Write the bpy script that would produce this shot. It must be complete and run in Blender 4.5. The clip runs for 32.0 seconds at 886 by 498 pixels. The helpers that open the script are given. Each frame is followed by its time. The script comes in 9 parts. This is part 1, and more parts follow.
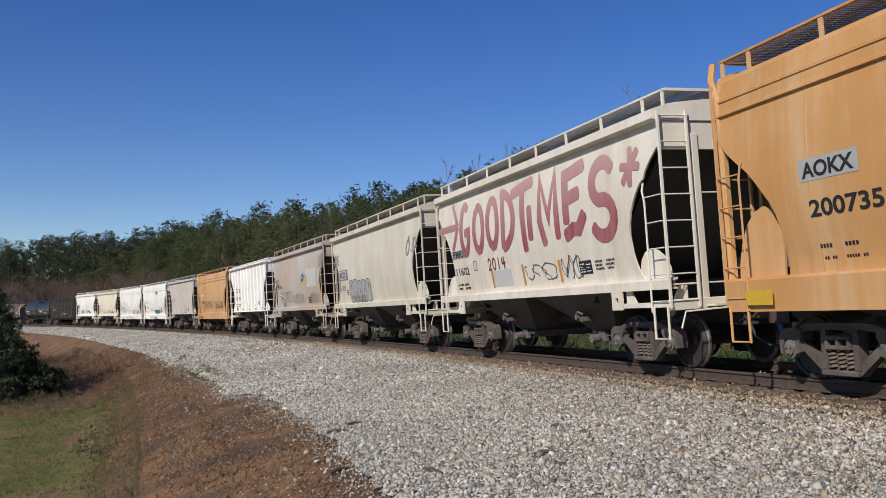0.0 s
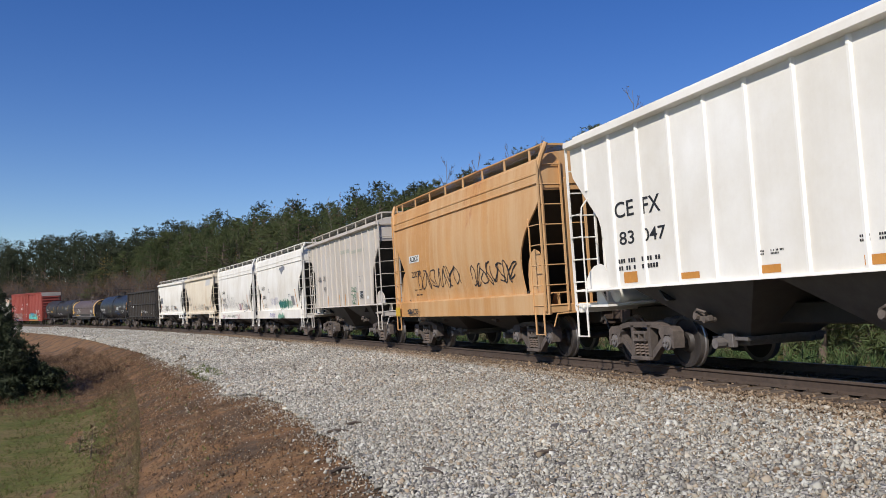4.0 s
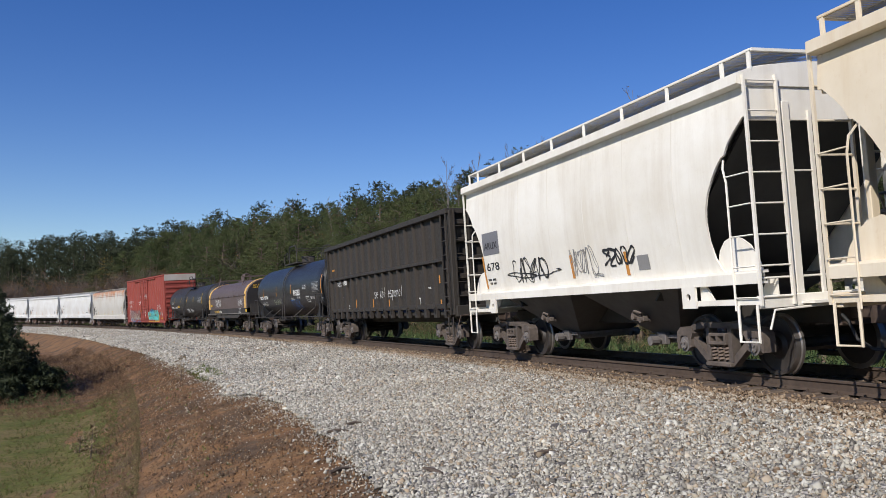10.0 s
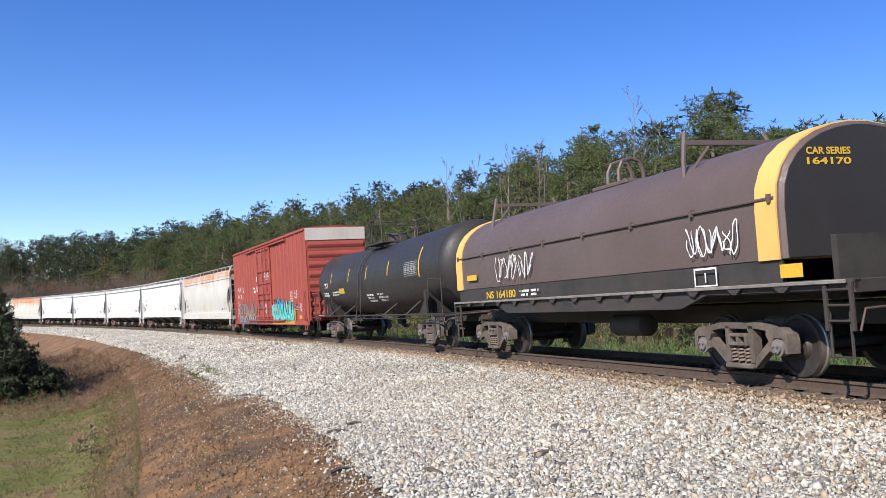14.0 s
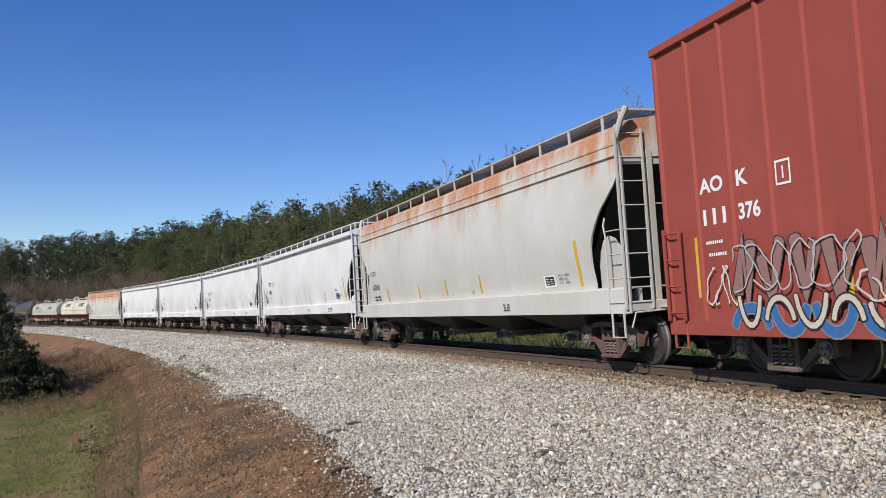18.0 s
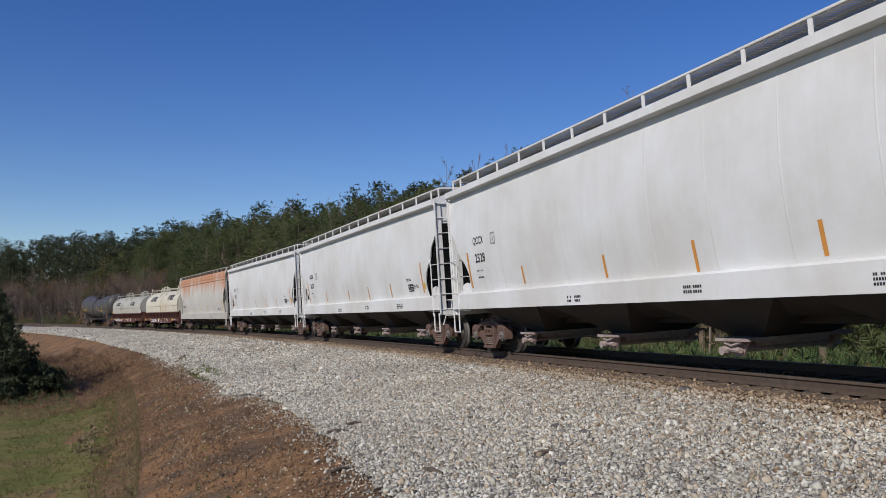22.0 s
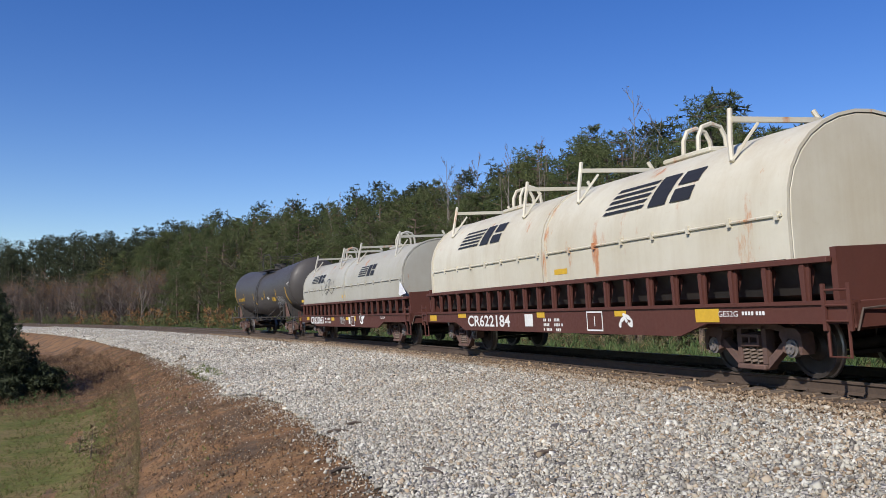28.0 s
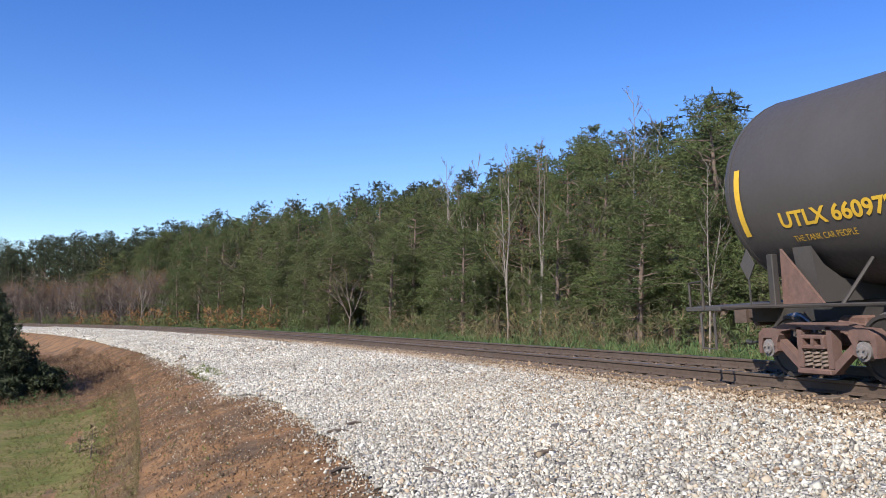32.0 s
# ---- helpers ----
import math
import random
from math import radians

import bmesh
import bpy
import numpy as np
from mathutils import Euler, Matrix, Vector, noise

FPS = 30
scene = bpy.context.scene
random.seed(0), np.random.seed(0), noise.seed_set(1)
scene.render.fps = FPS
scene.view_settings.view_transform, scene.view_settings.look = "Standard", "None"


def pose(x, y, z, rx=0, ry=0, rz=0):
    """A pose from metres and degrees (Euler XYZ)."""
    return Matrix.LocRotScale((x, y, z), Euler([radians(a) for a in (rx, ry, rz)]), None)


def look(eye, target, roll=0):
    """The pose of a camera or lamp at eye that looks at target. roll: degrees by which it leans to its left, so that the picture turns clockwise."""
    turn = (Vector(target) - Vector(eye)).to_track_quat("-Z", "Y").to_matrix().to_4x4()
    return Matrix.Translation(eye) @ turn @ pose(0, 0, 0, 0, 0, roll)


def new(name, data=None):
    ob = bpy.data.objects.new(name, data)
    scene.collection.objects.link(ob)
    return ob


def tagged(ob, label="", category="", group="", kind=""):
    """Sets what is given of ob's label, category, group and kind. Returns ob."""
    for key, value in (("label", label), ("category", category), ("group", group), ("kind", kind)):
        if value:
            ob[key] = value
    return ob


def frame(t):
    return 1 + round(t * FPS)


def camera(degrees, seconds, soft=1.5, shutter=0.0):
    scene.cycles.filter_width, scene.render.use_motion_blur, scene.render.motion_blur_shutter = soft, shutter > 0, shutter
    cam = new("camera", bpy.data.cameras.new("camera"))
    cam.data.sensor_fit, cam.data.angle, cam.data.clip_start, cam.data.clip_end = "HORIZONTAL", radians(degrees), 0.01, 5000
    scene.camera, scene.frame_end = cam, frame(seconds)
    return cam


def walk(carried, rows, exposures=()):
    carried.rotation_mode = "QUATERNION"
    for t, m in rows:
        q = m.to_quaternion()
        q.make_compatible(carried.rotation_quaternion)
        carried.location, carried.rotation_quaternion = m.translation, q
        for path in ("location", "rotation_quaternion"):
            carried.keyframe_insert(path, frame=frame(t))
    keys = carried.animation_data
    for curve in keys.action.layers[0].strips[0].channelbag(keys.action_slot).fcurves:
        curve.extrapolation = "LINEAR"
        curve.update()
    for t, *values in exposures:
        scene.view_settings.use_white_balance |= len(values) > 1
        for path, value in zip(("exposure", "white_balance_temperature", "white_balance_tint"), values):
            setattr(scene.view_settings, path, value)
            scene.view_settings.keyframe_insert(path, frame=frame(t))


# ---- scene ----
# ---------- track geometry: one circular curve, canted towards its inside ----------
RADIUS = 418.4
TURN0 = -1.25918                    # heading of travel at s = 0
CANT, GRADE = 0.0741, -0.00502
P0 = (5.86, 12.358)
CENTRE = (P0[0] + RADIUS * math.sin(TURN0), P0[1] - RADIUS * math.cos(TURN0))


def arc(s, w=0.0, z=0.0):
    """World place at s metres along the track, w metres to its inner side, z above the rails."""
    th = TURN0 - s / RADIUS
    r = RADIUS - w
    return Vector((CENTRE[0] - r * math.sin(th), CENTRE[1] + r * math.cos(th), z + GRADE * s))


def arc_inv(x, y):
    dx, dy = x - CENTRE[0], y - CENTRE[1]
    th = math.atan2(-dx, dy)
    return (TURN0 - th) * RADIUS, RADIUS - math.hypot(dx, dy)


# ---------- camera ----------
cam = camera(53.93, 32.0, soft=0.8)
EYE = Vector((0.0, 0.0, 0.611))
AIM = EYE + Vector((0.0, math.cos(0.08974), math.sin(0.08974)))
walk(cam, [(0.0, look(EYE, AIM, 0.34)), (32.0, look(EYE, AIM, 0.34))],
     exposures=[(t, e, 6480, 10) for t, e in ((0.0, 0.0), (2.0, 0.02), (3.0, 0.07), (6.0, 0.07), (7.0, -0.14), (8.0, -0.13), (9.5, -0.01), (12.2, 0.85), (14.5, 0.85), (17.0, 0.40), (18.0, 0.34), (19.0, 0.04), (20.0, -0.03), (25.5, -0.06), (28.0, 0.32), (30.0, 0.58), (32.0, 0.88))])

# ---------- light ----------
SUN_AZ, SUN_EL = radians(-145.5), radians(34)
world = bpy.data.worlds.new("sky")
scene.world = world
world.use_nodes = True
wn = world.node_tree.nodes
sky = wn.new("ShaderNodeTexSky")
sky.sky_type, sky.sun_disc = "NISHITA", False
sky.sun_elevation, sky.sun_rotation = SUN_EL, SUN_AZ
sky.altitude, sky.air_density, sky.dust_density, sky.ozone_density = 600, 1.0, 0.0, 2.0
wn["Background"].inputs["Strength"].default_value = 0.100
deep = wn.new("ShaderNodeHueSaturation")
deep.inputs["Hue"].default_value, deep.inputs["Saturation"].default_value = 0.52, 1.36
world.node_tree.links.new(sky.outputs["Color"], deep.inputs["Color"])
world.node_tree.links.new(deep.outputs["Color"], wn["Background"].inputs["Color"])
sun = new("sun", bpy.data.lights.new("sun", "SUN"))
sun.data.energy, sun.data.angle, sun.data.color = 4.4, radians(0.55), (1.0, 0.94, 0.86)
SUN_DIR = Vector((math.sin(SUN_AZ) * math.cos(SUN_EL), math.cos(SUN_AZ) * math.cos(SUN_EL), math.sin(SUN_EL)))
sun.matrix_world = look(SUN_DIR * 50, (0, 0, 0))


# ---------- materials ----------
def nodes_of(name):
    m = bpy.data.materials.new(name)
    m.use_nodes = True
    t = m.node_tree
    return m, t, t.nodes["Principled BSDF"], t.links.new


def add(t, kind, **values):
    n = t.nodes.new(kind)
    for k, v in values.items():
        if k in n.inputs:
            n.inputs[k].default_value = v
    return n


def coords(t, scale=(1, 1, 1), out="Object"):
    c = t.nodes.new("ShaderNodeTexCoord")
    m = t.nodes.new("ShaderNodeMapping")
    m.inputs["Scale"].default_value = scale
    t.links.new(c.outputs[out], m.inputs["Vector"])
    return m.outputs["Vector"]


def noise_tex(t, vec, scale, detail=4.0, rough=0.55):
    n = t.nodes.new("ShaderNodeTexNoise")
    n.inputs["Scale"].default_value, n.inputs["Detail"].default_value, n.inputs["Roughness"].default_value = scale, detail, rough
    t.links.new(vec, n.inputs["Vector"])
    return n.outputs["Fac"]


def ramp(t, fac, stops):
    r = t.nodes.new("ShaderNodeValToRGB")
    e = r.color_ramp.elements
    while len(e) < len(stops):
        e.new(0.5)
    for el, (p, c) in zip(e, stops):
        el.position = p
        el.color = (*c, 1) if len(c) == 3 else c
    t.links.new(fac, r.inputs["Fac"])
    return r.outputs["Color"]


def mix(t, fac, a, b, mode="MIX"):
    n = t.nodes.new("ShaderNodeMix")
    n.data_type, n.blend_type = "RGBA", mode
    for sock, v in ((n.inputs[0], fac), (n.inputs[6], a), (n.inputs[7], b)):
        if isinstance(v, (int, float)):
            sock.default_value = v
        elif isinstance(v, tuple):
            sock.default_value = (*v, 1)
        else:
            t.links.new(v, sock)
    return n.outputs[2]


def bump(t, height, b, strength=0.3, distance=0.01):
    n = t.nodes.new("ShaderNodeBump")
    n.inputs["Strength"].default_value, n.inputs["Distance"].default_value = strength, distance
    t.links.new(height, n.inputs["Height"])
    t.links.new(n.outputs["Normal"], b.inputs["Normal"])


def paint(name, colour, dirt=(0.16, 0.11, 0.07), amount=0.35, rough=0.55, streak=0.5, rust=None, band=None, patch=None, seed=0.0):
    """Weathered car paint: soft fading, dirt that runs down in streaks, grime low on the side, and rust blotches
    (rust = how much; band = the heights between which they gather)."""
    m, t, b, link = nodes_of(name)
    v = coords(t, (1, 1, 1))
    off = t.nodes.new("ShaderNodeVectorMath")
    off.operation = "ADD"
    off.inputs[1].default_value = (seed * 7.3, seed * 3.1, 0)
    link(v, off.inputs[0])
    v = off.outputs[0]
    st = t.nodes.new("ShaderNodeMapping")
    st.inputs["Scale"].default_value = (1.5, 1.5, 0.11)
    link(v, st.inputs["Vector"])
    fade = noise_tex(t, v, 0.5, 6, 0.65)
    streaks = noise_tex(t, st.outputs["Vector"], 1.6, 6, 0.65)
    fine = noise_tex(t, v, 14.0, 6, 0.7)
    c = mix(t, ramp(t, fade, [(0.35, (0, 0, 0)), (0.7, (1, 1, 1))]), tuple(x * k for x, k in zip(colour, (0.90, 0.87, 0.82))), tuple(min(1, x * 1.07) for x in colour))
    sfac = ramp(t, streaks, [(0.47, (0, 0, 0)), (0.78, (streak,) * 3)])
    c = mix(t, mix(t, amount, (0, 0, 0), sfac, "MIX"), c, dirt)
    spots = ramp(t, fine, [(0.58, (0, 0, 0)), (0.85, (0.35 * amount,) * 3)])
    c = mix(t, spots, c, dirt)
    if patch:
        pf = ramp(t, noise_tex(t, v, 0.28, 3, 0.5), [(0.45, (0, 0, 0)), (0.6, (0.75, 0.75, 0.75))])
        pf2 = mix(t, 1.0, pf, ramp(t, streaks, [(0.3, (0.15,) * 3), (0.6, (1, 1, 1))]), "MULTIPLY")
        c = mix(t, pf2, c, patch)
    if rust:
        rs = t.nodes.new("ShaderNodeMapping")
        rs.inputs["Scale"].default_value = (1.25, 1.25, 0.36)
        link(v, rs.inputs["Vector"])
        blot = noise_tex(t, rs.outputs["Vector"], 1.1, 8, 0.72)
        if band:
            sep = t.nodes.new("ShaderNodeSeparateXYZ")
            link(v, sep.inputs[0])
            mr = t.nodes.new("ShaderNodeMapRange")
            mr.inputs[1].default_value, mr.inputs[2].default_value = band
            link(sep.outputs[2], mr.inputs[0])
            mm = t.nodes.new("ShaderNodeMath")
            mm.operation = "MULTIPLY_ADD"
            mm.inputs[1].default_value, mm.inputs[2].default_value = 0.20 + 0.12 * rust, -0.15
            link(mr.outputs[0], mm.inputs[0])
            ad = t.nodes.new("ShaderNodeMath")
            ad.operation = "ADD"
            link(mm.outputs[0], ad.inputs[0])
            link(blot, ad.inputs[1])
            blot = ad.outputs[0]
        rf = ramp(t, blot, [(0.62 - 0.14 * rust, (0, 0, 0)), (0.68, (0.85, 0.85, 0.85))])
        rc = ramp(t, fine, [(0.3, (0.34, 0.10, 0.035)), (0.7, (0.50, 0.22, 0.075))])
        c = mix(t, rf, c, rc)
    link(c, b.inputs["Base Color"])
    rr = ramp(t, fine, [(0.3, (rough - 0.12,) * 3), (0.75, (rough + 0.18,) * 3)])
    link(rr, b.inputs["Roughness"])
    b.inputs["Specular IOR Level"].default_value = 0.3
    dents = noise_tex(t, v, 1.3, 3, 0.5)
    bump(t, dents, b, 0.12, 0.04)
    return m


def plain(name, colour, rough=0.6, metal=0.0, var=0.25, scale=6.0, bump_d=0.004, other=None):
    m, t, b, link = nodes_of(name)
    v = coords(t)
    n1 = noise_tex(t, v, scale, 6, 0.65)
    n2 = noise_tex(t, v, scale * 0.13, 3, 0.5)
    other = other or tuple(x * (1 - var) * 0.8 for x in colour)
    c = mix(t, ramp(t, n1, [(0.35, (0, 0, 0)), (0.7, (1, 1, 1))]), tuple(x * (1 - var) for x in colour), tuple(min(1, x * (1 + var * 0.6)) for x in colour))
    c = mix(t, ramp(t, n2, [(0.4, (0, 0, 0)), (0.72, (0.7, 0.7, 0.7))]), c, other)
    link(c, b.inputs["Base Color"])
    b.inputs["Roughness"].default_value, b.inputs["Metallic"].default_value = rough, metal
    bump(t, n1, b, 0.35, bump_d)
    return m


def flat(name, colour, rough=0.6):
    m, t, b, link = nodes_of(name)
    n = noise_tex(t, coords(t), 14.0, 5, 0.7)
    link(mix(t, ramp(t, n, [(0.4, (0, 0, 0)), (0.75, (1, 1, 1))]), tuple(x * 0.85 for x in colour), colour), b.inputs["Base Color"])
    b.inputs["Roughness"].default_value = rough
    return m


def island(name, stops, rough=0.85, bump_s=0.0, spec=0.3):
    """Colour picked stone by stone or leaf by leaf."""
    m, t, b, link = nodes_of(name)
    g = t.nodes.new("ShaderNodeNewGeometry")
    c = ramp(t, g.outputs["Random Per Island"], stops)
    n = noise_tex(t, coords(t), 0.25, 3, 0.5)
    c = mix(t, 1.0, c, ramp(t, n, [(0.3, (0.72,) * 3), (0.7, (1.0,) * 3)]), "MULTIPLY")
    link(c, b.inputs["Base Color"])
    b.inputs["Roughness"].default_value = rough
    b.inputs["Specular IOR Level"].default_value = spec
    return m


MAT = dict(
    under=plain("underframe_black", (0.030, 0.028, 0.026), 0.7, 0, 0.3, 5, other=(0.06, 0.045, 0.035)),
    # near-black; on the slope sheets it stands for shade in the end recesses
    hopper_black_and_shade=plain("hopper_black_and_shade", (0.022, 0.021, 0.020), 0.65, 0, 0.3, 2.5, other=(0.05, 0.045, 0.04)),
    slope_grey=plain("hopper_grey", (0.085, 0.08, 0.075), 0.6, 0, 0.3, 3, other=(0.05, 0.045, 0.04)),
    truck=plain("truck_grime", (0.150, 0.120, 0.100), 0.8, 0.0, 0.35, 9, other=(0.045, 0.035, 0.03)),
    truck_red=plain("truck_rust", (0.135, 0.074, 0.056), 0.8, 0.0, 0.35, 9, other=(0.10, 0.065, 0.055)),
    spring=plain("spring_steel", (0.20, 0.15, 0.12), 0.7, 0.2, 0.3, 14),
    wheel=plain("wheel_steel", (0.05, 0.042, 0.038), 0.6, 0.2, 0.3, 8),
    tread=plain("wheel_tread", (0.34, 0.31, 0.29), 0.42, 0.8, 0.2, 8),
    cap=plain("bearing_cap", (0.20, 0.18, 0.17), 0.6, 0.2, 0.3, 12),
    rail=plain("rail_side", (0.090, 0.064, 0.048), 0.8, 0.1, 0.3, 8, other=(0.07, 0.045, 0.03)),
    railtop=plain("rail_top", (0.30, 0.28, 0.26), 0.3, 0.9, 0.2, 8),
    tie=plain("tie_wood", (0.125, 0.092, 0.068), 0.9, 0, 0.3, 7, 0.01, other=(0.10, 0.075, 0.056)),
    coupler=plain("coupler_iron", (0.10, 0.07, 0.055), 0.75, 0.2, 0.3, 10),
    hose=plain("rubber", (0.02, 0.02, 0.02), 0.7),
    yellow=flat("reflector_yellow", (0.62, 0.38, 0.03)),
    orange=flat("reflector_orange", (0.60, 0.26, 0.05)),
    black=flat("stencil_black", (0.018, 0.018, 0.02)),
    white=flat("stencil_white", (0.75, 0.75, 0.72)),
    gate_pale=plain("pale_gate", (0.34, 0.30, 0.28), 0.7, 0, 0.35, 5, other=(0.30, 0.19, 0.17)),
    weathered=plain("weathered_trim", (0.22, 0.20, 0.175), 0.75, 0, 0.35, 6),
    grating=plain("galvanised_grating", (0.36, 0.345, 0.315), 0.75, 0.0, 0.2, 10),
)


# ---------- mesh helpers ----------
def interp(z, pts):
    if z <= pts[0][0]:
        return pts[0][1]
    for (a, b), (c, d) in zip(pts, pts[1:]):
        if z <= c:
            return b + (d - b) * (z - a) / (c - a)
    return pts[-1][1]


class Geo:
    """Collects faces of one mesh."""

    def __init__(self):
        self.v, self.f = [], []

    def quad(self, *pts):
        n = len(self.v)
        self.v += [tuple(p) for p in pts]
        self.f.append(tuple(range(n, n + len(pts))))
        return self

    def box(self, x0, x1, y0, y1, z0, z1, c=0.0):
        """A box, with its upright and level edges chamfered by c."""
        if c <= 0:
            n = len(self.v)
            self.v += [(x, y, z) for z in (z0, z1) for y in (y0, y1) for x in (x0, x1)]
            self.f += [tuple(n + i for i in q) for q in ((0, 2, 3, 1), (4, 5, 7, 6), (0, 1, 5, 4), (2, 6, 7, 3), (0, 4, 6, 2), (1, 3, 7, 5))]
            return self
        rings = []
        for z, k in ((z0, c), (z0 + c, 0), (z1 - c, 0), (z1, c)):
            a0, a1, b0, b1 = x0 + k, x1 - k, y0 + k, y1 - k
            rings.append([(a0 + c, b0, z), (a1 - c, b0, z), (a1, b0 + c, z), (a1, b1 - c, z), (a1 - c, b1, z), (a0 + c, b1, z), (a0, b1 - c, z), (a0, b0 + c, z)])
        return self.loft(rings, True, True)

    def loft(self, rings, closed=True, caps=True):
        n, k = len(self.v), len(rings[0])
        for r in rings:
            self.v += [tuple(p) for p in r]
        for i in range(len(rings) - 1):
            for j in range(k if closed else k - 1):
                a, b = n + i * k + j, n + i * k + (j + 1) % k
                self.f.append((a, b, b + k, a + k))
        if caps:
            self.f.append(tuple(n + j for j in reversed(range(k))))
            self.f.append(tuple(n + (len(rings) - 1) * k + j for j in range(k)))
        return self

    def cyl(self, p, q, r, n=8, r2=None, caps=True):
        p, q = Vector(p), Vector(q)
        d = (q - p).normalized()
        u = d.orthogonal().normalized()
        w = d.cross(u)
        rings = []
        for c, rr in ((p, r), (q, r if r2 is None else r2)):
            rings.append([c + (u * math.cos(2 * math.pi * i / n) + w * math.sin(2 * math.pi * i / n)) * rr for i in range(n)])
        return self.loft(rings, True, caps)

    def tube(self, pts, r, n=6):
        pts = [Vector(p) for p in pts]
        rings = []
        u = None
        for i, p in enumerate(pts):
            d = (pts[min(i + 1, len(pts) - 1)] - pts[max(i - 1, 0)]).normalized()
            if u is None:
                u = d.orthogonal().normalized()
            u = (u - d * u.dot(d)).normalized()
            w = d.cross(u)
            rr = r[i] if isinstance(r, (list, tuple)) else r
            rings.append([p + (u * math.cos(2 * math.pi * k / n) + w * math.sin(2 * math.pi * k / n)) * rr for k in range(n)])
        return self.loft(rings, True, True)

    def prism(self, poly, a, b, axis="y"):
        """A polygon pulled from a to b along an axis: x takes (y, z), y takes (x, z), z takes (x, y)."""
        put = {"x": lambda p, t: (t, p[0], p[1]), "y": lambda p, t: (p[0], t, p[1]), "z": lambda p, t: (p[0], p[1], t)}[axis]
        return self.loft([[put(p, a) for p in poly], [put(p, b) for p in poly]], True, True)

    def lathe(self, prof, n=24, axis="y", centre=(0, 0, 0)):
        """prof: (along, radius) pairs turned about an axis through centre."""
        rings = []
        for a, r in prof:
            ring = []
            for i in range(n):
                c, s = math.cos(2 * math.pi * i / n) * r, math.sin(2 * math.pi * i / n) * r
                p = {"x": (a, c, s), "y": (c, a, s), "z": (c, s, a)}[axis]
                ring.append(tuple(p[k] + centre[k] for k in range(3)))
            rings.append(ring)
        return self.loft(rings, True, prof[0][1] > 1e-4 or prof[-1][1] > 1e-4)

    def mirror(self):
        """The same again on the other side (y turned round)."""
        n = len(self.v)
        self.v += [(x, -y, z) for x, y, z in self.v]
        self.f += [tuple(n + i for i in reversed(q)) for q in self.f]
        return self


def mesh_of(name, geo, mat, angle=35):
    me = bpy.data.meshes.new(name)
    me.from_pydata(geo.v, [], geo.f)
    me.materials.append(mat)
    b = bmesh.new()
    b.from_mesh(me)
    bmesh.ops.recalc_face_normals(b, faces=b.faces[:])
    b.to_mesh(me)
    b.free()
    if angle:
        me.shade_smooth()
        me.set_sharp_from_angle(angle=radians(angle))
    return me


CACHE = {}


def shared(key, build, mat, angle=35):
    """One mesh for all alike parts."""
    k = (key, mat.name)
    if k not in CACHE:
        g = build()
        CACHE[k] = mesh_of(key[0] if isinstance(key, tuple) else key, g, mat, angle)
    return CACHE[k]


def part(name, geo, mat, parent, label="", at=None, angle=35):
    me = geo if isinstance(geo, bpy.types.Mesh) else mesh_of(name, geo, mat, angle)
    ob = new(name, me)
    ob.parent = parent
    if at is not None:
        ob.matrix_basis = at
    if label:
        ob["label"] = label
    return ob


def empty(name, label, category, group=""):
    ob = new(name)
    ob.empty_display_size = 0.3
    return tagged(ob, label, category, group)


# ---------- trucks, couplers ----------
AXLE = 0.44
WHEELBASE = 0.87
FRONT_AXLES, REAR_AXLES = [], []


def side_frame_geo():
    """Cast side frame: arched top bar, two columns, diagonals to the spring seat, and rounded jaws over the bearings."""
    g = Geo()
    def bar(a, b, h, y0=1.01, y1=1.13):
        (x0, z0), (x1, z1) = a, b
        n = Vector((-(z1 - z0), x1 - x0)).normalized() * h / 2
        g.prism([(x0 + n.x, z0 + n.y), (x1 + n.x, z1 + n.y), (x1 - n.x, z1 - n.y), (x0 - n.x, z0 - n.y)], y0, y1)
    g.prism([(-0.84, 0.67), (-0.66, 0.755), (-0.45, 0.79), (0.45, 0.79), (0.66, 0.755), (0.84, 0.67), (0.80, 0.60), (0.60, 0.675), (0.42, 0.70), (-0.42, 0.70), (-0.60, 0.675), (-0.80, 0.60)], 0.99, 1.15)
    for s in (-1, 1):
        bar((s * 0.76, 0.55), (s * 0.27, 0.17), 0.11)
        bar((s * 0.275, 0.20), (s * 0.275, 0.74), 0.095, 1.0, 1.15)
        # jaw over the bearing
        g.prism([(s * 0.66, 0.70), (s * 0.80, 0.725), (s * 0.98, 0.71), (s * 1.07, 0.64), (s * 1.09, 0.50), (s * 1.075, 0.36), (s * 1.025, 0.36), (s * 1.015, 0.50), (s * 0.98, 0.575), (s * 0.80, 0.575),
                 (s * 0.765, 0.50), (s * 0.755, 0.37), (s * 0.69, 0.40), (s * 0.70, 0.52), (s * 0.64, 0.62)], 0.97, 1.18)
        g.box(s * 0.87 - 0.10, s * 0.87 + 0.10, 1.0, 1.15, 0.53, 0.60, 0.01)
    g.box(-0.31, 0.31, 0.96, 1.20, 0.115, 0.19, 0.015)
    return g


def spring_geo():
    """One coil spring."""
    n = 30
    return Geo().tube([(0.058 * math.cos(k * 1.0), 0.058 * math.sin(k * 1.0), 0.195 + 0.25 * k / n) for k in range(n + 1)], 0.020, 5)


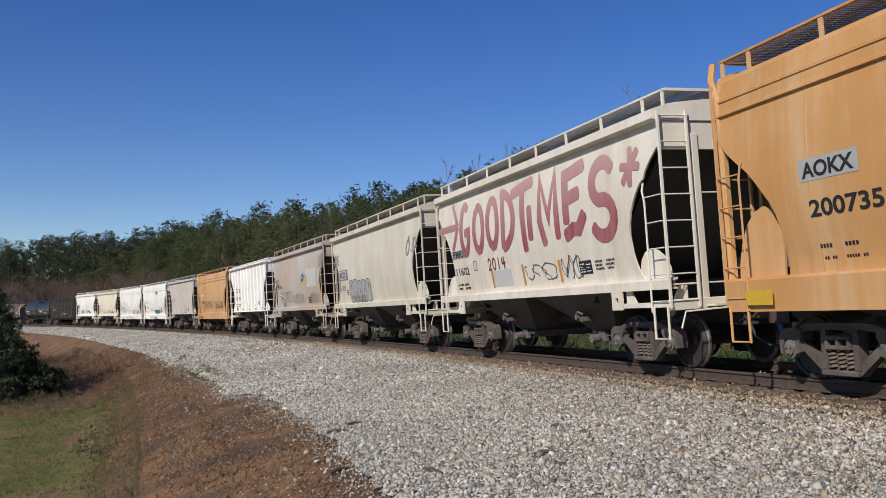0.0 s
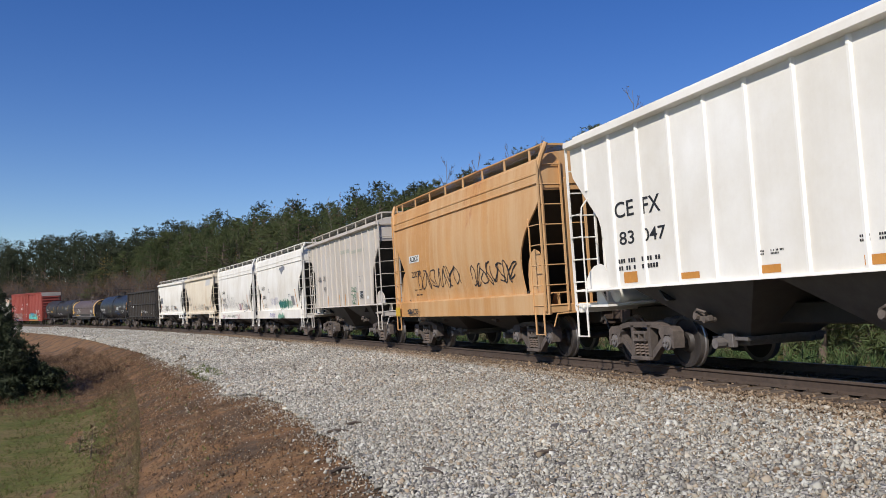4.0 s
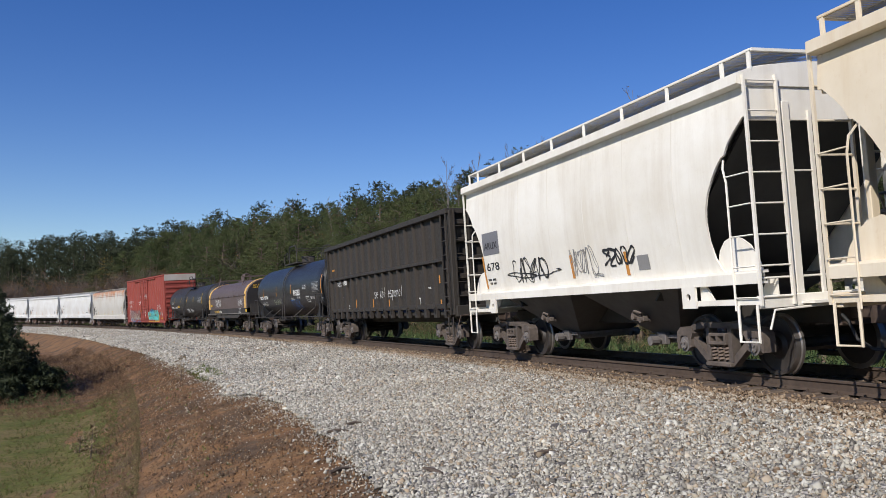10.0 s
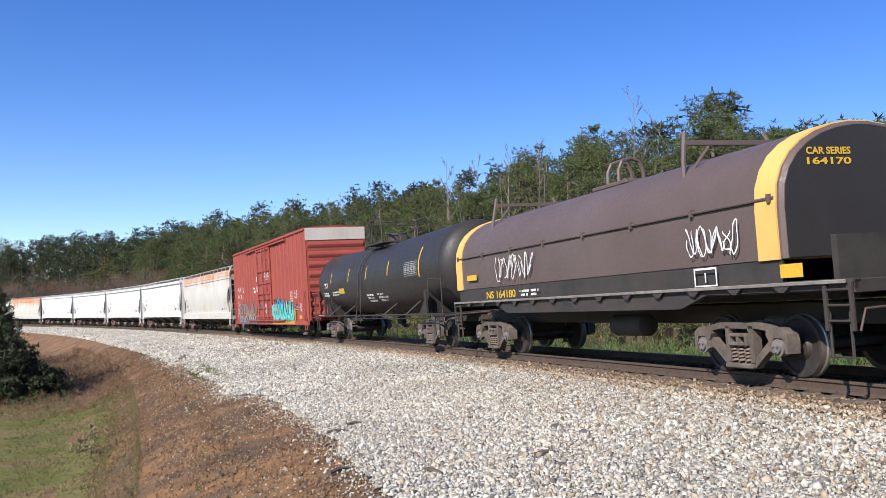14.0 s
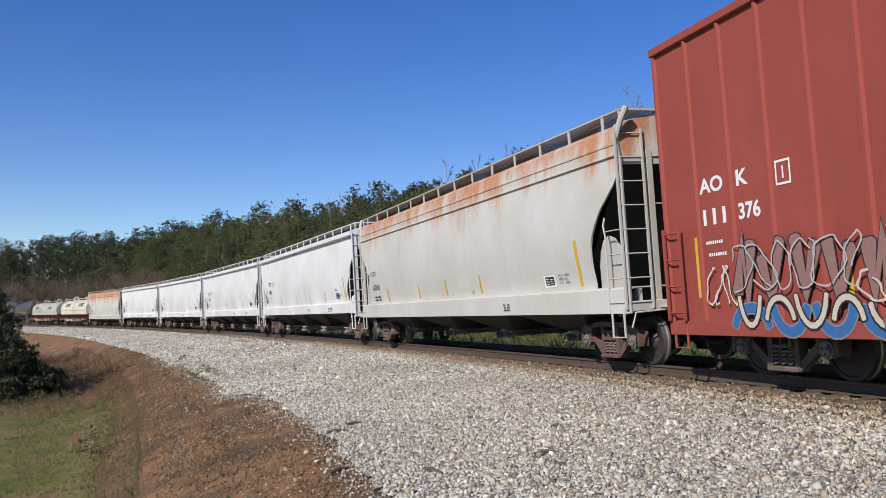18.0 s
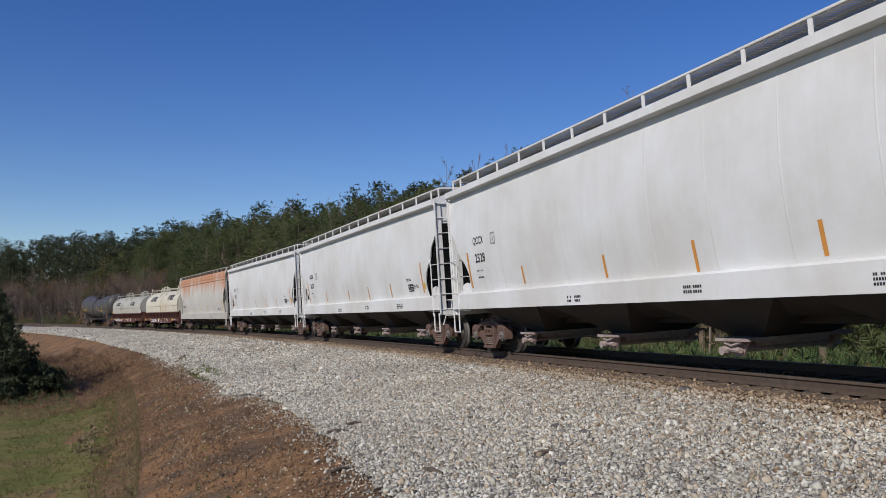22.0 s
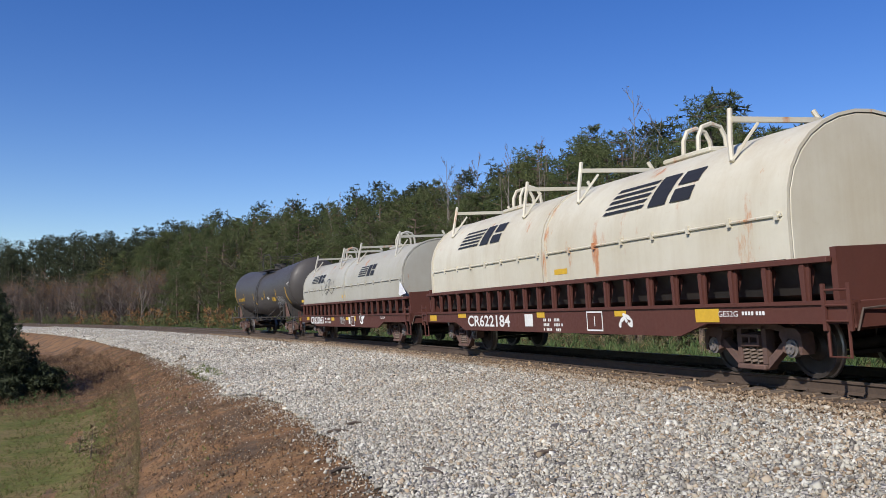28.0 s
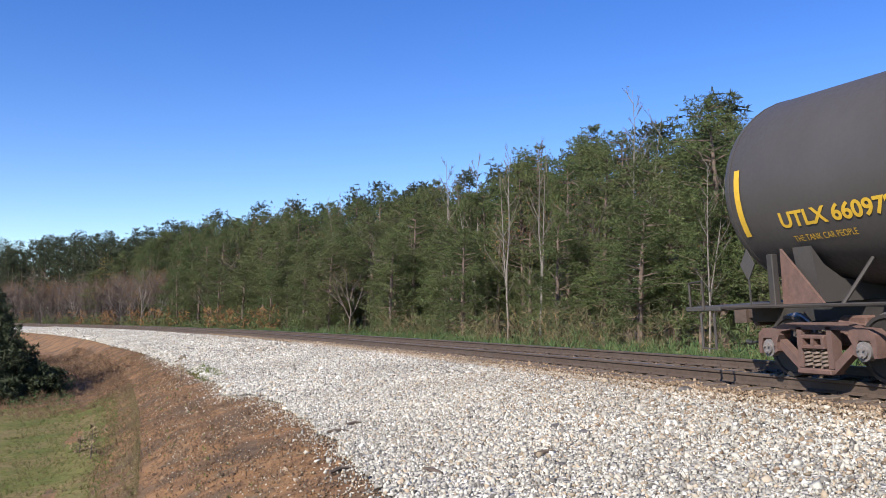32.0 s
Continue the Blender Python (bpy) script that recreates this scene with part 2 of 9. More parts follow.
def bolster_geo():
    g = Geo()
    g.box(-0.2, 0.2, -1.05, 1.05, 0.46, 0.64, 0.02)
    for s in (-1, 1):        # hollow ends over the springs
        y0, y1 = sorted((s * 1.02, s * 1.19))
        for z0, z1 in ((0.445, 0.50), (0.575, 0.63)):
            g.box(-0.215, 0.215, y0, y1, z0, z1, 0.012)
        for x in (-0.19, 0.0, 0.19):
            g.box(x - 0.025, x + 0.025, y0, y1 - 0.005, 0.49, 0.585)
    g.box(-0.25, 0.25, -0.5, 0.5, 0.60, 0.84, 0.03)
    g.cyl((0, 0, 0.8), (0, 0, 0.98), 0.2, 16)
    for x in (-0.42, 0.42):
        g.box(x - 0.05, x + 0.05, -0.95, 0.95, 0.36, 0.46, 0.01)
        for y in (-0.74, 0.74):
            g.box(x - 0.05 if x > 0 else x - 0.06, x + 0.06 if x > 0 else x + 0.05, y - 0.07, y + 0.07, 0.30, 0.62, 0.02)
    for y in (-0.6, 0.6):
        g.tube([(-0.6, y, 0.72), (-0.1, y * 1.1, 0.78), (0.55, y, 0.70)], 0.022, 5)
    return g


def wheelset_geo():
    g = Geo()
    for s in (-1, 1):
        g.lathe([(s * 0.66, 0.13), (s * 0.67, 0.39), (s * 0.675, 0.466), (s * 0.71, 0.460), (s * 0.725, 0.438), (s * 0.81, 0.434), (s * 0.812, 0.385),
                 (s * 0.785, 0.37), (s * 0.76, 0.20), (s * 0.815, 0.15), (s * 0.815, 0.09)], 28, "y")
    g.cyl((0, -1.05, 0), (0, 1.05, 0), 0.08, 12)
    g.box(0.10, 0.16, -0.79, 0.79, -0.03, 0.03)     # lightening boss, so that the turning shows
    return g


def wheelset_mesh():
    """Wheelset with its worn bright rims."""
    me = shared("wheelset", wheelset_geo, MAT["wheel"])
    if len(me.materials) == 1:
        me.materials.append(MAT["tread"])
        for p in me.polygons:
            if math.hypot(p.center.x, p.center.z) > 0.425 and abs(p.center.y) > 0.66:
                p.material_index = 1
    return me


def cap_geo():
    g = Geo()
    g.cyl((0, 0, 0), (0, 0.10, 0), 0.125, 14)
    g.cyl((0, 0.10, 0), (0, 0.13, 0), 0.085, 12)
    for k in range(3):
        a = k * 2.094 + 0.5
        g.cyl((0.05 * math.cos(a), 0.13, 0.05 * math.sin(a)), (0.05 * math.cos(a), 0.155, 0.05 * math.sin(a)), 0.018, 6)
    return g


def truck(car, x, red=False):
    mat = MAT["truck_red" if red else "truck"]
    t = part("truck", shared("bolster", bolster_geo, mat), mat, car, at=pose(x, 0, 0, 0, 0, -math.degrees(x / RADIUS)))
    for s in (1, -1):
        part("side_frame", shared("side_frame", side_frame_geo, mat), mat, t, at=pose(0, 0, 0) if s > 0 else pose(0, 0, 0, 0, 0, 180))
        for x in (-0.155, 0.0, 0.155):
            part("spring", shared("spring", spring_geo, MAT["spring"]), MAT["spring"], t, at=pose(x, s * 1.10, 0))
        for ax in (-WHEELBASE, WHEELBASE):
            part("bearing_cap", shared("bearing_cap", cap_geo, MAT["cap"]), MAT["cap"], t, at=pose(ax, 1.08 * s, AXLE) if s > 0 else pose(ax, -1.08, AXLE, 0, 0, 180))
    for ax, store in ((WHEELBASE, FRONT_AXLES), (-WHEELBASE, REAR_AXLES)):
        w = part("wheelset", wheelset_mesh(), MAT["wheel"], t, at=pose(ax, 0, AXLE))
        store.append(w)
    return t


def coupler_geo():
    g = Geo()
    g.box(-0.75, -0.28, -0.09, 0.09, 0.78, 0.98, 0.02)
    g.prism([(-0.30, 0.14), (-0.06, 0.19), (0.05, 0.12), (0.02, 0.02), (-0.10, 0.0), (-0.10, -0.06), (0.03, -0.10), (0.04, -0.16), (-0.10, -0.19), (-0.28, -0.12)], 0.72, 1.02, "z")
    g.box(-0.80, -0.66, -0.28, 0.28, 0.68, 1.06, 0.02)
    return g


def hose_geo():
    g = Geo()
    g.tube([(-0.55, -0.35, 0.85), (-0.40, -0.38, 0.75), (-0.30, -0.36, 0.52), (-0.15, -0.25, 0.38), (0.03, -0.16, 0.36)], 0.024, 6)
    g.cyl((0.0, -0.16, 0.36), (0.10, -0.12, 0.38), 0.04, 8)
    return g


def lever_geo():
    g = Geo()
    g.tube([(-0.62, -1.5, 0.72), (-0.60, -1.42, 0.98), (-0.55, -0.9, 1.0), (-0.45, -0.3, 1.02), (-0.2, -0.05, 1.04)], 0.016, 6)
    return g


def running_gear(car, half, pivot, red=False, lever=None, shift=0.0, stub=0.0):
    """Two trucks and the couplers of a car whose couplers meet half metres from its middle."""
    truck(car, pivot + shift, red), truck(car, -pivot + shift, red)
    for s in (1, -1):
        at = pose(half, 0, 0) if s > 0 else pose(-half, 0, 0, 0, 0, 180)
        part("coupler", shared("coupler", coupler_geo, MAT["coupler"]), MAT["coupler"], car, at=at)
        part("air_hose", shared("air_hose", hose_geo, MAT["hose"]), MAT["hose"], car, at=at)
        part("uncoupling_lever", shared("uncoupling_lever", lever_geo, lever or MAT["coupler"]), lever or MAT["coupler"], car, at=at)
    if stub:        # short sills under the ends alone
        for e in (-1, 1):
            part("stub_sill", Geo().box(min(e * (half - 0.7), e * (half - 0.7 - stub)), max(e * (half - 0.7), e * (half - 0.7 - stub)), -0.33, 0.33, 0.74, 1.06, 0.02), MAT["under"], car)
        return
    g = shared(("centre_sill", round(half, 2)), lambda: Geo().box(-half + 0.7, half - 0.7, -0.33, 0.33, 0.72, 1.04, 0.02), MAT["under"])
    part("centre_sill", g, MAT["under"], car)


def ladder_geo(x, y, z0, z1, width, along, n, r=0.016, stile=0.028):
    """An upright ladder at (x, y), its width along "x" or "y"."""
    g = Geo()
    for k in (0, 1):
        px, py = (x + width * k, y) if along == "x" else (x, y + width * k)
        g.box(px - stile, px + stile, py - 0.016, py + 0.016, z0, z1)
    for i in range(n):
        z = z0 + 0.12 + (z1 - z0 - 0.2) * i / max(1, n - 1)
        q = (x + width, y, z) if along == "x" else (x, y + width, z)
        g.cyl((x, y, z), q, r, 6)
    return g


def stirrup_geo(x, y, w=0.34, z0=0.42, z1=0.95):
    return Geo().tube([(x, y, z1), (x, y, z0), (x + w, y, z0), (x + w, y, z1)], 0.022, 6)


def brake_wheel_geo(x, y, z, sx):
    g = Geo()
    pts = [(x, y + 0.26 * math.cos(a), z + 0.26 * math.sin(a)) for a in np.linspace(0, 2 * math.pi, 21)]
    g.tube(pts, 0.022, 6)
    for a in np.linspace(0, 2 * math.pi, 6)[:-1]:
        g.cyl((x, y, z), (x, y + 0.26 * math.cos(a), z + 0.26 * math.sin(a)), 0.018, 5)
    g.cyl((x - 0.16 * sx, y, z), (x + 0.05 * sx, y, z), 0.06, 10)
    g.box(min(x - 0.16 * sx, x - 0.38 * sx), max(x - 0.16 * sx, x - 0.38 * sx), y - 0.16, y + 0.16, z - 0.3, z + 0.12, 0.02)
    return g


# ---------- writing and markings on car sides ----------
LETTERING = {}


def on_side(car, name, geo2d, mat, prof, lift=0.006, label=""):
    """Lays flat faces, given as (along, up) or (along, up, rise), on the inner side of a car. prof(z): half width of the side."""
    b = bmesh.new()
    dx = LETTERING.get(car.name, 0.0)
    vs = [b.verts.new((p[0] + dx, p[2] if len(p) > 2 else 0.0, p[1])) for p in geo2d.v]
    for f in geo2d.f:
        if len(set(f)) == len(f):
            try:
                b.faces.new([vs[i] for i in f])
            except ValueError:
                pass
    z0, z1 = min(p[1] for p in geo2d.v), max(p[1] for p in geo2d.v)
    z = math.floor(z0 / 0.15) * 0.15 + 0.15
    while z < z1:
        bmesh.ops.bisect_plane(b, geom=b.verts[:] + b.edges[:] + b.faces[:], plane_co=(0, 0, z), plane_no=(0, 0, 1))
        z += 0.15
    for v in b.verts:
        v.co.y = -prof(v.co.z, v.co.x) - lift - v.co.y
    b.normal_update()
    for f in b.faces:
        if f.normal.y > 0:
            f.normal_flip()
    me = bpy.data.meshes.new(name)
    b.to_mesh(me)
    b.free()
    me.materials.append(mat)
    ob = new(name, me)
    ob.parent = car
    if label:
        ob["label"] = label
    return ob


def text_geo(s, x0, x1, z0, z1, slant=0.0, bold=0.0):
    cu = bpy.data.curves.new("writing", "FONT")
    cu.body, cu.offset, cu.resolution_u = s, bold, 5
    tmp = bpy.data.objects.new("writing", cu)
    scene.collection.objects.link(tmp)
    me = bpy.data.meshes.new_from_object(tmp)
    bpy.data.objects.remove(tmp)
    xs, ys = [v.co.x for v in me.vertices], [v.co.y for v in me.vertices]
    a0, a1, b0, b1 = min(xs), max(xs), min(ys), max(ys)
    g = Geo()
    g.v = []
    for v in me.vertices:
        u, w = (v.co.x - a0) / (a1 - a0), (v.co.y - b0) / (b1 - b0)
        g.v.append((x0 + (x1 - x0) * u + slant * (w - 0.5) * (z1 - z0), z0 + (z1 - z0) * w))
    g.f = [tuple(p.vertices) for p in me.polygons]
    bpy.data.meshes.remove(me)
    return g


def writing(car, s, x0, x1, z0, z1, mat, prof, slant=0.0, bold=0.0, lift=0.006):
    return on_side(car, "lettering", text_geo(s, x0, x1, z0, z1, slant, bold), mat, prof, lift)


def rect2(x0, x1, z0, z1, slant=0.0):
    g = Geo()
    g.v, g.f = [(x0, z0), (x1, z0), (x1 + slant, z1), (x0 + slant, z1)], [(0, 1, 2, 3)]
    return g


def bars(car, x0, x1, z0, z1, rows, mat, prof, seed=1, cols=2):
    """Small print that cannot be read: bars in rows."""
    rnd = random.Random(seed)
    g = Geo()
    h = (z1 - z0) / (rows * 1.7)
    for r in range(rows):
        z = z1 - (r + 0.5) * (z1 - z0) / rows
        x = x0
        for c in range(cols):
            w = (x1 - x0) / cols * rnd.uniform(0.55, 0.92)
            n = max(2, int(w / (h * 1.1)))
            for k in range(n):
                if rnd.random() < 0.12:
                    continue
                a = x + w * k / n
                q = len(g.v)
                g.v += [(a, z - h / 2), (a + w / n * 0.72, z - h / 2), (a + w / n * 0.72, z + h / 2), (a, z + h / 2)]
                g.f.append((q, q + 1, q + 2, q + 3))
            x += (x1 - x0) / cols
    ob = on_side(car, "small_print", g, mat, prof, 0.007)
    ob["kind"] = "stuff"
    return ob


def stripe(car, x, z0, z1, prof, mat=None, w=0.10):
    return on_side(car, "reflector_stripe", rect2(x, x + w, z0, z1), mat or MAT["orange"], prof, 0.007)


def plate(car, x0, x1, z0, z1, prof, mat=None, windows=True):
    """Black consolidated data plate with its pale boxes."""
    p = on_side(car, "data_plate", rect2(x0, x1, z0, z1), mat or MAT["black"], prof, 0.007)
    if windows:
        g = Geo()
        w, h = x1 - x0, z1 - z0
        for a, b, c, d in ((0.08, 0.44, 0.14, 0.22), (0.08, 0.44, 0.34, 0.38), (0.08, 0.30, 0.52, 0.56), (0.08, 0.40, 0.72, 0.80), (0.56, 0.92, 0.18, 0.24), (0.56, 0.80, 0.44, 0.48), (0.56, 0.92, 0.66, 0.74)):
            q = len(g.v)
            g.v += [(x0 + w * a, z0 + h * c), (x0 + w * b, z0 + h * c), (x0 + w * b, z0 + h * d), (x0 + w * a, z0 + h * d)]
            g.f.append((q, q + 1, q + 2, q + 3))
        k = on_side(car, "plate_print", g, MAT["white"], prof, 0.010)
    return p


def ribbon(g, pts, width, rise=0.0, cap=True):
    """A brushed stroke along pts: mitred strip with blunt rounded ends."""
    pts = [Vector(p) for p in pts]
    n = len(pts)
    if cap:
        a, b = (pts[0] - pts[1]).normalized(), (pts[-1] - pts[-2]).normalized()
        pts = [pts[0] + a * width * 0.32, pts[0] + a * width * 0.12] + pts + [pts[-1] + b * width * 0.12, pts[-1] + b * width * 0.32]
    m = len(pts)
    base = len(g.v)
    for i, p in enumerate(pts):
        d0 = (p - pts[i - 1]).normalized() if i else (pts[1] - p).normalized()
        d1 = (pts[i + 1] - p).normalized() if i < m - 1 else d0
        t = (d0 + d1)
        t = t.normalized() if t.length > 0.2 else d0
        w = width / 2 / max(0.55, t.dot(d1))
        if cap and i in (0, m - 1):
            w *= 0.55
        q = Vector((-t.y, t.x)) * w
        g.v += [(p.x + q.x, p.y + q.y, rise), (p.x - q.x, p.y - q.y, rise)]
    for i in range(m - 1):
        a = base + 2 * i
        g.f.append((a, a + 1, a + 3, a + 2))


def bow(cx, cz, rx, rz, a0, a1, n=14):
    return [(cx + rx * math.cos(radians(a0 + (a1 - a0) * k / n)), cz + rz * math.sin(radians(a0 + (a1 - a0) * k / n))) for k in range(n + 1)]


# brush strokes of the letters that stand in the painted words, in a unit box
STROKES = {
    "G": [bow(0.5, 0.5, 0.42, 0.5, 62, 335) + [(0.88, 0.44), (0.55, 0.42)]], "O": [bow(0.5, 0.5, 0.42, 0.5, 80, 445)],
    "D": [[(0.2, 1.0), (0.24, 0.5), (0.2, 0.02)], bow(0.12, 0.5, 0.78, 0.5, 88, -82)], "T": [[(-0.1, 0.9), (0.5, 0.96), (1.05, 1.0)], [(0.5, 0.96), (0.52, 0.5), (0.6, 0.0)]],
    "i": [[(0.45, 1.0), (0.5, 0.0)]], "M": [[(0.22, 0.0), (0.02, 0.35), (0.06, 0.98), (0.5, 0.36), (0.84, 1.0), (0.9, 0.45), (0.92, 0.06)]],
    "E": [[(0.98, 0.98), (0.1, 0.90), (0.14, 0.24)], [(0.14, 0.55), (0.75, 0.60)], [(0.08, 0.02), (0.45, 0.10), (0.72, 0.08), (1.0, 0.26)]],
    "S": [bow(0.5, 0.74, 0.42, 0.26, 35, 250, 10) + bow(0.48, 0.25, 0.44, 0.25, 75, -150, 10)],
    "*": [[(0.1, 0.1), (0.9, 0.9)], [(0.5, 0.0), (0.5, 1.0)], [(0.0, 0.55), (1.0, 0.45)]],
    "A": [[(0.0, 0.0), (0.5, 1.0), (1.0, 0.0)], [(0.2, 0.35), (0.8, 0.35)]], "H": [[(0.1, 0.0), (0.12, 1.0)], [(0.9, 0.0), (0.88, 1.0)], [(0.1, 0.5), (0.9, 0.55)]],
    "R": [[(0.1, 0.0), (0.12, 1.0), (0.7, 0.95), (0.85, 0.75), (0.65, 0.55), (0.15, 0.5)], [(0.45, 0.5), (1.0, 0.0)]], "V": [[(0.0, 1.0), (0.45, 0.0), (0.95, 1.0)]],
    "C": [bow(0.55, 0.5, 0.45, 0.5, 60, 300)], "K": [[(0.1, 0.0), (0.1, 1.0)], [(0.95, 1.0), (0.15, 0.5), (1.0, 0.0)]], "!": [[(0.5, 1.0), (0.45, 0.3)], [(0.45, 0.08), (0.45, 0.0)]],
    "2": [bow(0.5, 0.7, 0.4, 0.3, 170, -30, 8) + [(0.1, 0.02), (0.95, 0.05)]], "0": [bow(0.5, 0.5, 0.4, 0.5, 80, 445)], "1": [[(0.5, 1.0), (0.5, 0.0)]],
    "4": [[(0.7, 0.0), (0.72, 1.0)], [(0.25, 0.95), (0.15, 0.45), (1.0, 0.5)]],
    "e": [[(0.1, 0.5), (0.9, 0.55)] + bow(0.5, 0.48, 0.42, 0.48, 10, 310, 10)], "b": [[(0.12, 1.5), (0.1, 0.0)], bow(0.45, 0.45, 0.4, 0.45, 150, -150, 10)], "l": [[(0.5, 1.5), (0.45, 0.0)]],
    "s": [bow(0.5, 0.74, 0.42, 0.26, 35, 250, 8) + bow(0.48, 0.25, 0.44, 0.25, 75, -150, 8)], "p": [[(0.1, 0.95), (0.1, -0.5)], bow(0.45, 0.5, 0.4, 0.45, 150, -150, 10)],
    "a": [bow(0.45, 0.45, 0.4, 0.42, 40, 320, 10), [(0.85, 0.95), (0.9, 0.0)]], "n": [[(0.1, 0.9), (0.1, 0.0)], bow(0.5, 0.5, 0.4, 0.42, 180, 0, 8) + [(0.92, 0.0)]],
    "o": [bow(0.5, 0.48, 0.42, 0.46, 80, 445, 12)],
}


def brushed(car, words, x0, x1, z0, z1, mat, prof, width, lift=0.008, slant=0.0, gap=0.25):
    """Words painted by hand, each letter in brush strokes."""
    g = Geo()
    cell = (x1 - x0) / (len(words) - gap)
    k = 0
    for i, ch in enumerate(words):
        for st in STROKES.get(ch, ()):
            ribbon(g, [(x0 + cell * (i + u * (1 - gap)) + slant * (v - 0.5) * (z1 - z0), z0 + (z1 - z0) * v) for u, v in st], width, 0.0007 * (k % 6))
            k += 1
    return on_side(car, "graffiti", g, mat, prof, lift)


def letter(car, ch, x0, x1, z0, z1, mat, prof, width, lift=0.008):
    g = Geo()
    w = width / 2
    for k, st in enumerate(STROKES[ch]):
        ribbon(g, [(x0 + w + (x1 - x0 - width) * u, z0 + w + (z1 - z0 - width) * v) for u, v in st], width, 0.0008 * k)
    return on_side(car, "graffiti", g, mat, prof, lift)


def burner(car, x0, x1, z0, z1, fill, line, prof, seed, count=4, lift=0.008, lean=0.25):
    """Filled spray graffiti: broad bent strokes with a thin outline, no letters."""
    rnd = random.Random(seed)
    cell = (x1 - x0) / count
    h = z1 - z0
    for k in range(count):
        a, b = Geo(), Geo()
        cx = x0 + (k + 0.5) * cell
        m = rnd.choice((3, 3, 4))
        t = min(cell * rnd.uniform(0.30, 0.42), h * 0.32)
        up = rnd.random() < 0.5
        pts = []
        for i in range(m):
            z = (z1 - t / 2 - h * rnd.uniform(0.0, 0.25)) if (i % 2 == 0) == up else (z0 + t / 2 + h * rnd.uniform(0.0, 0.2))
            x = cx + (cell - t) * (0.95 * i / (m - 1) - 0.475) + rnd.uniform(-0.08, 0.08) * cell
            pts.append((x + lean * (z - z0 - h / 2), z))
        rise = 0.0012 * k
        if fill is None:      # outline alone: both flanks of the stroke
            ribbon(b, [(p[0] - t * 0.5, p[1]) for p in pts], 0.03, rise)
            ribbon(b, [(p[0] + t * 0.5, p[1]) for p in pts], 0.03, rise + 0.0004)
            on_side(car, "graffiti_outline", b, line, prof, lift)
            continue
        ribbon(b, pts, t + 0.05, rise)
        ribbon(a, pts, t, rise)
        on_side(car, "graffiti_outline", b, line, prof, lift)
        on_side(car, "graffiti", a, fill, prof, lift + 0.0006)


def bubbles(car, x0, x1, z0, z1, fill, line, prof, seed, count=5, lift=0.008):
    """Rounded outlined graffiti bodies that lean on one another, with dark notches between them; no letters."""
    rnd = random.Random(seed)
    cell, h = (x1 - x0) / count, z1 - z0
    for k in range(count):
        cx, top = x0 + (k + 0.5) * cell, z1 - h * rnd.uniform(0.0, 0.14)
        w = cell * rnd.uniform(0.54, 0.62)
        ring = []
        for i in range(28):
            a = 2 * math.pi * i / 28
            c, q = math.cos(a), math.sin(a)
            r = (abs(c) ** 3.2 + abs(q) ** 3.2) ** (-1 / 3.2)
            pinch = 1.0 - 0.16 * rnd.uniform(0.7, 1.1) * math.exp(-((q * r + 0.1) / 0.25) ** 2) * (1 if c > 0 else 0.3)
            ring.append((cx + w * c * r * pinch + 0.05 * h * q, (z0 + top) / 2 + (top - z0) / 2 * q * r))
        rise = 0.0015 * k
        f = Geo()
        f.v, f.f = [(*p, rise) for p in ring], [tuple(range(28))]
        on_side(car, "graffiti", f, fill, prof, lift)
        b = Geo()
        ribbon(b, ring + ring[:2], 0.036, rise + 0.0005, False)
        slot = cx + w * rnd.uniform(-0.2, 0.2)
        zz = z0 + h * rnd.uniform(0.08, 0.5)
        n = len(b.v)
        b.v += [(slot - 0.02, zz + h * 0.30, rise + 0.001), (slot + 0.05, zz, rise + 0.001), (slot + 0.10, zz + h * 0.28, rise + 0.001)]
        b.f.append((n, n + 1, n + 2))
        on_side(car, "graffiti_outline", b, line, prof, lift)


def swags(car, x0, x1, z0, z1, fill, line, prof, seed, count, width, lift):
    """Hanging curved strokes with a dark edge."""
    rnd = random.Random(seed)
    cell = (x1 - x0) / count
    for k in range(count):
        up = rnd.random() < 0.35
        cx, rx, rz = x0 + (k + 0.5) * cell, cell * rnd.uniform(0.38, 0.5), (z1 - z0) * rnd.uniform(0.6, 0.95)
        pts = bow(cx, z0 if up else z0 + rz, rx, rz, 15, 165, 9) if up else bow(cx, z0 + rz, rx, rz, 195, 345, 9)
        a, b = Geo(), Geo()
        ribbon(b, pts, width + 0.05, 0.0013 * k)
        ribbon(a, pts, width, 0.0013 * k + 0.0006)
        on_side(car, "graffiti_outline", b, line, prof, lift)
        on_side(car, "graffiti", a, fill, prof, lift)


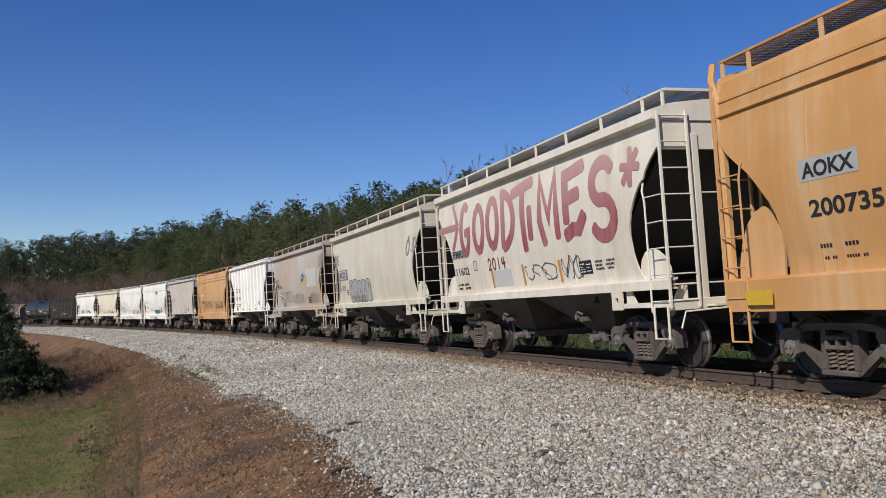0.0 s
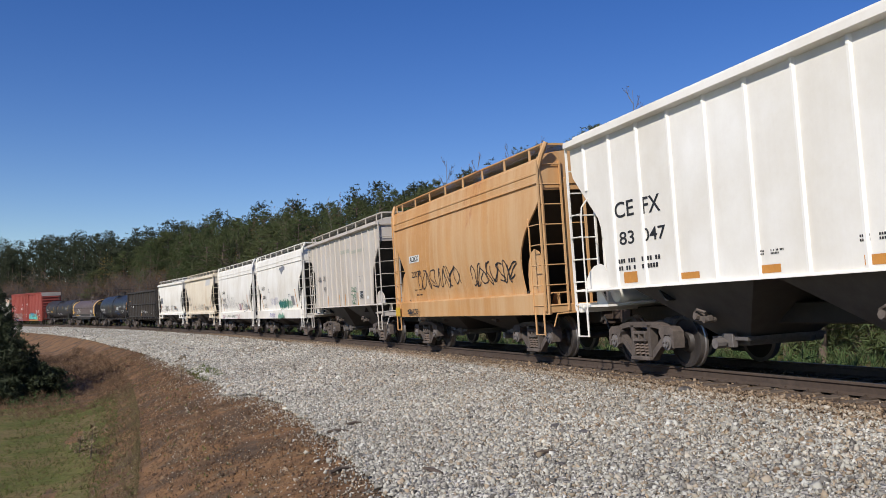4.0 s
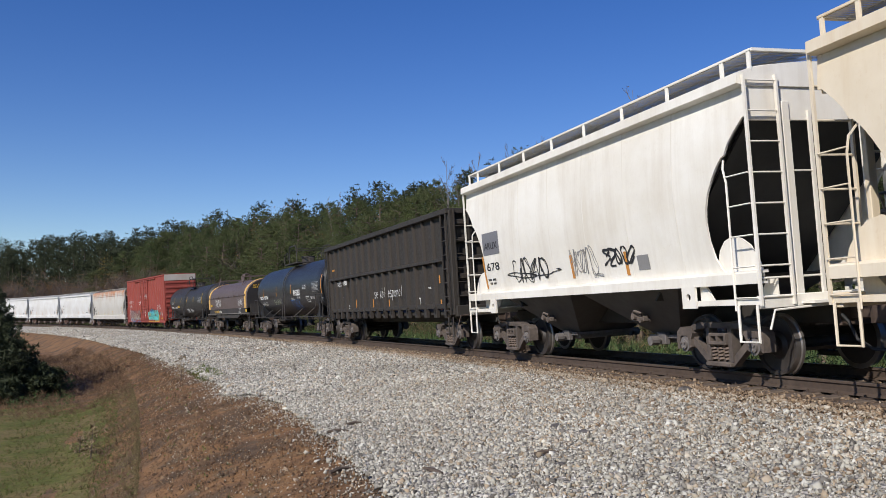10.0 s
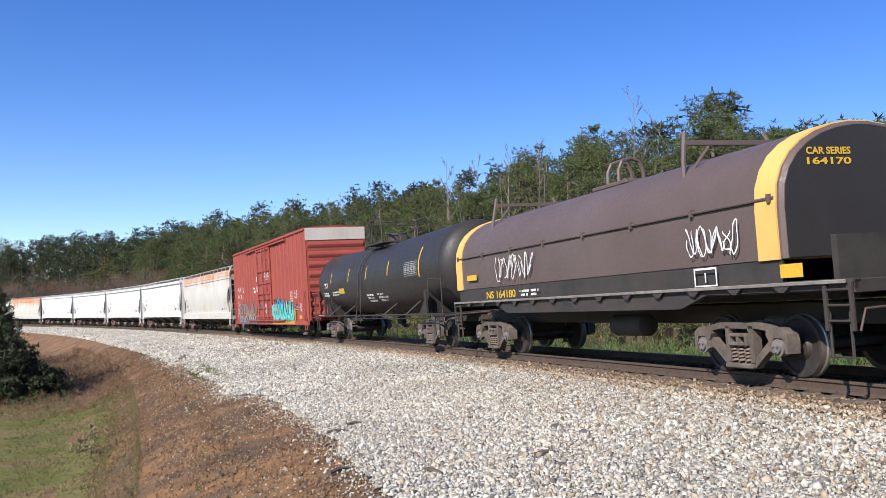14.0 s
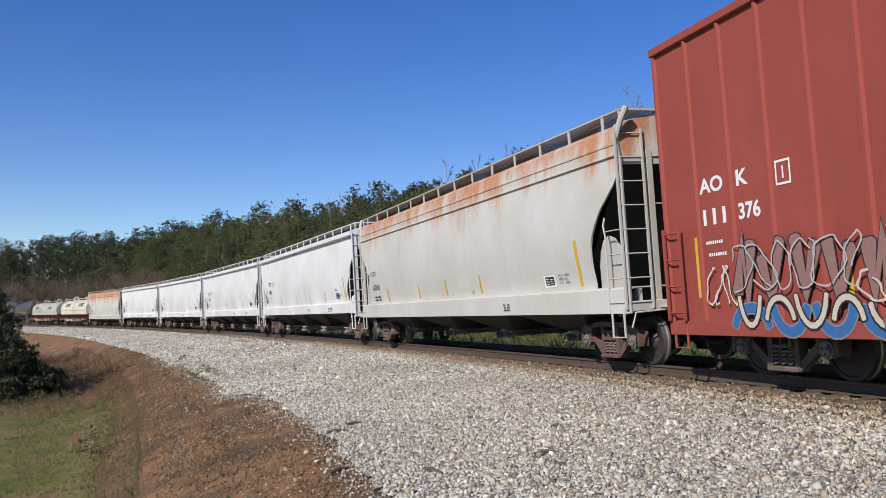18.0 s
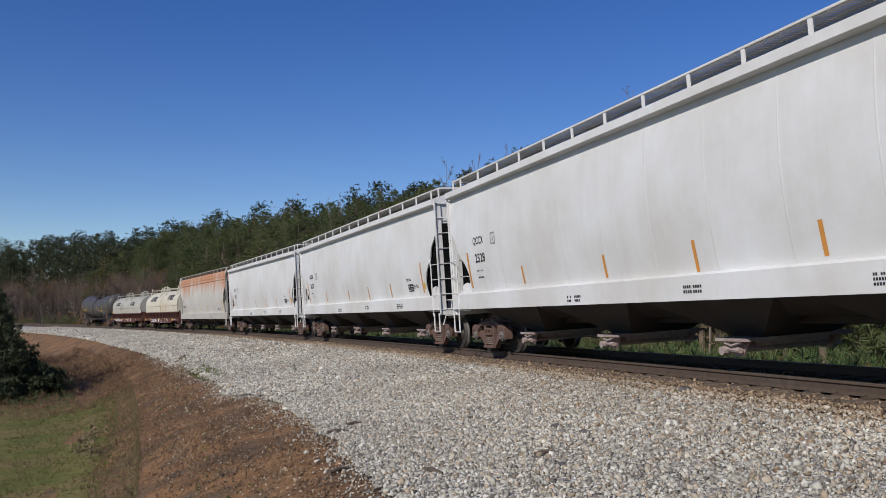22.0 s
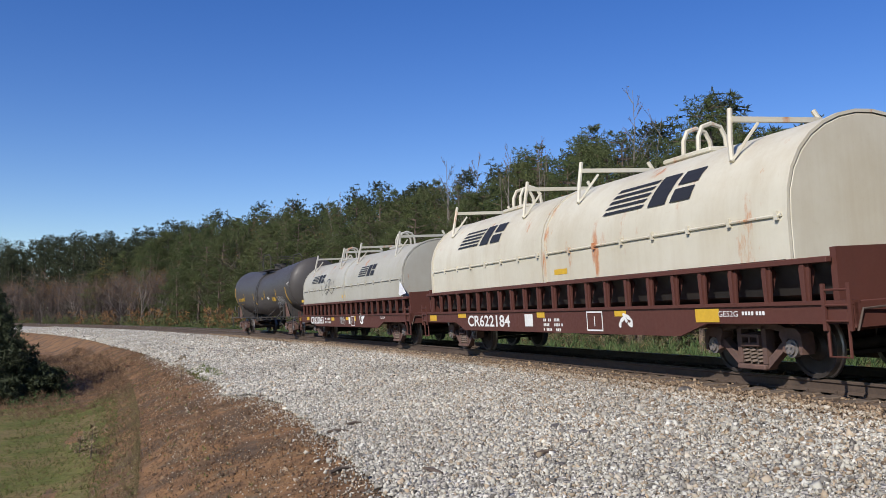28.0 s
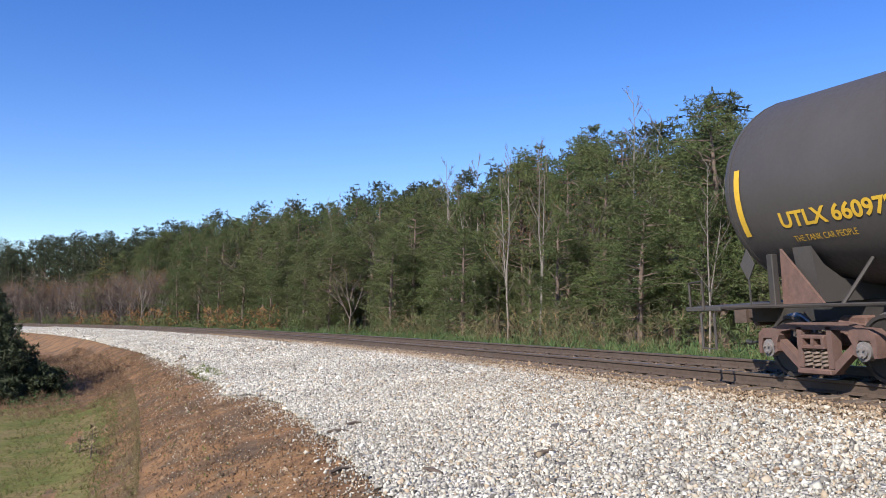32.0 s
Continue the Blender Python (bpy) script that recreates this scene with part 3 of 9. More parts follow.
def scrawl(car, x0, x1, z0, z1, mat, prof, seed, strokes=6, width=0.03, loops=3.0, lift=0.008):
    """Sprayed tag: looping ribbons of paint."""
    rnd = random.Random(seed)
    g = Geo()
    cell = (x1 - x0) / strokes
    for k in range(strokes):
        cx, cz = x0 + (k + 0.5) * cell, (z0 + z1) / 2
        ax, az = cell * rnd.uniform(0.35, 0.75), (z1 - z0) * rnd.uniform(0.32, 0.5)
        p1, p2, f1, f2 = rnd.uniform(0, 6.28), rnd.uniform(0, 6.28), rnd.uniform(0.8, loops), rnd.uniform(0.8, loops)
        pts = []
        n = 22
        for i in range(n + 1):
            u = i / n * 2 * math.pi * rnd.uniform(0.998, 1.0) * 0.8
            pts.append(Vector((cx + ax * math.sin(f1 * u + p1) + 0.15 * ax * math.sin(5 * u), cz + az * math.sin(f2 * u + p2))))
        base = len(g.v)
        for i, p in enumerate(pts):
            d = (pts[min(i + 1, n)] - pts[max(i - 1, 0)])
            d = Vector((-d.y, d.x)).normalized() if d.length > 1e-6 else Vector((0, 1))
            wd = width * (0.6 + 0.5 * abs(math.sin(i * 0.7 + k)))
            lift_i = 0.0006 * k + 0.00012 * i
            g.v += [(*(p + d * wd / 2), lift_i), (*(p - d * wd / 2), lift_i)]
        for i in range(n):
            a = base + 2 * i
            g.f.append((a, a + 1, a + 3, a + 2))
    return on_side(car, "graffiti", g, mat, prof, lift)


# ---------- ground, ballast, track ----------
def lerp_profile(w, pts):
    for (a, za), (b, zb) in zip(pts, pts[1:]):
        if w <= b:
            k = max(0.0, (w - a) / (b - a))
            k = k * k * (3 - 2 * k) * 0.5 + k * 0.5
            return za + (zb - za) * k
    return pts[-1][1]


PROFILE = [(-400, 9.0), (-120, 5.0), (-40, 0.6), (-14, -0.7), (-9, -1.2), (-5.5, -1.25), (-4.0, -0.9), (-2.2, -0.28), (-1.45, -0.155), (1.25, -0.315), (1.45, -0.345), (1.7, -0.385), (2.2, -0.44), (7.4, -0.98),
           (8.2, -1.2), (11.2, -2.55), (13.5, -2.75), (60, -2.9), (400, -3.2)]


BALLAST_EDGE = [(-420, 7.5), (-100, 8.0), (-61, 8.4), (-30, 8.0), (-14, 7.65), (-10.5, 7.8), (-9.3, 7.1), (-3, 7.1), (2, 7.3), (420, 7.4)]


def edge(s):
    """How far the pale ballast reaches towards the bank."""
    return interp(s, BALLAST_EDGE) + 0.16 * noise.noise((s * 0.9, 0.0, 5.0)) + 0.08 * noise.noise((s * 3.1, 2.0, 5.0))


def ground_z(x, y):
    s, w = arc_inv(x, y)
    return lerp_profile(w, PROFILE) + GRADE * max(-420, min(420, s)), s, w


def strip(name, w_edges, s0, s1, ds, mat, lift, wobble=0.0, rough_z=0.0, label=""):
    """A sheet that follows the track between two lateral edges."""
    g = Geo()
    ns, nw = int((s1 - s0) / ds) + 1, len(w_edges)
    for i in range(ns):
        s = s0 + i * ds
        for j, w in enumerate(w_edges):
            ww = w if w < 50 else edge(s) - (100 - w)
            if wobble and j in (0, nw - 1):
                ww += wobble * (noise.noise((s * 0.35, w, 0.0)) + 0.6 * noise.noise((s * 1.1, w, 3.0)))
            z = lerp_profile(ww, PROFILE) + (lift if abs(w) > 2.7 or name != "ballast" else 0.0)
            if rough_z and 0 < j < nw - 1 and (abs(w) > 2.7 or name != "ballast"):
                z += rough_z * noise.noise((s * 0.8, w * 0.8, 7.0))
            if wobble and j in (0, nw - 1):
                z -= lift + 0.05
            g.v.append(tuple(arc(s, ww, z)))
    for i in range(ns - 1):
        for j in range(nw - 1):
            a = i * nw + j
            g.f.append((a, a + 1, a + nw + 1, a + nw))
    ob = new(name, mesh_of(name, g, mat, 60))
    return tagged(ob, label, "", "", "structure")


def ground_material(name, stops, scale_big, scale_small, bump_d, voro=None):
    m, t, b, link = nodes_of(name)
    v = coords(t)
    big = noise_tex(t, v, scale_big, 5, 0.6)
    small = noise_tex(t, v, scale_small, 6, 0.7)
    c = ramp(t, big, stops)
    c = mix(t, 1.0, c, ramp(t, small, [(0.3, (0.55,) * 3), (0.75, (1.25,) * 3)]), "MULTIPLY")
    if voro:
        vo = t.nodes.new("ShaderNodeTexVoronoi")
        vo.inputs["Scale"].default_value = voro
        link(v, vo.inputs["Vector"])
        sepc = t.nodes.new("ShaderNodeSeparateColor")
        link(vo.outputs["Color"], sepc.inputs[0])
        c = mix(t, 1.0, c, ramp(t, sepc.outputs[0], [(0.0, (0.55,) * 3), (0.35, (0.95,) * 3), (1.0, (1.3,) * 3)]), "MULTIPLY")
        # cell rims darkened: shade in the gaps between stones, put into the colour
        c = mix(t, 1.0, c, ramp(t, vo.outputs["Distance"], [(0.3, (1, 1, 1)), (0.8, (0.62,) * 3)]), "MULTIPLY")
        inv = t.nodes.new("ShaderNodeMath")
        inv.operation = "SUBTRACT"
        inv.inputs[0].default_value = 1.0
        link(vo.outputs["Distance"], inv.inputs[1])
        bump(t, inv.outputs[0], b, 0.9, bump_d)
    else:
        bump(t, small, b, 0.6, bump_d)
    link(c, b.inputs["Base Color"])
    b.inputs["Roughness"].default_value = 0.92
    b.inputs["Specular IOR Level"].default_value = 0.2
    return m


M_GRASS = ground_material("lawn_grass", [(0.3, (0.078, 0.098, 0.020)), (0.46, (0.125, 0.122, 0.033)), (0.6, (0.18, 0.135, 0.058))], 0.5, 6.0, 0.05)
M_DIRT = ground_material("red_dirt", [(0.32, (0.094, 0.064, 0.042)), (0.42, (0.135, 0.088, 0.052)), (0.50, (0.190, 0.108, 0.056)), (0.58, (0.262, 0.142, 0.064)), (0.68, (0.140, 0.105, 0.066))], 0.75, 11.0, 0.05)
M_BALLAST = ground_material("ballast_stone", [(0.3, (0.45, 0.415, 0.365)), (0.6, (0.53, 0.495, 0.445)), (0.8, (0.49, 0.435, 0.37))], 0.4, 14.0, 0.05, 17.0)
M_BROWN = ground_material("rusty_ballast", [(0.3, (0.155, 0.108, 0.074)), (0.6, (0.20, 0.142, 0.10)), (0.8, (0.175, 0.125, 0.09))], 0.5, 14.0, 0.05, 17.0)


def build_ground():
    g = Geo()
    def lines():
        a = [0.0]
        step = 3.0
        while a[-1] < 2600:
            a.append(a[-1] + step)
            if a[-1] > 60:
                step *= 1.12
        return sorted([-x for x in a[1:]] + a)
    L = lines()
    n = len(L)
    for y in L:
        for x in L:
            z, s, w = ground_z(x, y)
            if -7.0 < w < 12.5:
                z -= 0.9
            z += 0.12 * noise.noise((x * 0.12, y * 0.12, 0)) if not -9 < w < 14 else 0
            g.v.append((x, y, z))
    for i in range(n - 1):
        for j in range(n - 1):
            a = i * n + j
            g.f.append((a, a + 1, a + n + 1, a + n))
    tagged(new("ground", mesh_of("ground", g, M_GRASS, 80)), "grassy ground with dry patches beside the railway", "", "", "structure")
    strip("bank", [6.4, 7.4, 8.2, 8.8, 9.4, 10.0, 10.6, 11.6], -260, 60, 0.6, M_DIRT, 0.0, 0.5, 0.03, "bare red-brown dirt bank below the ballast")
    strip("bank_foot", [10.6, 11.4, 12.4, 13.4, 14.6], -260, -24.5, 0.8, M_DIRT, 0.03, 0.4, 0.08, "brown brushy soil at the foot of the bank")
    strip("verge_inner", [10.15, 10.6, 11.2, 11.9, 12.6, 14.5, 17, 22], -27.5, 60, 0.5, M_GRASS, 0.04, 0.6, 0.06, "short grass with dry straw-coloured patches")
    strip("verge_outer", [-15, -12, -9, -7, -5.5, -4.2, -3.2], -420, 420, 3.0, M_DIRT, 0.0, 0.0, 0.1, "weedy brown soil behind the track")
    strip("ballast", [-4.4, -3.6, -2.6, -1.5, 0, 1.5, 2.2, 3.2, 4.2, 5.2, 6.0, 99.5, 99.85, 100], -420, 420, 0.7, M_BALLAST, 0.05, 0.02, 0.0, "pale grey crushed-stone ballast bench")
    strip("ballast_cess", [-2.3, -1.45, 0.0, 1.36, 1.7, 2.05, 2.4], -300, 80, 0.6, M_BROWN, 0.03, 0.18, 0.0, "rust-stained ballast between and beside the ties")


def rail_profile():
    # (lateral, height) of a rail section, head at 0
    h = [(-0.034, -0.008), (-0.028, 0.0), (0.028, 0.0), (0.034, -0.008), (0.034, -0.036), (0.010, -0.052), (0.008, -0.140), (0.070, -0.160), (0.072, -0.172),
         (-0.072, -0.172), (-0.070, -0.160), (-0.008, -0.140), (-0.010, -0.052), (-0.034, -0.036)]
    return h


def canted(s, w, z):
    """Place in the canted track frame."""
    c, k = math.cos(CANT), math.sin(CANT)
    return arc(s, w * c + z * k, z * c - w * k)


def build_track():
    for name, w0 in (("rail_inner", 0.752), ("rail_outer", -0.752)):
        g = Geo()
        rings = []
        s = -420.0
        while s <= 420:
            rings.append([canted(s, w0 + a, z) for a, z in rail_profile()])
            s += 1.5 if -120 < s < 40 else 5.0
        g.loft(rings, True, True)
        ob = new(name, mesh_of(name, g, MAT["rail"], 30))
        ob.data.materials.append(MAT["railtop"])
        ns = len(rail_profile())
        for k, p in enumerate(ob.data.polygons):
            if k % ns == 1 and k < ns * (len(rings) - 1):
                p.material_index = 1
        tagged(ob, "worn steel rail, brown sides and bright top", "", "", "structure")
    bed = tagged(new("track_bed"), "dark wooden ties and plates under the rails", "track", "", "structure")
    rnd = random.Random(4)
    tie_meshes = []
    for k in range(5):
        g = Geo()
        l0, l1 = 1.30 + rnd.uniform(-0.06, 0.06), 1.30 + rnd.uniform(-0.06, 0.06)
        g.box(-0.115, 0.115, -l0, l1, -0.18, 0.0, 0.012)
        tie_meshes.append(mesh_of("tie", g, MAT["tie"]))
    plate_me = mesh_of("tie_plate", Geo().box(-0.09, 0.09, -0.17, 0.17, 0.0, 0.016).box(-0.07, -0.045, -0.125, -0.10, 0.016, 0.05).box(0.045, 0.07, 0.10, 0.125, 0.016, 0.05), MAT["rail"])
    s = -95.0
    while s < 30:
        s += 0.508 + rnd.uniform(-0.03, 0.03)
        near = -60 < s
        c = canted(s, rnd.uniform(-0.05, 0.05), -0.182)
        th = TURN0 - s / RADIUS
        m = Matrix.Translation(c) @ Matrix.Rotation(th, 4, "Z") @ Matrix.Rotation(CANT, 4, "X")
        if near:
            ob = new("tie", rnd.choice(tie_meshes))
            ob.parent, ob.matrix_basis = bed, m @ pose(0, 0, rnd.uniform(-0.012, 0.004), 0, 0, rnd.uniform(-1.5, 1.5))
        if s > -36:
            for w in (-0.752, 0.752):
                p = new("tie_plate", plate_me)
                p.parent, p.matrix_basis = bed, m @ pose(0, -w, -0.004)
    g = Geo()
    for s in np.arange(-420, -60, 0.52):
        m = Matrix.Translation(canted(s, 0, -0.182)) @ Matrix.Rotation(TURN0 - s / RADIUS, 4, "Z") @ Matrix.Rotation(CANT, 4, "X")
        t = Geo().box(-0.115, 0.115, -1.3, 1.3, -0.16, 0.0)
        n = len(g.v)
        g.v += [tuple(m @ Vector(p)) for p in t.v]
        g.f += [tuple(n + i for i in f) for f in t.f]
    ob = new("far_ties", mesh_of("far_ties", g, MAT["tie"], 0))
    ob.parent = bed
    ob["kind"] = "stuff"


build_ground()
build_track()


# ---------- woods ----------
def needles(name, dark, light, dry):
    """Needles whose green shifts from tree to tree and from clump to clump."""
    m, t, b, link = nodes_of(name)
    g = t.nodes.new("ShaderNodeNewGeometry")
    o = t.nodes.new("ShaderNodeObjectInfo")
    c = mix(t, ramp(t, g.outputs["Random Per Island"], [(0.0, (0, 0, 0)), (1.0, (1, 1, 1))]), dark, light)
    c = mix(t, ramp(t, o.outputs["Random"], [(0.1, (0, 0, 0)), (1.0, (0.55,) * 3)]), c, dry)
    n = noise_tex(t, coords(t), 0.9, 3, 0.5)
    c = mix(t, 1.0, c, ramp(t, n, [(0.32, (0.66,) * 3), (0.68, (1.08,) * 3)]), "MULTIPLY")
    link(c, b.inputs["Base Color"])
    b.inputs["Roughness"].default_value = 0.7
    b.inputs["Specular IOR Level"].default_value = 0.3
    return m


M_NEEDLE = needles("pine_needles", (0.054, 0.078, 0.026), (0.100, 0.128, 0.042), (0.118, 0.122, 0.046))
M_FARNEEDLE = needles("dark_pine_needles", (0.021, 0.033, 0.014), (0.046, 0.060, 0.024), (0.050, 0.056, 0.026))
M_GREYTWIG = island("grey_brush", [(0.0, (0.052, 0.041, 0.037)), (0.6, (0.084, 0.065, 0.058)), (1.0, (0.112, 0.086, 0.072))], 0.95)
M_GOLD = island("yellow_leaves", [(0.0, (0.30, 0.20, 0.04)), (1.0, (0.42, 0.30, 0.07))], 0.85)
M_BARK = plain("pine_bark", (0.15, 0.11, 0.085), 0.95, 0, 0.35, 5, 0.02)
M_PALEBARK = plain("pale_bark", (0.205, 0.18, 0.155), 0.9, 0, 0.3, 5, 0.01)
M_TWIG = plain("bare_twigs", (0.125, 0.098, 0.084), 0.95, 0, 0.3, 4, 0.005)
M_RUSSET = island("russet_leaves", [(0.0, (0.16, 0.075, 0.035)), (0.5, (0.24, 0.12, 0.05)), (1.0, (0.30, 0.19, 0.08))], 0.85)
M_WEED = island("green_weeds", [(0.0, (0.036, 0.070, 0.022)), (0.5, (0.070, 0.120, 0.036)), (1.0, (0.115, 0.145, 0.055))], 0.8)
M_SCRUB = island("olive_scrub", [(0.0, (0.06, 0.075, 0.03)), (0.5, (0.12, 0.11, 0.055)), (0.85, (0.18, 0.135, 0.075)), (1.0, (0.27, 0.16, 0.065))], 0.9)
M_BRUSH = island("brown_brush", [(0.0, (0.14, 0.10, 0.06)), (0.5, (0.24, 0.18, 0.11)), (1.0, (0.33, 0.24, 0.14))], 0.9)


def blades(centres, radii, k, width, rng, flat=1.0, up=0.0):
    """Spiky tufts: k thin blades from each centre, as one vertex and face array."""
    n = len(centres)
    d = rng.normal(size=(n, k, 3))
    d[..., 2] = d[..., 2] * flat + up
    d /= np.linalg.norm(d, axis=2, keepdims=True)
    s = np.cross(d, rng.normal(size=(n, k, 3)))
    s /= np.linalg.norm(s, axis=2, keepdims=True)
    c, r = centres[:, None, :], radii[:, None, None] * rng.uniform(0.6, 1.1, size=(n, k, 1))
    a, b = c + d * r * 0.12 - s * r * width, c + d * r * 0.12 + s * r * width
    e = c + d * r
    v = np.stack([a, b, e], axis=2).reshape(-1, 3)
    return v, np.arange(len(v)).reshape(-1, 3)


def array_mesh(name, v, f, mat):
    me = bpy.data.meshes.new(name)
    me.vertices.add(len(v))
    me.vertices.foreach_set("co", np.ascontiguousarray(v, dtype=np.float32).ravel())
    nf, k = f.shape
    me.loops.add(nf * k)
    me.loops.foreach_set("vertex_index", np.ascontiguousarray(f, dtype=np.int32).ravel())
    me.polygons.add(nf)
    me.polygons.foreach_set("loop_start", np.arange(0, nf * k, k, dtype=np.int32))
    me.polygons.foreach_set("loop_total", np.full(nf, k, dtype=np.int32))
    me.materials.append(mat)
    me.update(calc_edges=True)
    return me


def pine_meshes(seed):
    """Loblolly pine of 10 m: bark trunk with limbs, and an open crown of rounded needle clumps at the branch ends."""
    rng = np.random.default_rng(seed)
    g = Geo()
    h = 10.0
    lean = rng.uniform(-0.25, 0.25, 2)
    axis = lambda z: Vector((lean[0] * (z / h) ** 2 * 2, lean[1] * (z / h) ** 2 * 2, z))
    g.tube([axis(z) for z in (-0.3, 0.3, 2, 4, 6, 8, 9.5)], [0.17, 0.145, 0.125, 0.11, 0.085, 0.05, 0.02], 7)
    heart, size = [], []
    z = rng.uniform(0.5, 1.8)
    while z < h * 0.97:
        u = (z - 0.5) / (h - 0.5)
        reach = (1.9 * (1 - u ** 2.2) ** 0.7 + 0.30) * rng.uniform(0.7, 1.15) * (0.75 + 0.25 * min(1, u * 4))
        for b in range(rng.integers(3, 6)):
            a = rng.uniform(0, 6.28)
            L = reach * rng.uniform(0.5, 1.15)
            base = axis(z)
            tip = base + Vector((math.cos(a) * L, math.sin(a) * L, L * rng.uniform(0.05, 0.55)))
            g.tube([base, (base + tip) / 2 + Vector((0, 0, 0.04)), tip], [0.035, 0.022, 0.008], 4)
            for q in ((1.0, 0.68) if L > 0.7 else (0.95,)):
                heart.append(base.lerp(tip, q * rng.uniform(0.9, 1.05)) + Vector(rng.normal(size=3) * 0.10))
                size.append(rng.uniform(0.36, 0.62))
            if L > 1.2 and rng.random() < 0.6:
                side = Vector((-math.sin(a), math.cos(a), 0.15)) * rng.choice((-1, 1)) * rng.uniform(0.3, 0.55)
                heart.append(base.lerp(tip, 0.75) + side)
                size.append(rng.uniform(0.32, 0.54))
        z += rng.uniform(0.30, 0.52)
    for k in range(3):
        heart.append(axis(h - 0.3 + 0.12 * k) + Vector(rng.normal(size=3) * 0.10))
        size.append(0.26)
    heart, size = np.array([tuple(c) for c in heart]), np.array(size)
    m = 18
    d = rng.normal(size=(len(heart), m, 3))
    d /= np.linalg.norm(d, axis=2, keepdims=True)
    cents = heart[:, None] + d * size[:, None, None] * (rng.uniform(0.15, 1.0, (len(heart), m, 1)) ** 0.5) * np.array([1.0, 1.0, 0.72])
    v, f = blades(cents.reshape(-1, 3), rng.uniform(0.10, 0.185, len(heart) * m), 12, 0.095, rng, 0.8, 0.35)
    return mesh_of("trunk", g, M_BARK, 50), array_mesh("crown", v, f, M_NEEDLE)


def bare_meshes(seed, mat, leaf_mat, leaves):
    """Leafless broadleaf tree: trunk with forking branches, twigs, and a few leaves left."""
    rng = random.Random(seed)
    g, tw = Geo(), Geo()
    tips = []
    def grow(p, d, L, r, depth):
        q = p + d * L
        mid = (p + q) / 2 + Vector((rng.uniform(-1, 1), rng.uniform(-1, 1), 0)) * L * 0.06
        (g if depth < 3 else tw).tube([p, mid, q], [r, r * 0.82, r * 0.62], 6 if depth < 2 else 3)
        if depth >= 5:
            tips.append(q)
            return
        for k in range(2 if depth < 1 else rng.choice((2, 3))):
            ax = Vector((rng.uniform(-1, 1), rng.uniform(-1, 1), rng.uniform(-0.3, 0.35)))
            nd = (d + ax * (0.85 if depth else 0.5)).normalized()
            nd.z = max(nd.z, 0.08)
            grow(q if k < 2 else mid, nd.normalized(), L * rng.uniform(0.62, 0.82), r * 0.58, depth + 1)
        if depth < 3:
            grow(q, (d + Vector((rng.uniform(-0.2, 0.2), rng.uniform(-0.2, 0.2), 0.35))).normalized(), L * 0.85, r * 0.72, depth + 1)
    grow(Vector((0, 0, -0.2)), Vector((0, 0, 1)), 3.0, 0.13, 0)
    k = 10.0 / max(p.z for p in tips)
    for geo in (g, tw):
        geo.v = [(x * k, y * k, z * k) for x, y, z in geo.v]
    nr = np.random.default_rng(seed)
    c = np.array([tuple(p * k) for p in tips])
    c = np.repeat(c, leaves, axis=0) + nr.normal(size=(len(c) * leaves, 3)) * 0.25
    v, f = blades(c, nr.uniform(0.06, 0.13, len(c)), 3, 0.35, nr)
    return mesh_of("trunk", g, mat, 50), mesh_of("canopy", tw, M_TWIG, 0), array_mesh("leaves", v, f, leaf_mat)


PINES = [pine_meshes(k) for k in range(7)]
def slender_meshes(seed):
    """Tall young broadleaf: one straight pale stem with thin rising side branches and twigs."""
    rng = random.Random(seed)
    g, tw, tips = Geo(), Geo(), []
    lean = Vector((rng.uniform(-0.5, 0.5), rng.uniform(-0.5, 0.5), 0))
    axis = lambda z: lean * (z / 10) ** 2 + Vector((0.06 * math.sin(z * 1.3 + seed), 0.06 * math.cos(z * 1.1), z))
    g.tube([axis(z) for z in (-0.2, 1, 2.5, 4, 5.5, 7, 8.5, 10)], [0.072, 0.062, 0.054, 0.045, 0.036, 0.026, 0.016, 0.007], 6)
    fork = rng.uniform(2.5, 4.0)
    a = rng.uniform(0, 6.28)
    side = Vector((math.cos(a), math.sin(a), 0))
    g.tube([axis(fork), axis(fork + 1.5) + side * 0.45, axis(fork + 3.5) + side * 0.95, axis(9.0) + side * 1.3], [0.042, 0.034, 0.022, 0.007], 6)
    z = 2.6
    while z < 9.7:
        a, L = rng.uniform(0, 6.28), rng.uniform(0.8, 2.3) * (1.12 - z / 12.5)
        p = axis(z) + (side * min(1.3, 0.3 * (z - fork)) if z > fork and rng.random() < 0.45 else Vector())
        d = Vector((math.cos(a), math.sin(a), rng.uniform(0.8, 1.8))).normalized()
        q = p + d * L + Vector((0, 0, 0.15 * L))
        g.tube([p, p + d * L * 0.55, q], [0.018, 0.012, 0.006], 4)
        for k in range(9):
            o = p.lerp(q, rng.uniform(0.35, 1.0))
            e = o + (d + Vector((rng.uniform(-0.8, 0.8), rng.uniform(-0.8, 0.8), rng.uniform(0.0, 0.7)))).normalized() * L * rng.uniform(0.25, 0.5)
            tw.tube([o, e], [0.007, 0.003], 3)
            tips.append(e)
        z += rng.uniform(0.20, 0.42)
    nr = np.random.default_rng(seed)
    c = np.array([tuple(p) for p in tips])[::2]
    v, f = blades(c, nr.uniform(0.04, 0.08, len(c)), 3, 0.35, nr)
    return mesh_of("trunk", g, M_PALEBARK, 50), mesh_of("canopy", tw, M_TWIG, 0), array_mesh("leaves", v, f, M_RUSSET)


SLENDER = [slender_meshes(60 + k) for k in range(3)]
GOLD = bare_meshes(31, M_TWIG, M_GOLD, 10)
BARES = [bare_meshes(20 + k, M_PALEBARK if k == 1 else M_TWIG, M_RUSSET, 1 + k % 2) for k in range(5)]


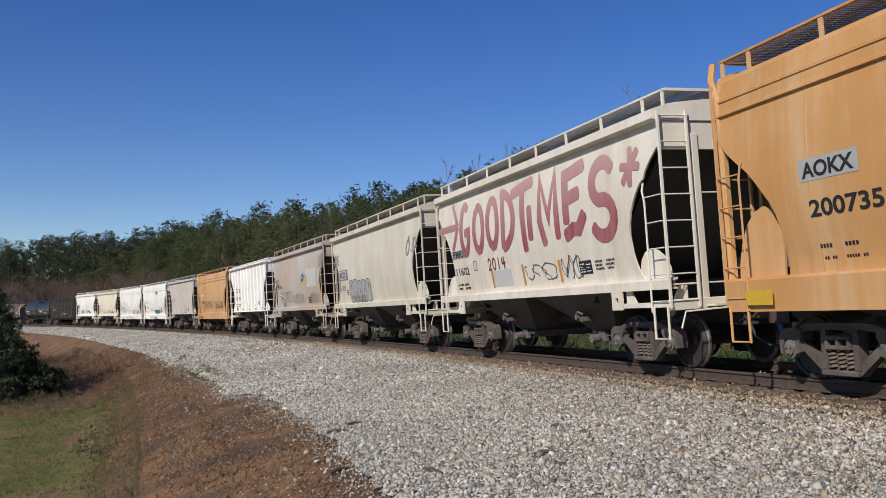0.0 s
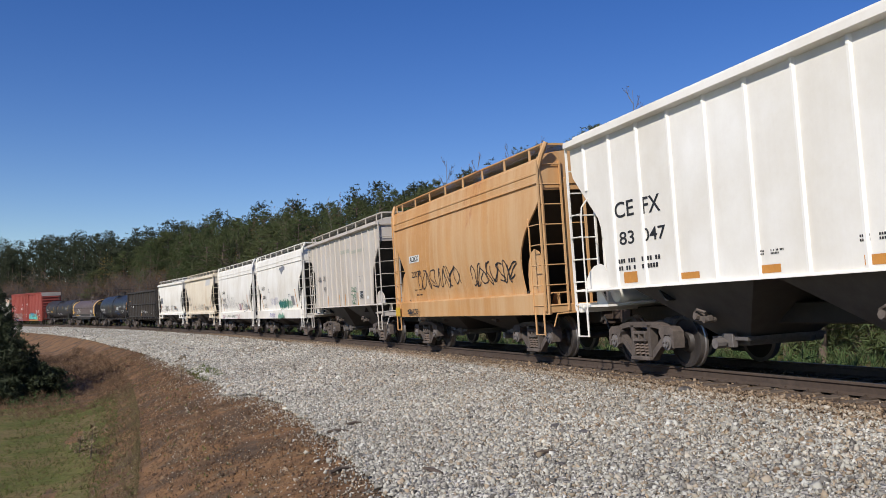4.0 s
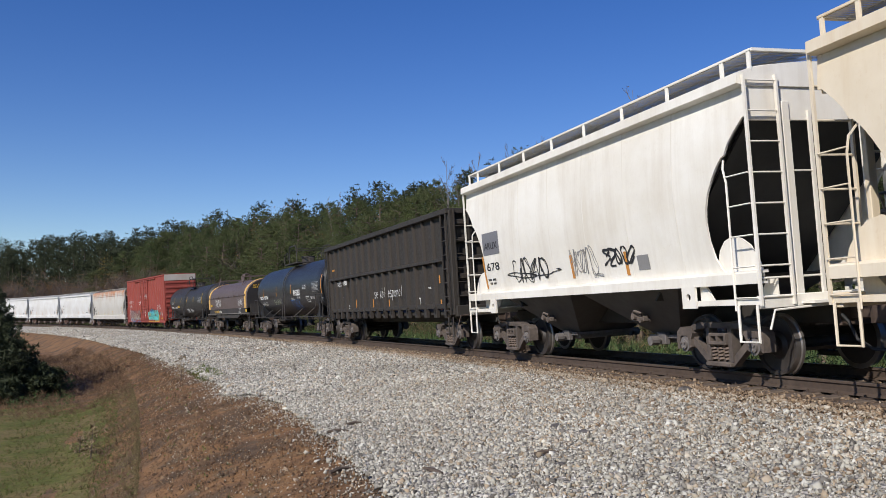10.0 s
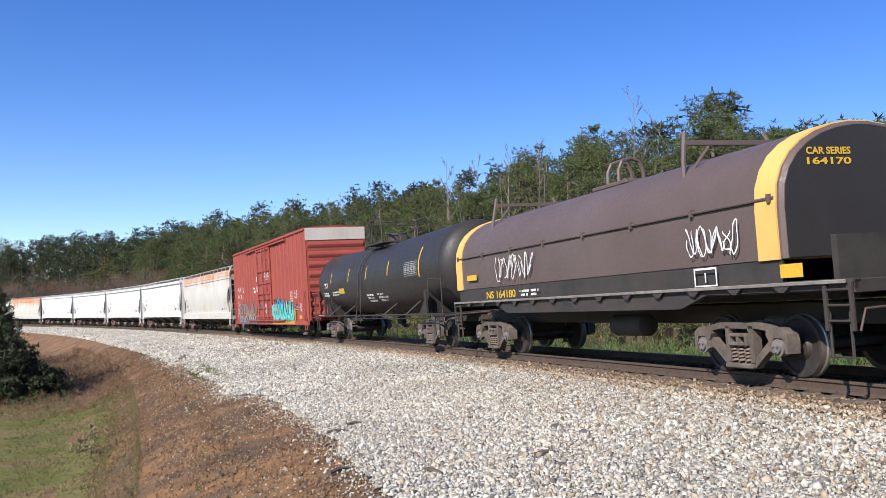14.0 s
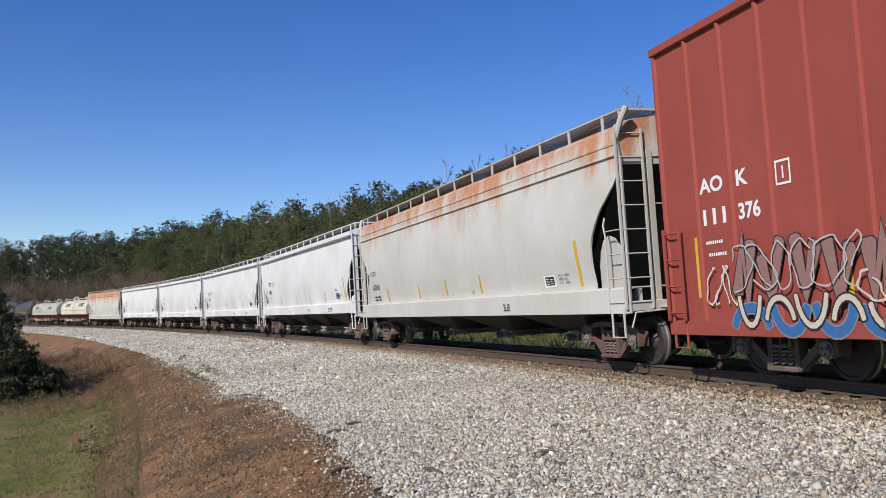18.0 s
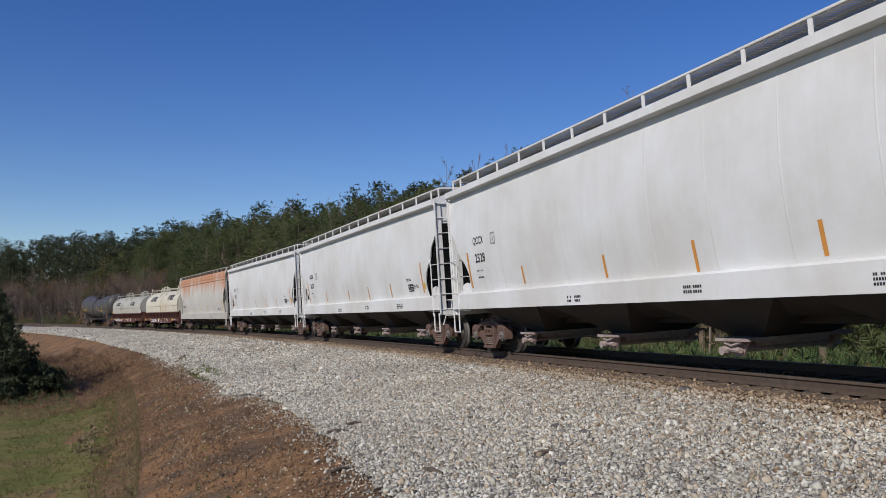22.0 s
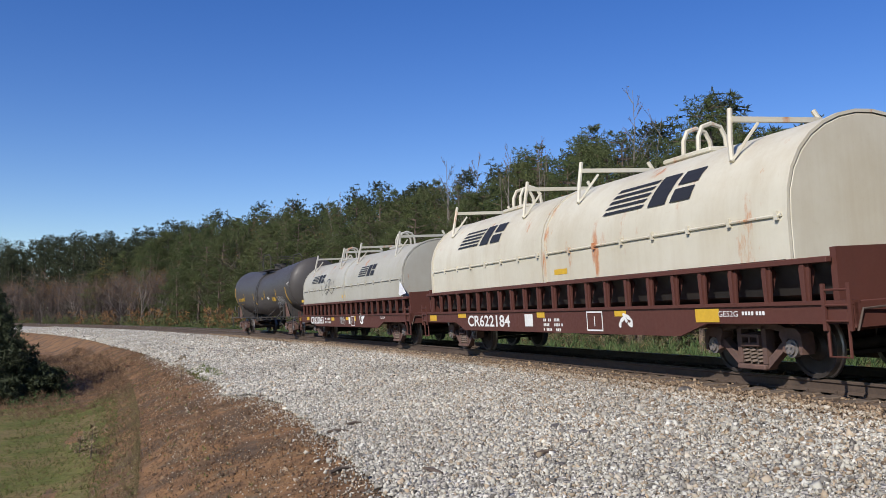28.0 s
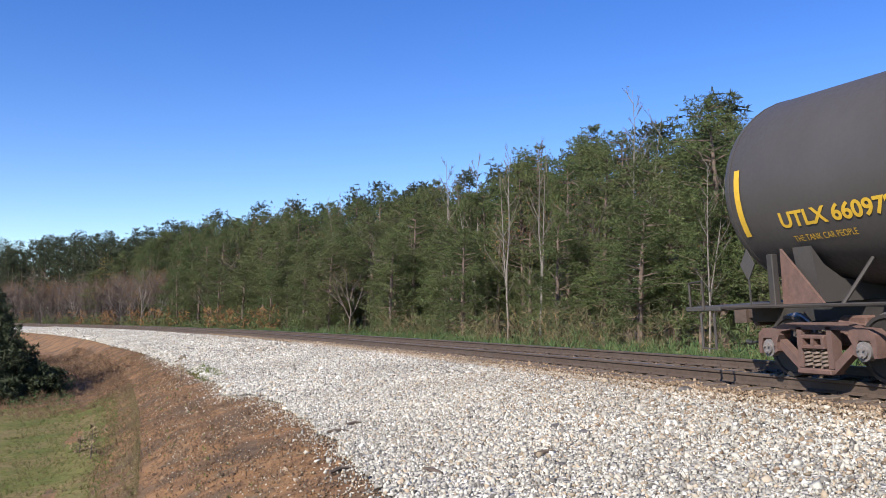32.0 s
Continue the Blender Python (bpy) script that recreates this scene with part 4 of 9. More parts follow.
def tree(kind, x, y, z, h, turn, wide=1.0):
    sc = Matrix.Diagonal((h / 10 * wide, h / 10 * wide, h / 10, 1))
    if kind == "pine":
        names, meshes = ("trunk", "crown"), random.choice(PINES)
        ob = tagged(new("pine_tree"), "dark green pine tree at the edge of the woods", "tree", "trees of the wood")
    elif kind == "slender":
        names, meshes = ("trunk", "canopy", "leaves"), random.choice(SLENDER)
        ob = tagged(new("slender_tree"), "slender pale-barked leafless tree at the wood edge", "tree", "trees of the wood")
    elif kind == "gold":
        names, meshes = ("trunk", "canopy", "leaves"), GOLD
        ob = tagged(new("yellow_tree"), "tree with yellow autumn leaves among the pines", "tree", "trees of the wood")
    else:
        names, meshes = ("trunk", "canopy", "leaves"), random.choice(BARES)
        ob = tagged(new("bare_tree"), "nearly leafless grey-brown tree among the pines", "tree", "trees of the wood")
    ob.matrix_basis = Matrix.Translation((x, y, z)) @ Matrix.Rotation(turn, 4, "Z")
    for nm, me in zip(names, meshes):
        p = new(nm, me)
        p.parent, p.matrix_basis = ob, sc
    return ob


def far_wood(spots):
    """Pines too far back to tell apart: stems and needle tufts in one mesh each."""
    rng = np.random.default_rng(77)
    cents, rads = [], []
    g = Geo()
    for x, y, z, h in spots:
        g.tube([(x, y, z - 0.3), (x, y, z + h * 0.9)], [0.2, 0.05], 5)
        n, m = 70, 10
        u = np.concatenate([rng.uniform(0.12, 0.97, n - 2), [0.985, 0.965]])
        reach = h * 0.20 * (1 - u ** 2.6) ** 0.7 + 0.30
        a, q = rng.uniform(0, 6.28, n), rng.uniform(0.3, 1.1, n) ** 0.6
        heart = np.stack([x + np.cos(a) * reach * q, y + np.sin(a) * reach * q, z + u * h], axis=1)
        d = rng.normal(size=(n, m, 3)) * np.array([0.55, 0.55, 0.42])
        cents.append((heart[:, None] + d).reshape(-1, 3))
        rads.append(rng.uniform(0.4, 0.7, n * m))
    v, f = blades(np.concatenate(cents), np.concatenate(rads), 8, 0.13, rng, 0.8, 0.3)
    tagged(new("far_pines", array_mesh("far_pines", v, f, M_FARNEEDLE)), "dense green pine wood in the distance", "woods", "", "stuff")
    tagged(new("far_trunks", mesh_of("far_trunks", g, M_BARK, 0)), "brown trunks of the distant pines", "woods", "", "stuff")


def build_woods():
    rnd = random.Random(11)
    far = []
    random.seed(5)
    for row, (w, h0, step) in enumerate(((-14.0, 0.58, 3.9), (-17.5, 0.80, 3.1), (-22, 0.92, 3.0), (-27.5, 1.03, 3.2), (-36, 1.16, 3.2), (-46, 1.20, 3.8))):
        s = -330.0
        while s < 26:
            s += step * rnd.uniform(0.6, 1.4) * (1.0 if s > -190 else 1.6)
            ww = w + rnd.uniform(-2.0, 2.0)
            p = arc(s, ww)
            z = ground_z(p.x, p.y)[0]
            base = interp(s, [(-330, 20.5), (-240, 19.6), (-160, 18.6), (-110, 17.4), (-88, 14.4), (-78, 16.8), (-66, 13.6), (-55, 15.8), (-38, 14.6), (30, 14.5)])
            h = base * h0 * rnd.uniform(0.86, 1.07)
            bare = rnd.random() < ((0.16 if s > -135 else 0.9) if row < 2 else 0.05)
            if bare and s < -135:
                h *= 0.8 if row else 1.0
            az, dist = math.atan2(p.x, p.y), math.hypot(p.x, p.y)
            if az > radians(19.2):       # lower growth beyond the last tall pines
                h = min(h, dist * 0.215 + 0.6 - z)
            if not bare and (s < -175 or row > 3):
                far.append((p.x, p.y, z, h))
                continue
            tree("bare" if bare else "pine", p.x, p.y, z - 0.1, h * (0.95 if bare else 1), rnd.uniform(0, 6.28), rnd.uniform(0.95, 1.35) * (1.25 if row == 0 else 1.0))
    far_wood(far)
    # pale-barked trees that stand out at the edge of the wood
    for s, w, h in ((-40.8, -13.8, 12.8), (-37.2, -14.2, 12.7), (-38.4, -22, 16.6), (-22.0, -14.0, 9.0), (-57.5, -17.5, 15.2), (-53.3, -18, 14.7), (-81.8, -17.5, 15.4)):
        p = arc(s, w)
        tree("slender", p.x, p.y, ground_z(p.x, p.y)[0] - 0.1, h, rnd.uniform(0, 6.28), 0.95)
    # grey leafless belt before the far pines, and one tree still in yellow leaf
    for k in range(46):
        s, w = -232 + 2.15 * k + rnd.uniform(-1.5, 1.5), rnd.uniform(-17, -10.5)
        p = arc(s, w)
        tree("bare", p.x, p.y, ground_z(p.x, p.y)[0] - 0.1, rnd.uniform(7.5, 11.5), rnd.uniform(0, 6.28), 0.9)
    p = arc(-182, -21)
    tree("gold", p.x, p.y, ground_z(p.x, p.y)[0] - 0.1, 15.0, 1.0, 0.7)


def tuft_field(name, label, mat, s0, s1, w0, w1, count, h0, h1, k, width, seed, up=0.9, lift=0.8, thick=1.0, clump=0.0):
    rng = np.random.default_rng(seed)
    s, w = rng.uniform(s0, s1, count), w0 + (w1 - w0) * rng.uniform(0, 1, count) ** thick
    if clump:
        keep = np.array([noise.noise((a / clump, b / clump * 1.5, seed)) > 0.06 for a, b in zip(s, w)])
        s, w = s[keep], w[keep]
        count = len(s)
    r = rng.uniform(h0, h1, count)
    c = np.array([tuple(arc(a, b, lerp_profile(b, PROFILE))) for a, b in zip(s, w)])
    c[:, 2] += rng.uniform(0, 1, count) ** 1.5 * r * lift
    v, f = blades(c, r, k, width, rng, 1.0, up)
    ob = new(name, array_mesh(name, v, f, mat))
    return tagged(ob, label, "plants", "", "stuff")


def shrub(x, y, z, h, wide, seed, mat=None):
    rng = np.random.default_rng(seed)
    ob = tagged(new("shrub"), "dense dark green evergreen shrub by the bank", "shrub", "shrubs beside the bank")
    g = Geo()
    n = 1500
    d = rng.normal(size=(n, 3))
    d /= np.linalg.norm(d, axis=1, keepdims=True)
    rr = rng.uniform(0.45, 1.0, (n, 1)) ** 0.5
    lump = 1 + 0.32 * np.sin(d[:, :1] * 6 + seed) * np.cos(d[:, 1:2] * 5 + d[:, 2:] * 4 + 2 * seed)
    c = d * rr * lump * np.array([[wide, wide, h * 0.5]]) + np.array([[0, 0, h * 0.52]])
    for k in range(9):
        q = c[k * 40]
        g.tube([(0, 0, -0.2), (q[0] * 0.4, q[1] * 0.4, q[2] * 0.6), tuple(q)], [0.07, 0.045, 0.015], 5)
    part("stems", g, M_BARK, ob)
    v, f = blades(c, rng.uniform(0.10, 0.26, n), 13, 0.15, rng)
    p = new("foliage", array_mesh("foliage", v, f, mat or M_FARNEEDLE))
    p.parent = ob
    ob.matrix_basis = pose(x, y, z)
    return ob


build_woods()
M_LAWN = island("lawn_blades", [(0.0, (0.060, 0.098, 0.017)), (0.6, (0.108, 0.142, 0.030)), (1.0, (0.20, 0.18, 0.065))], 0.8)
M_DEADGRASS = island("dead_grass", [(0.0, (0.085, 0.055, 0.035)), (0.5, (0.15, 0.090, 0.052)), (0.85, (0.20, 0.125, 0.070)), (1.0, (0.28, 0.21, 0.13))], 0.95)
M_STRAW = island("straw_blades", [(0.0, (0.12, 0.10, 0.045)), (0.6, (0.19, 0.15, 0.07)), (1.0, (0.28, 0.22, 0.12))], 0.9)
tuft_field("undergrowth", "green weeds and seedlings behind the track", M_WEED, -130, 26, -11.5, -5.0, 30000, 0.16, 0.50, 9, 0.035, 1, 1.9, 2.2)
tuft_field("undergrowth", "low green weeds and leaves behind the track", M_WEED, -230, 26, -11.5, -5.0, 12000, 0.08, 0.22, 9, 0.12, 41, 1.0, 3.0)
tuft_field("saplings", "young dark pines and bushes along the wood edge", M_NEEDLE, -280, 26, -14.0, -8.6, 16000, 0.2, 0.5, 15, 0.045, 7, 0.6, 4.6, 1.0, 3.5)
tuft_field("brush", "brown dry brush and briars below the trees", M_BRUSH, -280, 26, -15, -9.5, 1000, 0.4, 1.0, 10, 0.010, 2, 1.2)
tuft_field("red_bushes", "russet-leaved bushes at the wood edge", M_RUSSET, -235, -85, -12.5, -9.5, 3600, 0.35, 0.75, 9, 0.08, 8, 0.3, 5.0, 1.0, 9.0)
tuft_field("green_bushes", "green bushes before the leafless thicket", M_NEEDLE, -235, -95, -10.5, -8.0, 5200, 0.3, 0.7, 10, 0.06, 45, 0.4, 4.0, 1.0, 7.0)
tuft_field("thicket", "tan and brown briars at the edge of the wood", M_BRUSH, -60, -15, -13.5, -9.5, 600, 0.3, 0.8, 10, 0.012, 19, 1.0, 3.0)
tuft_field("thicket", "tan leafless scrub with a few dry leaves", M_SCRUB, -60, -20, -12.8, -8.6, 5200, 0.25, 0.6, 10, 0.024, 44, 0.8, 4.4, 1.0, 4.0)
tuft_field("far_brush", "grey-brown leafless thicket below the far trees", M_GREYTWIG, -330, -150, -17, -10, 6500, 0.8, 2.6, 12, 0.008, 18, 0.9, 2.8)
tuft_field("bank_grass", "dry grass tufts on the dirt bank", M_DEADGRASS, -60, 12, 7.7, 10.9, 7500, 0.05, 0.15, 9, 0.030, 12, 0.7, 0.4)
tuft_field("bank_weeds", "small green weeds on the dirt bank", M_LAWN, -60, 12, 8.2, 11.2, 700, 0.03, 0.09, 8, 0.10, 15, 0.8)
tuft_field("lawn_tufts", "short grass blades on the lawn", M_LAWN, -27, 10, 10.1, 16.5, 24000, 0.03, 0.10, 8, 0.05, 13, 1.4)
tuft_field("straw_tufts", "dry straw-coloured grass on the lawn", M_STRAW, -27, 10, 9.6, 15, 14000, 0.03, 0.11, 8, 0.045, 14, 1.2, 0.8, 1.9)
tuft_field("dead_brush", "brown dead brush between the shrubs and the bank", M_DEADGRASS, -75, -23, 9.6, 14.5, 6500, 0.10, 0.32, 10, 0.022, 42, 1.0, 1.2)
tuft_field("edge_weeds", "grey-green weeds where the ballast ends", M_LAWN, -22, -16.5, 7.2, 7.9, 260, 0.06, 0.16, 9, 0.06, 43, 1.0)
tuft_field("hedge_weeds", "pale green weeds at the foot of the shrubs", M_WEED, -42, -27, 11.6, 14.0, 1200, 0.05, 0.15, 8, 0.12, 16, 0.8, 3.0)
for k, (x, y, h, wd) in enumerate(((-20.7, 38, 6.2, 1.7), (-23.0, 40, 6.6, 2.0), (-24.2, 46, 4.4, 2.0), (-28.5, 50, 6, 2.8), (-34, 62, 6, 3.0), (-25, 36, 4.4, 2.4), (-19.4, 37.4, 3.6, 1.35), (-18.5, 37.0, 2.6, 1.2), (-20.3, 35.6, 2.6, 1.4), (-17.3, 37.6, 1.5, 1.0), (-18.0, 35.6, 1.0, 0.9))):
    shrub(x, y, ground_z(x, y)[0], h, wd, k + 3)


# ---------- loose stones ----------
M_STONE = island("crushed_stone", [(0.0, (0.12, 0.109, 0.094)), (0.18, (0.27, 0.25, 0.215)), (0.48, (0.438, 0.416, 0.350)), (0.74, (0.530, 0.506, 0.432)), (0.88, (0.70, 0.68, 0.605)), (0.94, (0.45, 0.35, 0.235)), (1.0, (0.37, 0.30, 0.22))], 0.85)
M_RUSTSTONE = island("stained_stone", [(0.0, (0.12, 0.086, 0.058)), (0.4, (0.22, 0.150, 0.094)), (0.75, (0.32, 0.228, 0.142)), (1.0, (0.42, 0.345, 0.25))], 0.9)
M_TANSTONE = island("tan_stone", [(0.0, (0.22, 0.17, 0.115)), (0.5, (0.38, 0.315, 0.23)), (1.0, (0.52, 0.46, 0.37))], 0.85)
M_BANKSTONE = island("bank_gravel", [(0.0, (0.090, 0.060, 0.040)), (0.4, (0.155, 0.092, 0.052)), (0.82, (0.245, 0.142, 0.072)), (0.97, (0.31, 0.215, 0.13)), (1.0, (0.44, 0.38, 0.30))], 0.9)


def stones(name, label, mat, s0, s1, w0, w1, count, size, seed, sink=0.2, lift=0.05, spill=0.0, thin=1.0, clump=0.0):
    rng = np.random.default_rng(seed)
    base = np.array([[1, 0, 0], [-1, 0, 0], [0, 1, 0], [0, -1, 0], [0, 0, 1], [0, 0, -1]], float)
    faces = np.array([[0, 2, 4], [2, 1, 4], [1, 3, 4], [3, 0, 4], [2, 0, 5], [1, 2, 5], [3, 1, 5], [0, 3, 5]])
    s, w = rng.uniform(s0, s1, count), w0 + (w1 - w0) * rng.uniform(0, 1, count) ** thin
    if clump:        # only where the ground is stony
        keep = np.array([noise.noise((a * 0.45, b * 0.9, 9.0)) + 0.5 * noise.noise((a * 1.7, b * 2.5, 4.0)) for a, b in zip(s, w)]) > rng.uniform(-0.9, 0.9, count) * clump - 0.14
        s, w = s[keep], w[keep]
        count = len(s)
    if w1 > 50:      # out to the ballast's edge
        w = w0 + (w - w0) / (w1 - w0) * (np.array([edge(a) for a in s]) - w0)
    if spill:        # thinning out beyond the edge
        w = np.array([edge(a) for a in s]) - 0.25 + np.abs(rng.normal(size=count)) * spill
    c = np.array([tuple(arc(a, b, lerp_profile(b, PROFILE))) for a, b in zip(s, w)])
    sz = size * np.exp(rng.normal(size=(count, 1, 1)) * 0.28 - 0.05)
    v = base[None] * rng.uniform(0.65, 1.2, (count, 6, 1)) * rng.uniform(0.32, 1.5, (count, 1, 3)) + rng.normal(size=(count, 6, 3)) * 0.14
    q = rng.normal(size=(count, 4))
    q /= np.linalg.norm(q, axis=1, keepdims=True)
    a, b, cc, d = q.T
    R = np.stack([1 - 2 * (cc * cc + d * d), 2 * (b * cc - a * d), 2 * (b * d + a * cc), 2 * (b * cc + a * d), 1 - 2 * (b * b + d * d), 2 * (cc * d - a * b),
                  2 * (b * d - a * cc), 2 * (cc * d + a * b), 1 - 2 * (b * b + cc * cc)], axis=1).reshape(-1, 3, 3)
    v = np.einsum("nij,nkj->nki", R, v) * sz + c[:, None, :]
    v[..., 2] += lift + (0.5 - sink) * size
    f = (faces[None] + 6 * np.arange(count)[:, None, None]).reshape(-1, 3)
    return tagged(new(name, array_mesh(name, v.reshape(-1, 3), f, mat)), label, "stones", "", "stuff")


stones("ballast_stones", "pale grey crushed ballast stones", M_STONE, -8, 12, 2.0, 99, 76000, 0.0235, 1)
stones("ballast_stones", "pale grey crushed ballast stones", M_STONE, -26, -8, 2.0, 99, 42000, 0.034, 2, 0.1)
stones("ballast_stones", "pale grey crushed ballast stones", M_STONE, -75, -26, 2.0, 99, 36000, 0.05, 9, 0.5)
stones("ballast_stones", "pale grey crushed ballast stones", M_STONE, -140, -75, 2.0, 99, 22000, 0.07, 29, 0.6)
stones("spilled_stones", "pale ballast stones spilling down the bank", M_STONE, -40, 12, 7, 8, 9500, 0.017, 10, 0.4, 0.01, 0.30)
stones("stained_stones", "rust-brown stained ballast stones beside the ties", M_RUSTSTONE, -34, 12, 1.42, 2.5, 13000, 0.028, 3, 0.3, 0.04)
stones("tan_stones", "tan stones among the pale ballast", M_TANSTONE, -34, 12, 1.7, 6.6, 24000, 0.024, 23, 0.0, 0.052, 0.0, 2.2)
stones("stained_stones", "orange-brown stained ballast stones beside the track", M_RUSTSTONE, -60, 12, 1.45, 4.4, 20000, 0.026, 33, 0.1, 0.05, 0.0, 2.4)
stones("stained_stones", "rust-brown stained ballast stones between the ties", M_RUSTSTONE, -34, 12, -2.2, 1.42, 14000, 0.028, 4, 0.6, 0.035)
stones("bank_gravel", "brown and tan gravel on the dirt bank", M_BANKSTONE, -45, 12, 7.0, 10.6, 54000, 0.0145, 6, 0.3, 0.010, 0.0, 1.5, 0.5)
stones("bank_gravel", "tan gravel where the bank meets the ballast", M_TANSTONE, -22, 12, 7.0, 9.2, 8000, 0.014, 36, 0.3, 0.010, 0.0, 2.0, 0.7)
stones("bank_gravel", "larger brown clods on the dirt bank", M_BANKSTONE, -30, 12, 7.2, 9.6, 2200, 0.034, 16, 0.6, 0.0)


def debris():
    """Dark stones, broken wood and a seedling that lie on the ballast and the bank."""
    rng = np.random.default_rng(31)
    spot = lambda s, w: arc(s, w, lerp_profile(w, PROFILE) + (0.06 if w < 7.0 else 0.01))
    dark = plain("dark_stone", (0.10, 0.09, 0.085), 0.8, 0, 0.3, 12)
    for s, w, r in ((-0.19, 4.58, 0.07), (0.52, 4.54, 0.07), (-1.63, 1.75, 0.12), (0.95, 2.41, 0.055), (-5.2, 4.6, 0.06), (1.9, 5.5, 0.05), (-2.8, 3.2, 0.05)):
        g = Geo()
        prof = [(-0.55, 0.01), (-0.4, 0.6), (0.0, 1.0), (0.35, 0.72), (0.5, 0.01)]
        g.lathe([(a * r, b * r) for a, b in prof], 9, "z")
        g.v = [tuple(np.array(v) * rng.uniform(0.8, 1.2) * np.array((1.25, 0.85, 1))) for v in g.v]
        ob = tagged(new("stone", mesh_of("stone", g, dark, 20)), "dark grey loose stone lying on the pale ballast", "stone", "dark stones on the ballast")
        ob.matrix_basis = Matrix.Translation(spot(s, w)) @ Matrix.Rotation(rng.uniform(0, 6), 4, "Z")
    wood = plain("old_wood", (0.10, 0.075, 0.058), 0.9, 0, 0.3, 10)
    for s, w, L, a in ((-2.47, 6.9, 0.34, 0.3), (1.23, 6.65, 0.36, 2.2), (-3.07, 6.53, 0.3, 0.5), (1.3, 5.37, 0.3, 0.2), (-9.5, 7.0, 0.4, 0.2), (0.3, 7.4, 0.4, 0.9)):
        g = Geo().tube([(-L / 2, 0, 0.0), (-L * 0.1, L * 0.05, 0.02), (L / 2, -L * 0.04, 0.01)], [0.022, 0.028, 0.012], 6)
        g.tube([(-L * 0.05, L * 0.04, 0.015), (L * 0.12, L * 0.2, 0.05)], [0.012, 0.006], 5)
        ob = tagged(new("stick", mesh_of("stick", g, wood, 40)), "dark broken stick lying on the stones", "stick", "sticks on the ballast")
        ob.matrix_basis = Matrix.Translation(spot(s, w)) @ Matrix.Rotation(a, 4, "Z")
    for s, w, h in ((-10.7, 10.58, 0.75), (-19.0, 8.3, 0.8), (-12.5, 10.9, 0.45)):
        ob = tagged(new("seedling"), "small brown seedling standing on the dirt bank", "plant", "seedlings on the bank")
        g = Geo().tube([(0, 0, -0.05), (0.02, 0.01, h * 0.5), (0.0, 0.04, h)], [0.016, 0.012, 0.005], 5)
        part("stem", g, wood, ob)
        c = np.stack([rng.normal(size=40) * 0.09, rng.normal(size=40) * 0.09, rng.uniform(0.2, 1.0, 40) * h], axis=1)
        v, f = blades(c, rng.uniform(0.05, 0.12, 40), 5, 0.2, rng)
        p = new("leaves", array_mesh("leaves", v, f, M_BRUSH))
        p.parent = ob
        ob.matrix_basis = Matrix.Translation(arc(s, w, lerp_profile(w, PROFILE)))


debris()


# ---------- covered hoppers ----------
# heights of the hopper types: sill bottom and top, eave, roof side top, roof walk, gusset top
KINDS = {
    "plain": dict(sill=(1.35, 1.53), eave=4.11, side=4.27, walk=4.60, gusset=2.05,
                  cut=[(1.5, 0.86), (1.6, 0.96), (1.75, 1.05), (2.0, 1.11), (2.3, 1.12), (2.5, 1.08), (2.7, 1.0), (2.9, 0.87), (3.05, 0.75), (3.18, 0.62), (3.2, 0.55), (3.35, 0.46), (3.5, 0.31), (3.66, 0.12), (3.67, 0.05), (4.4, 0.05)]),
    "ledged": dict(sill=(0.97, 1.43), eave=3.76, side=4.27, walk=4.60, gusset=2.40,
                   cut=[(1.4, 1.2), (1.8, 1.22), (2.0, 1.2), (2.22, 1.15), (2.42, 1.05), (2.62, 0.89), (2.75, 0.78), (2.88, 0.65), (3.07, 0.40), (3.25, 0.18), (3.42, 0.04), (4.4, 0.03)]),
    "long": dict(sill=(1.15, 1.56), eave=4.15, side=4.31, walk=4.63, gusset=1.84,
                 cut=[(1.5, 1.16), (1.65, 1.24), (1.8, 1.28), (1.95, 1.25), (2.1, 1.18), (2.29, 1.04), (2.45, 0.86), (2.6, 0.66), (2.66, 0.58), (2.83, 0.52), (2.98, 0.42), (3.32, 0.05), (4.4, 0.05)]),
    "ribbed": dict(sill=(1.40, 1.44), eave=4.20, side=4.32, walk=4.62, gusset=1.9,
                   cut=[(1.4, 1.25), (2.45, 1.12), (2.73, 1.0), (3.6, 0.12), (3.75, 0.05), (4.4, 0.05)]),
}


def prof_round(z, x=0.0):
    k = max(0.0, min(1.0, (z - 1.42) / 2.72))
    return 1.43 + 0.07 * k + 0.12 * math.sin(math.pi * k) if z > 1.5 else 1.60


def prof_low(z, x=0.0):
    k = max(0.0, min(1.0, (z - 1.42) / 2.5))
    return 1.44 + 0.06 * k + 0.12 * math.sin(math.pi * k) if z > 1.43 else 1.61


def prof_flat(z, x=0.0):
    return 1.52


def side_panel_geo(half, prof, k):
    g = Geo()
    z0, z1 = k["sill"][1] - 0.03, k["eave"] + 0.02
    rings = []
    for z in sorted({z0, z1, *(z0 + (z1 - z0) * i / 18 for i in range(1, 18)), *(c[0] for c in k["cut"] if z0 < c[0] < z1)}):
        x, y = half - interp(z, k["cut"]), prof(max(z, 1.54), 0)
        rings.append([(-x, -y, z), (-x * 0.5, -y, z), (0, -y, z), (x * 0.5, -y, z), (x, -y, z), (x, -y + 0.035, z), (-x, -y + 0.035, z)])
    return g.loft(rings, True, True)


def panel_seam_geo(prof, k):
    """Welded seam that stands a little proud of the side sheet."""
    z0, z1 = k["sill"][1], k["eave"]
    rings = []
    for i in range(13):
        z = z0 + (z1 - z0) * i / 12
        y = -prof(max(z, 1.54), 0)
        rings.append([(-0.03, y + 0.004, z), (-0.008, y - 0.0035, z), (0.008, y - 0.0035, z), (0.03, y + 0.004, z)])
    return Geo().loft(rings, True, True)


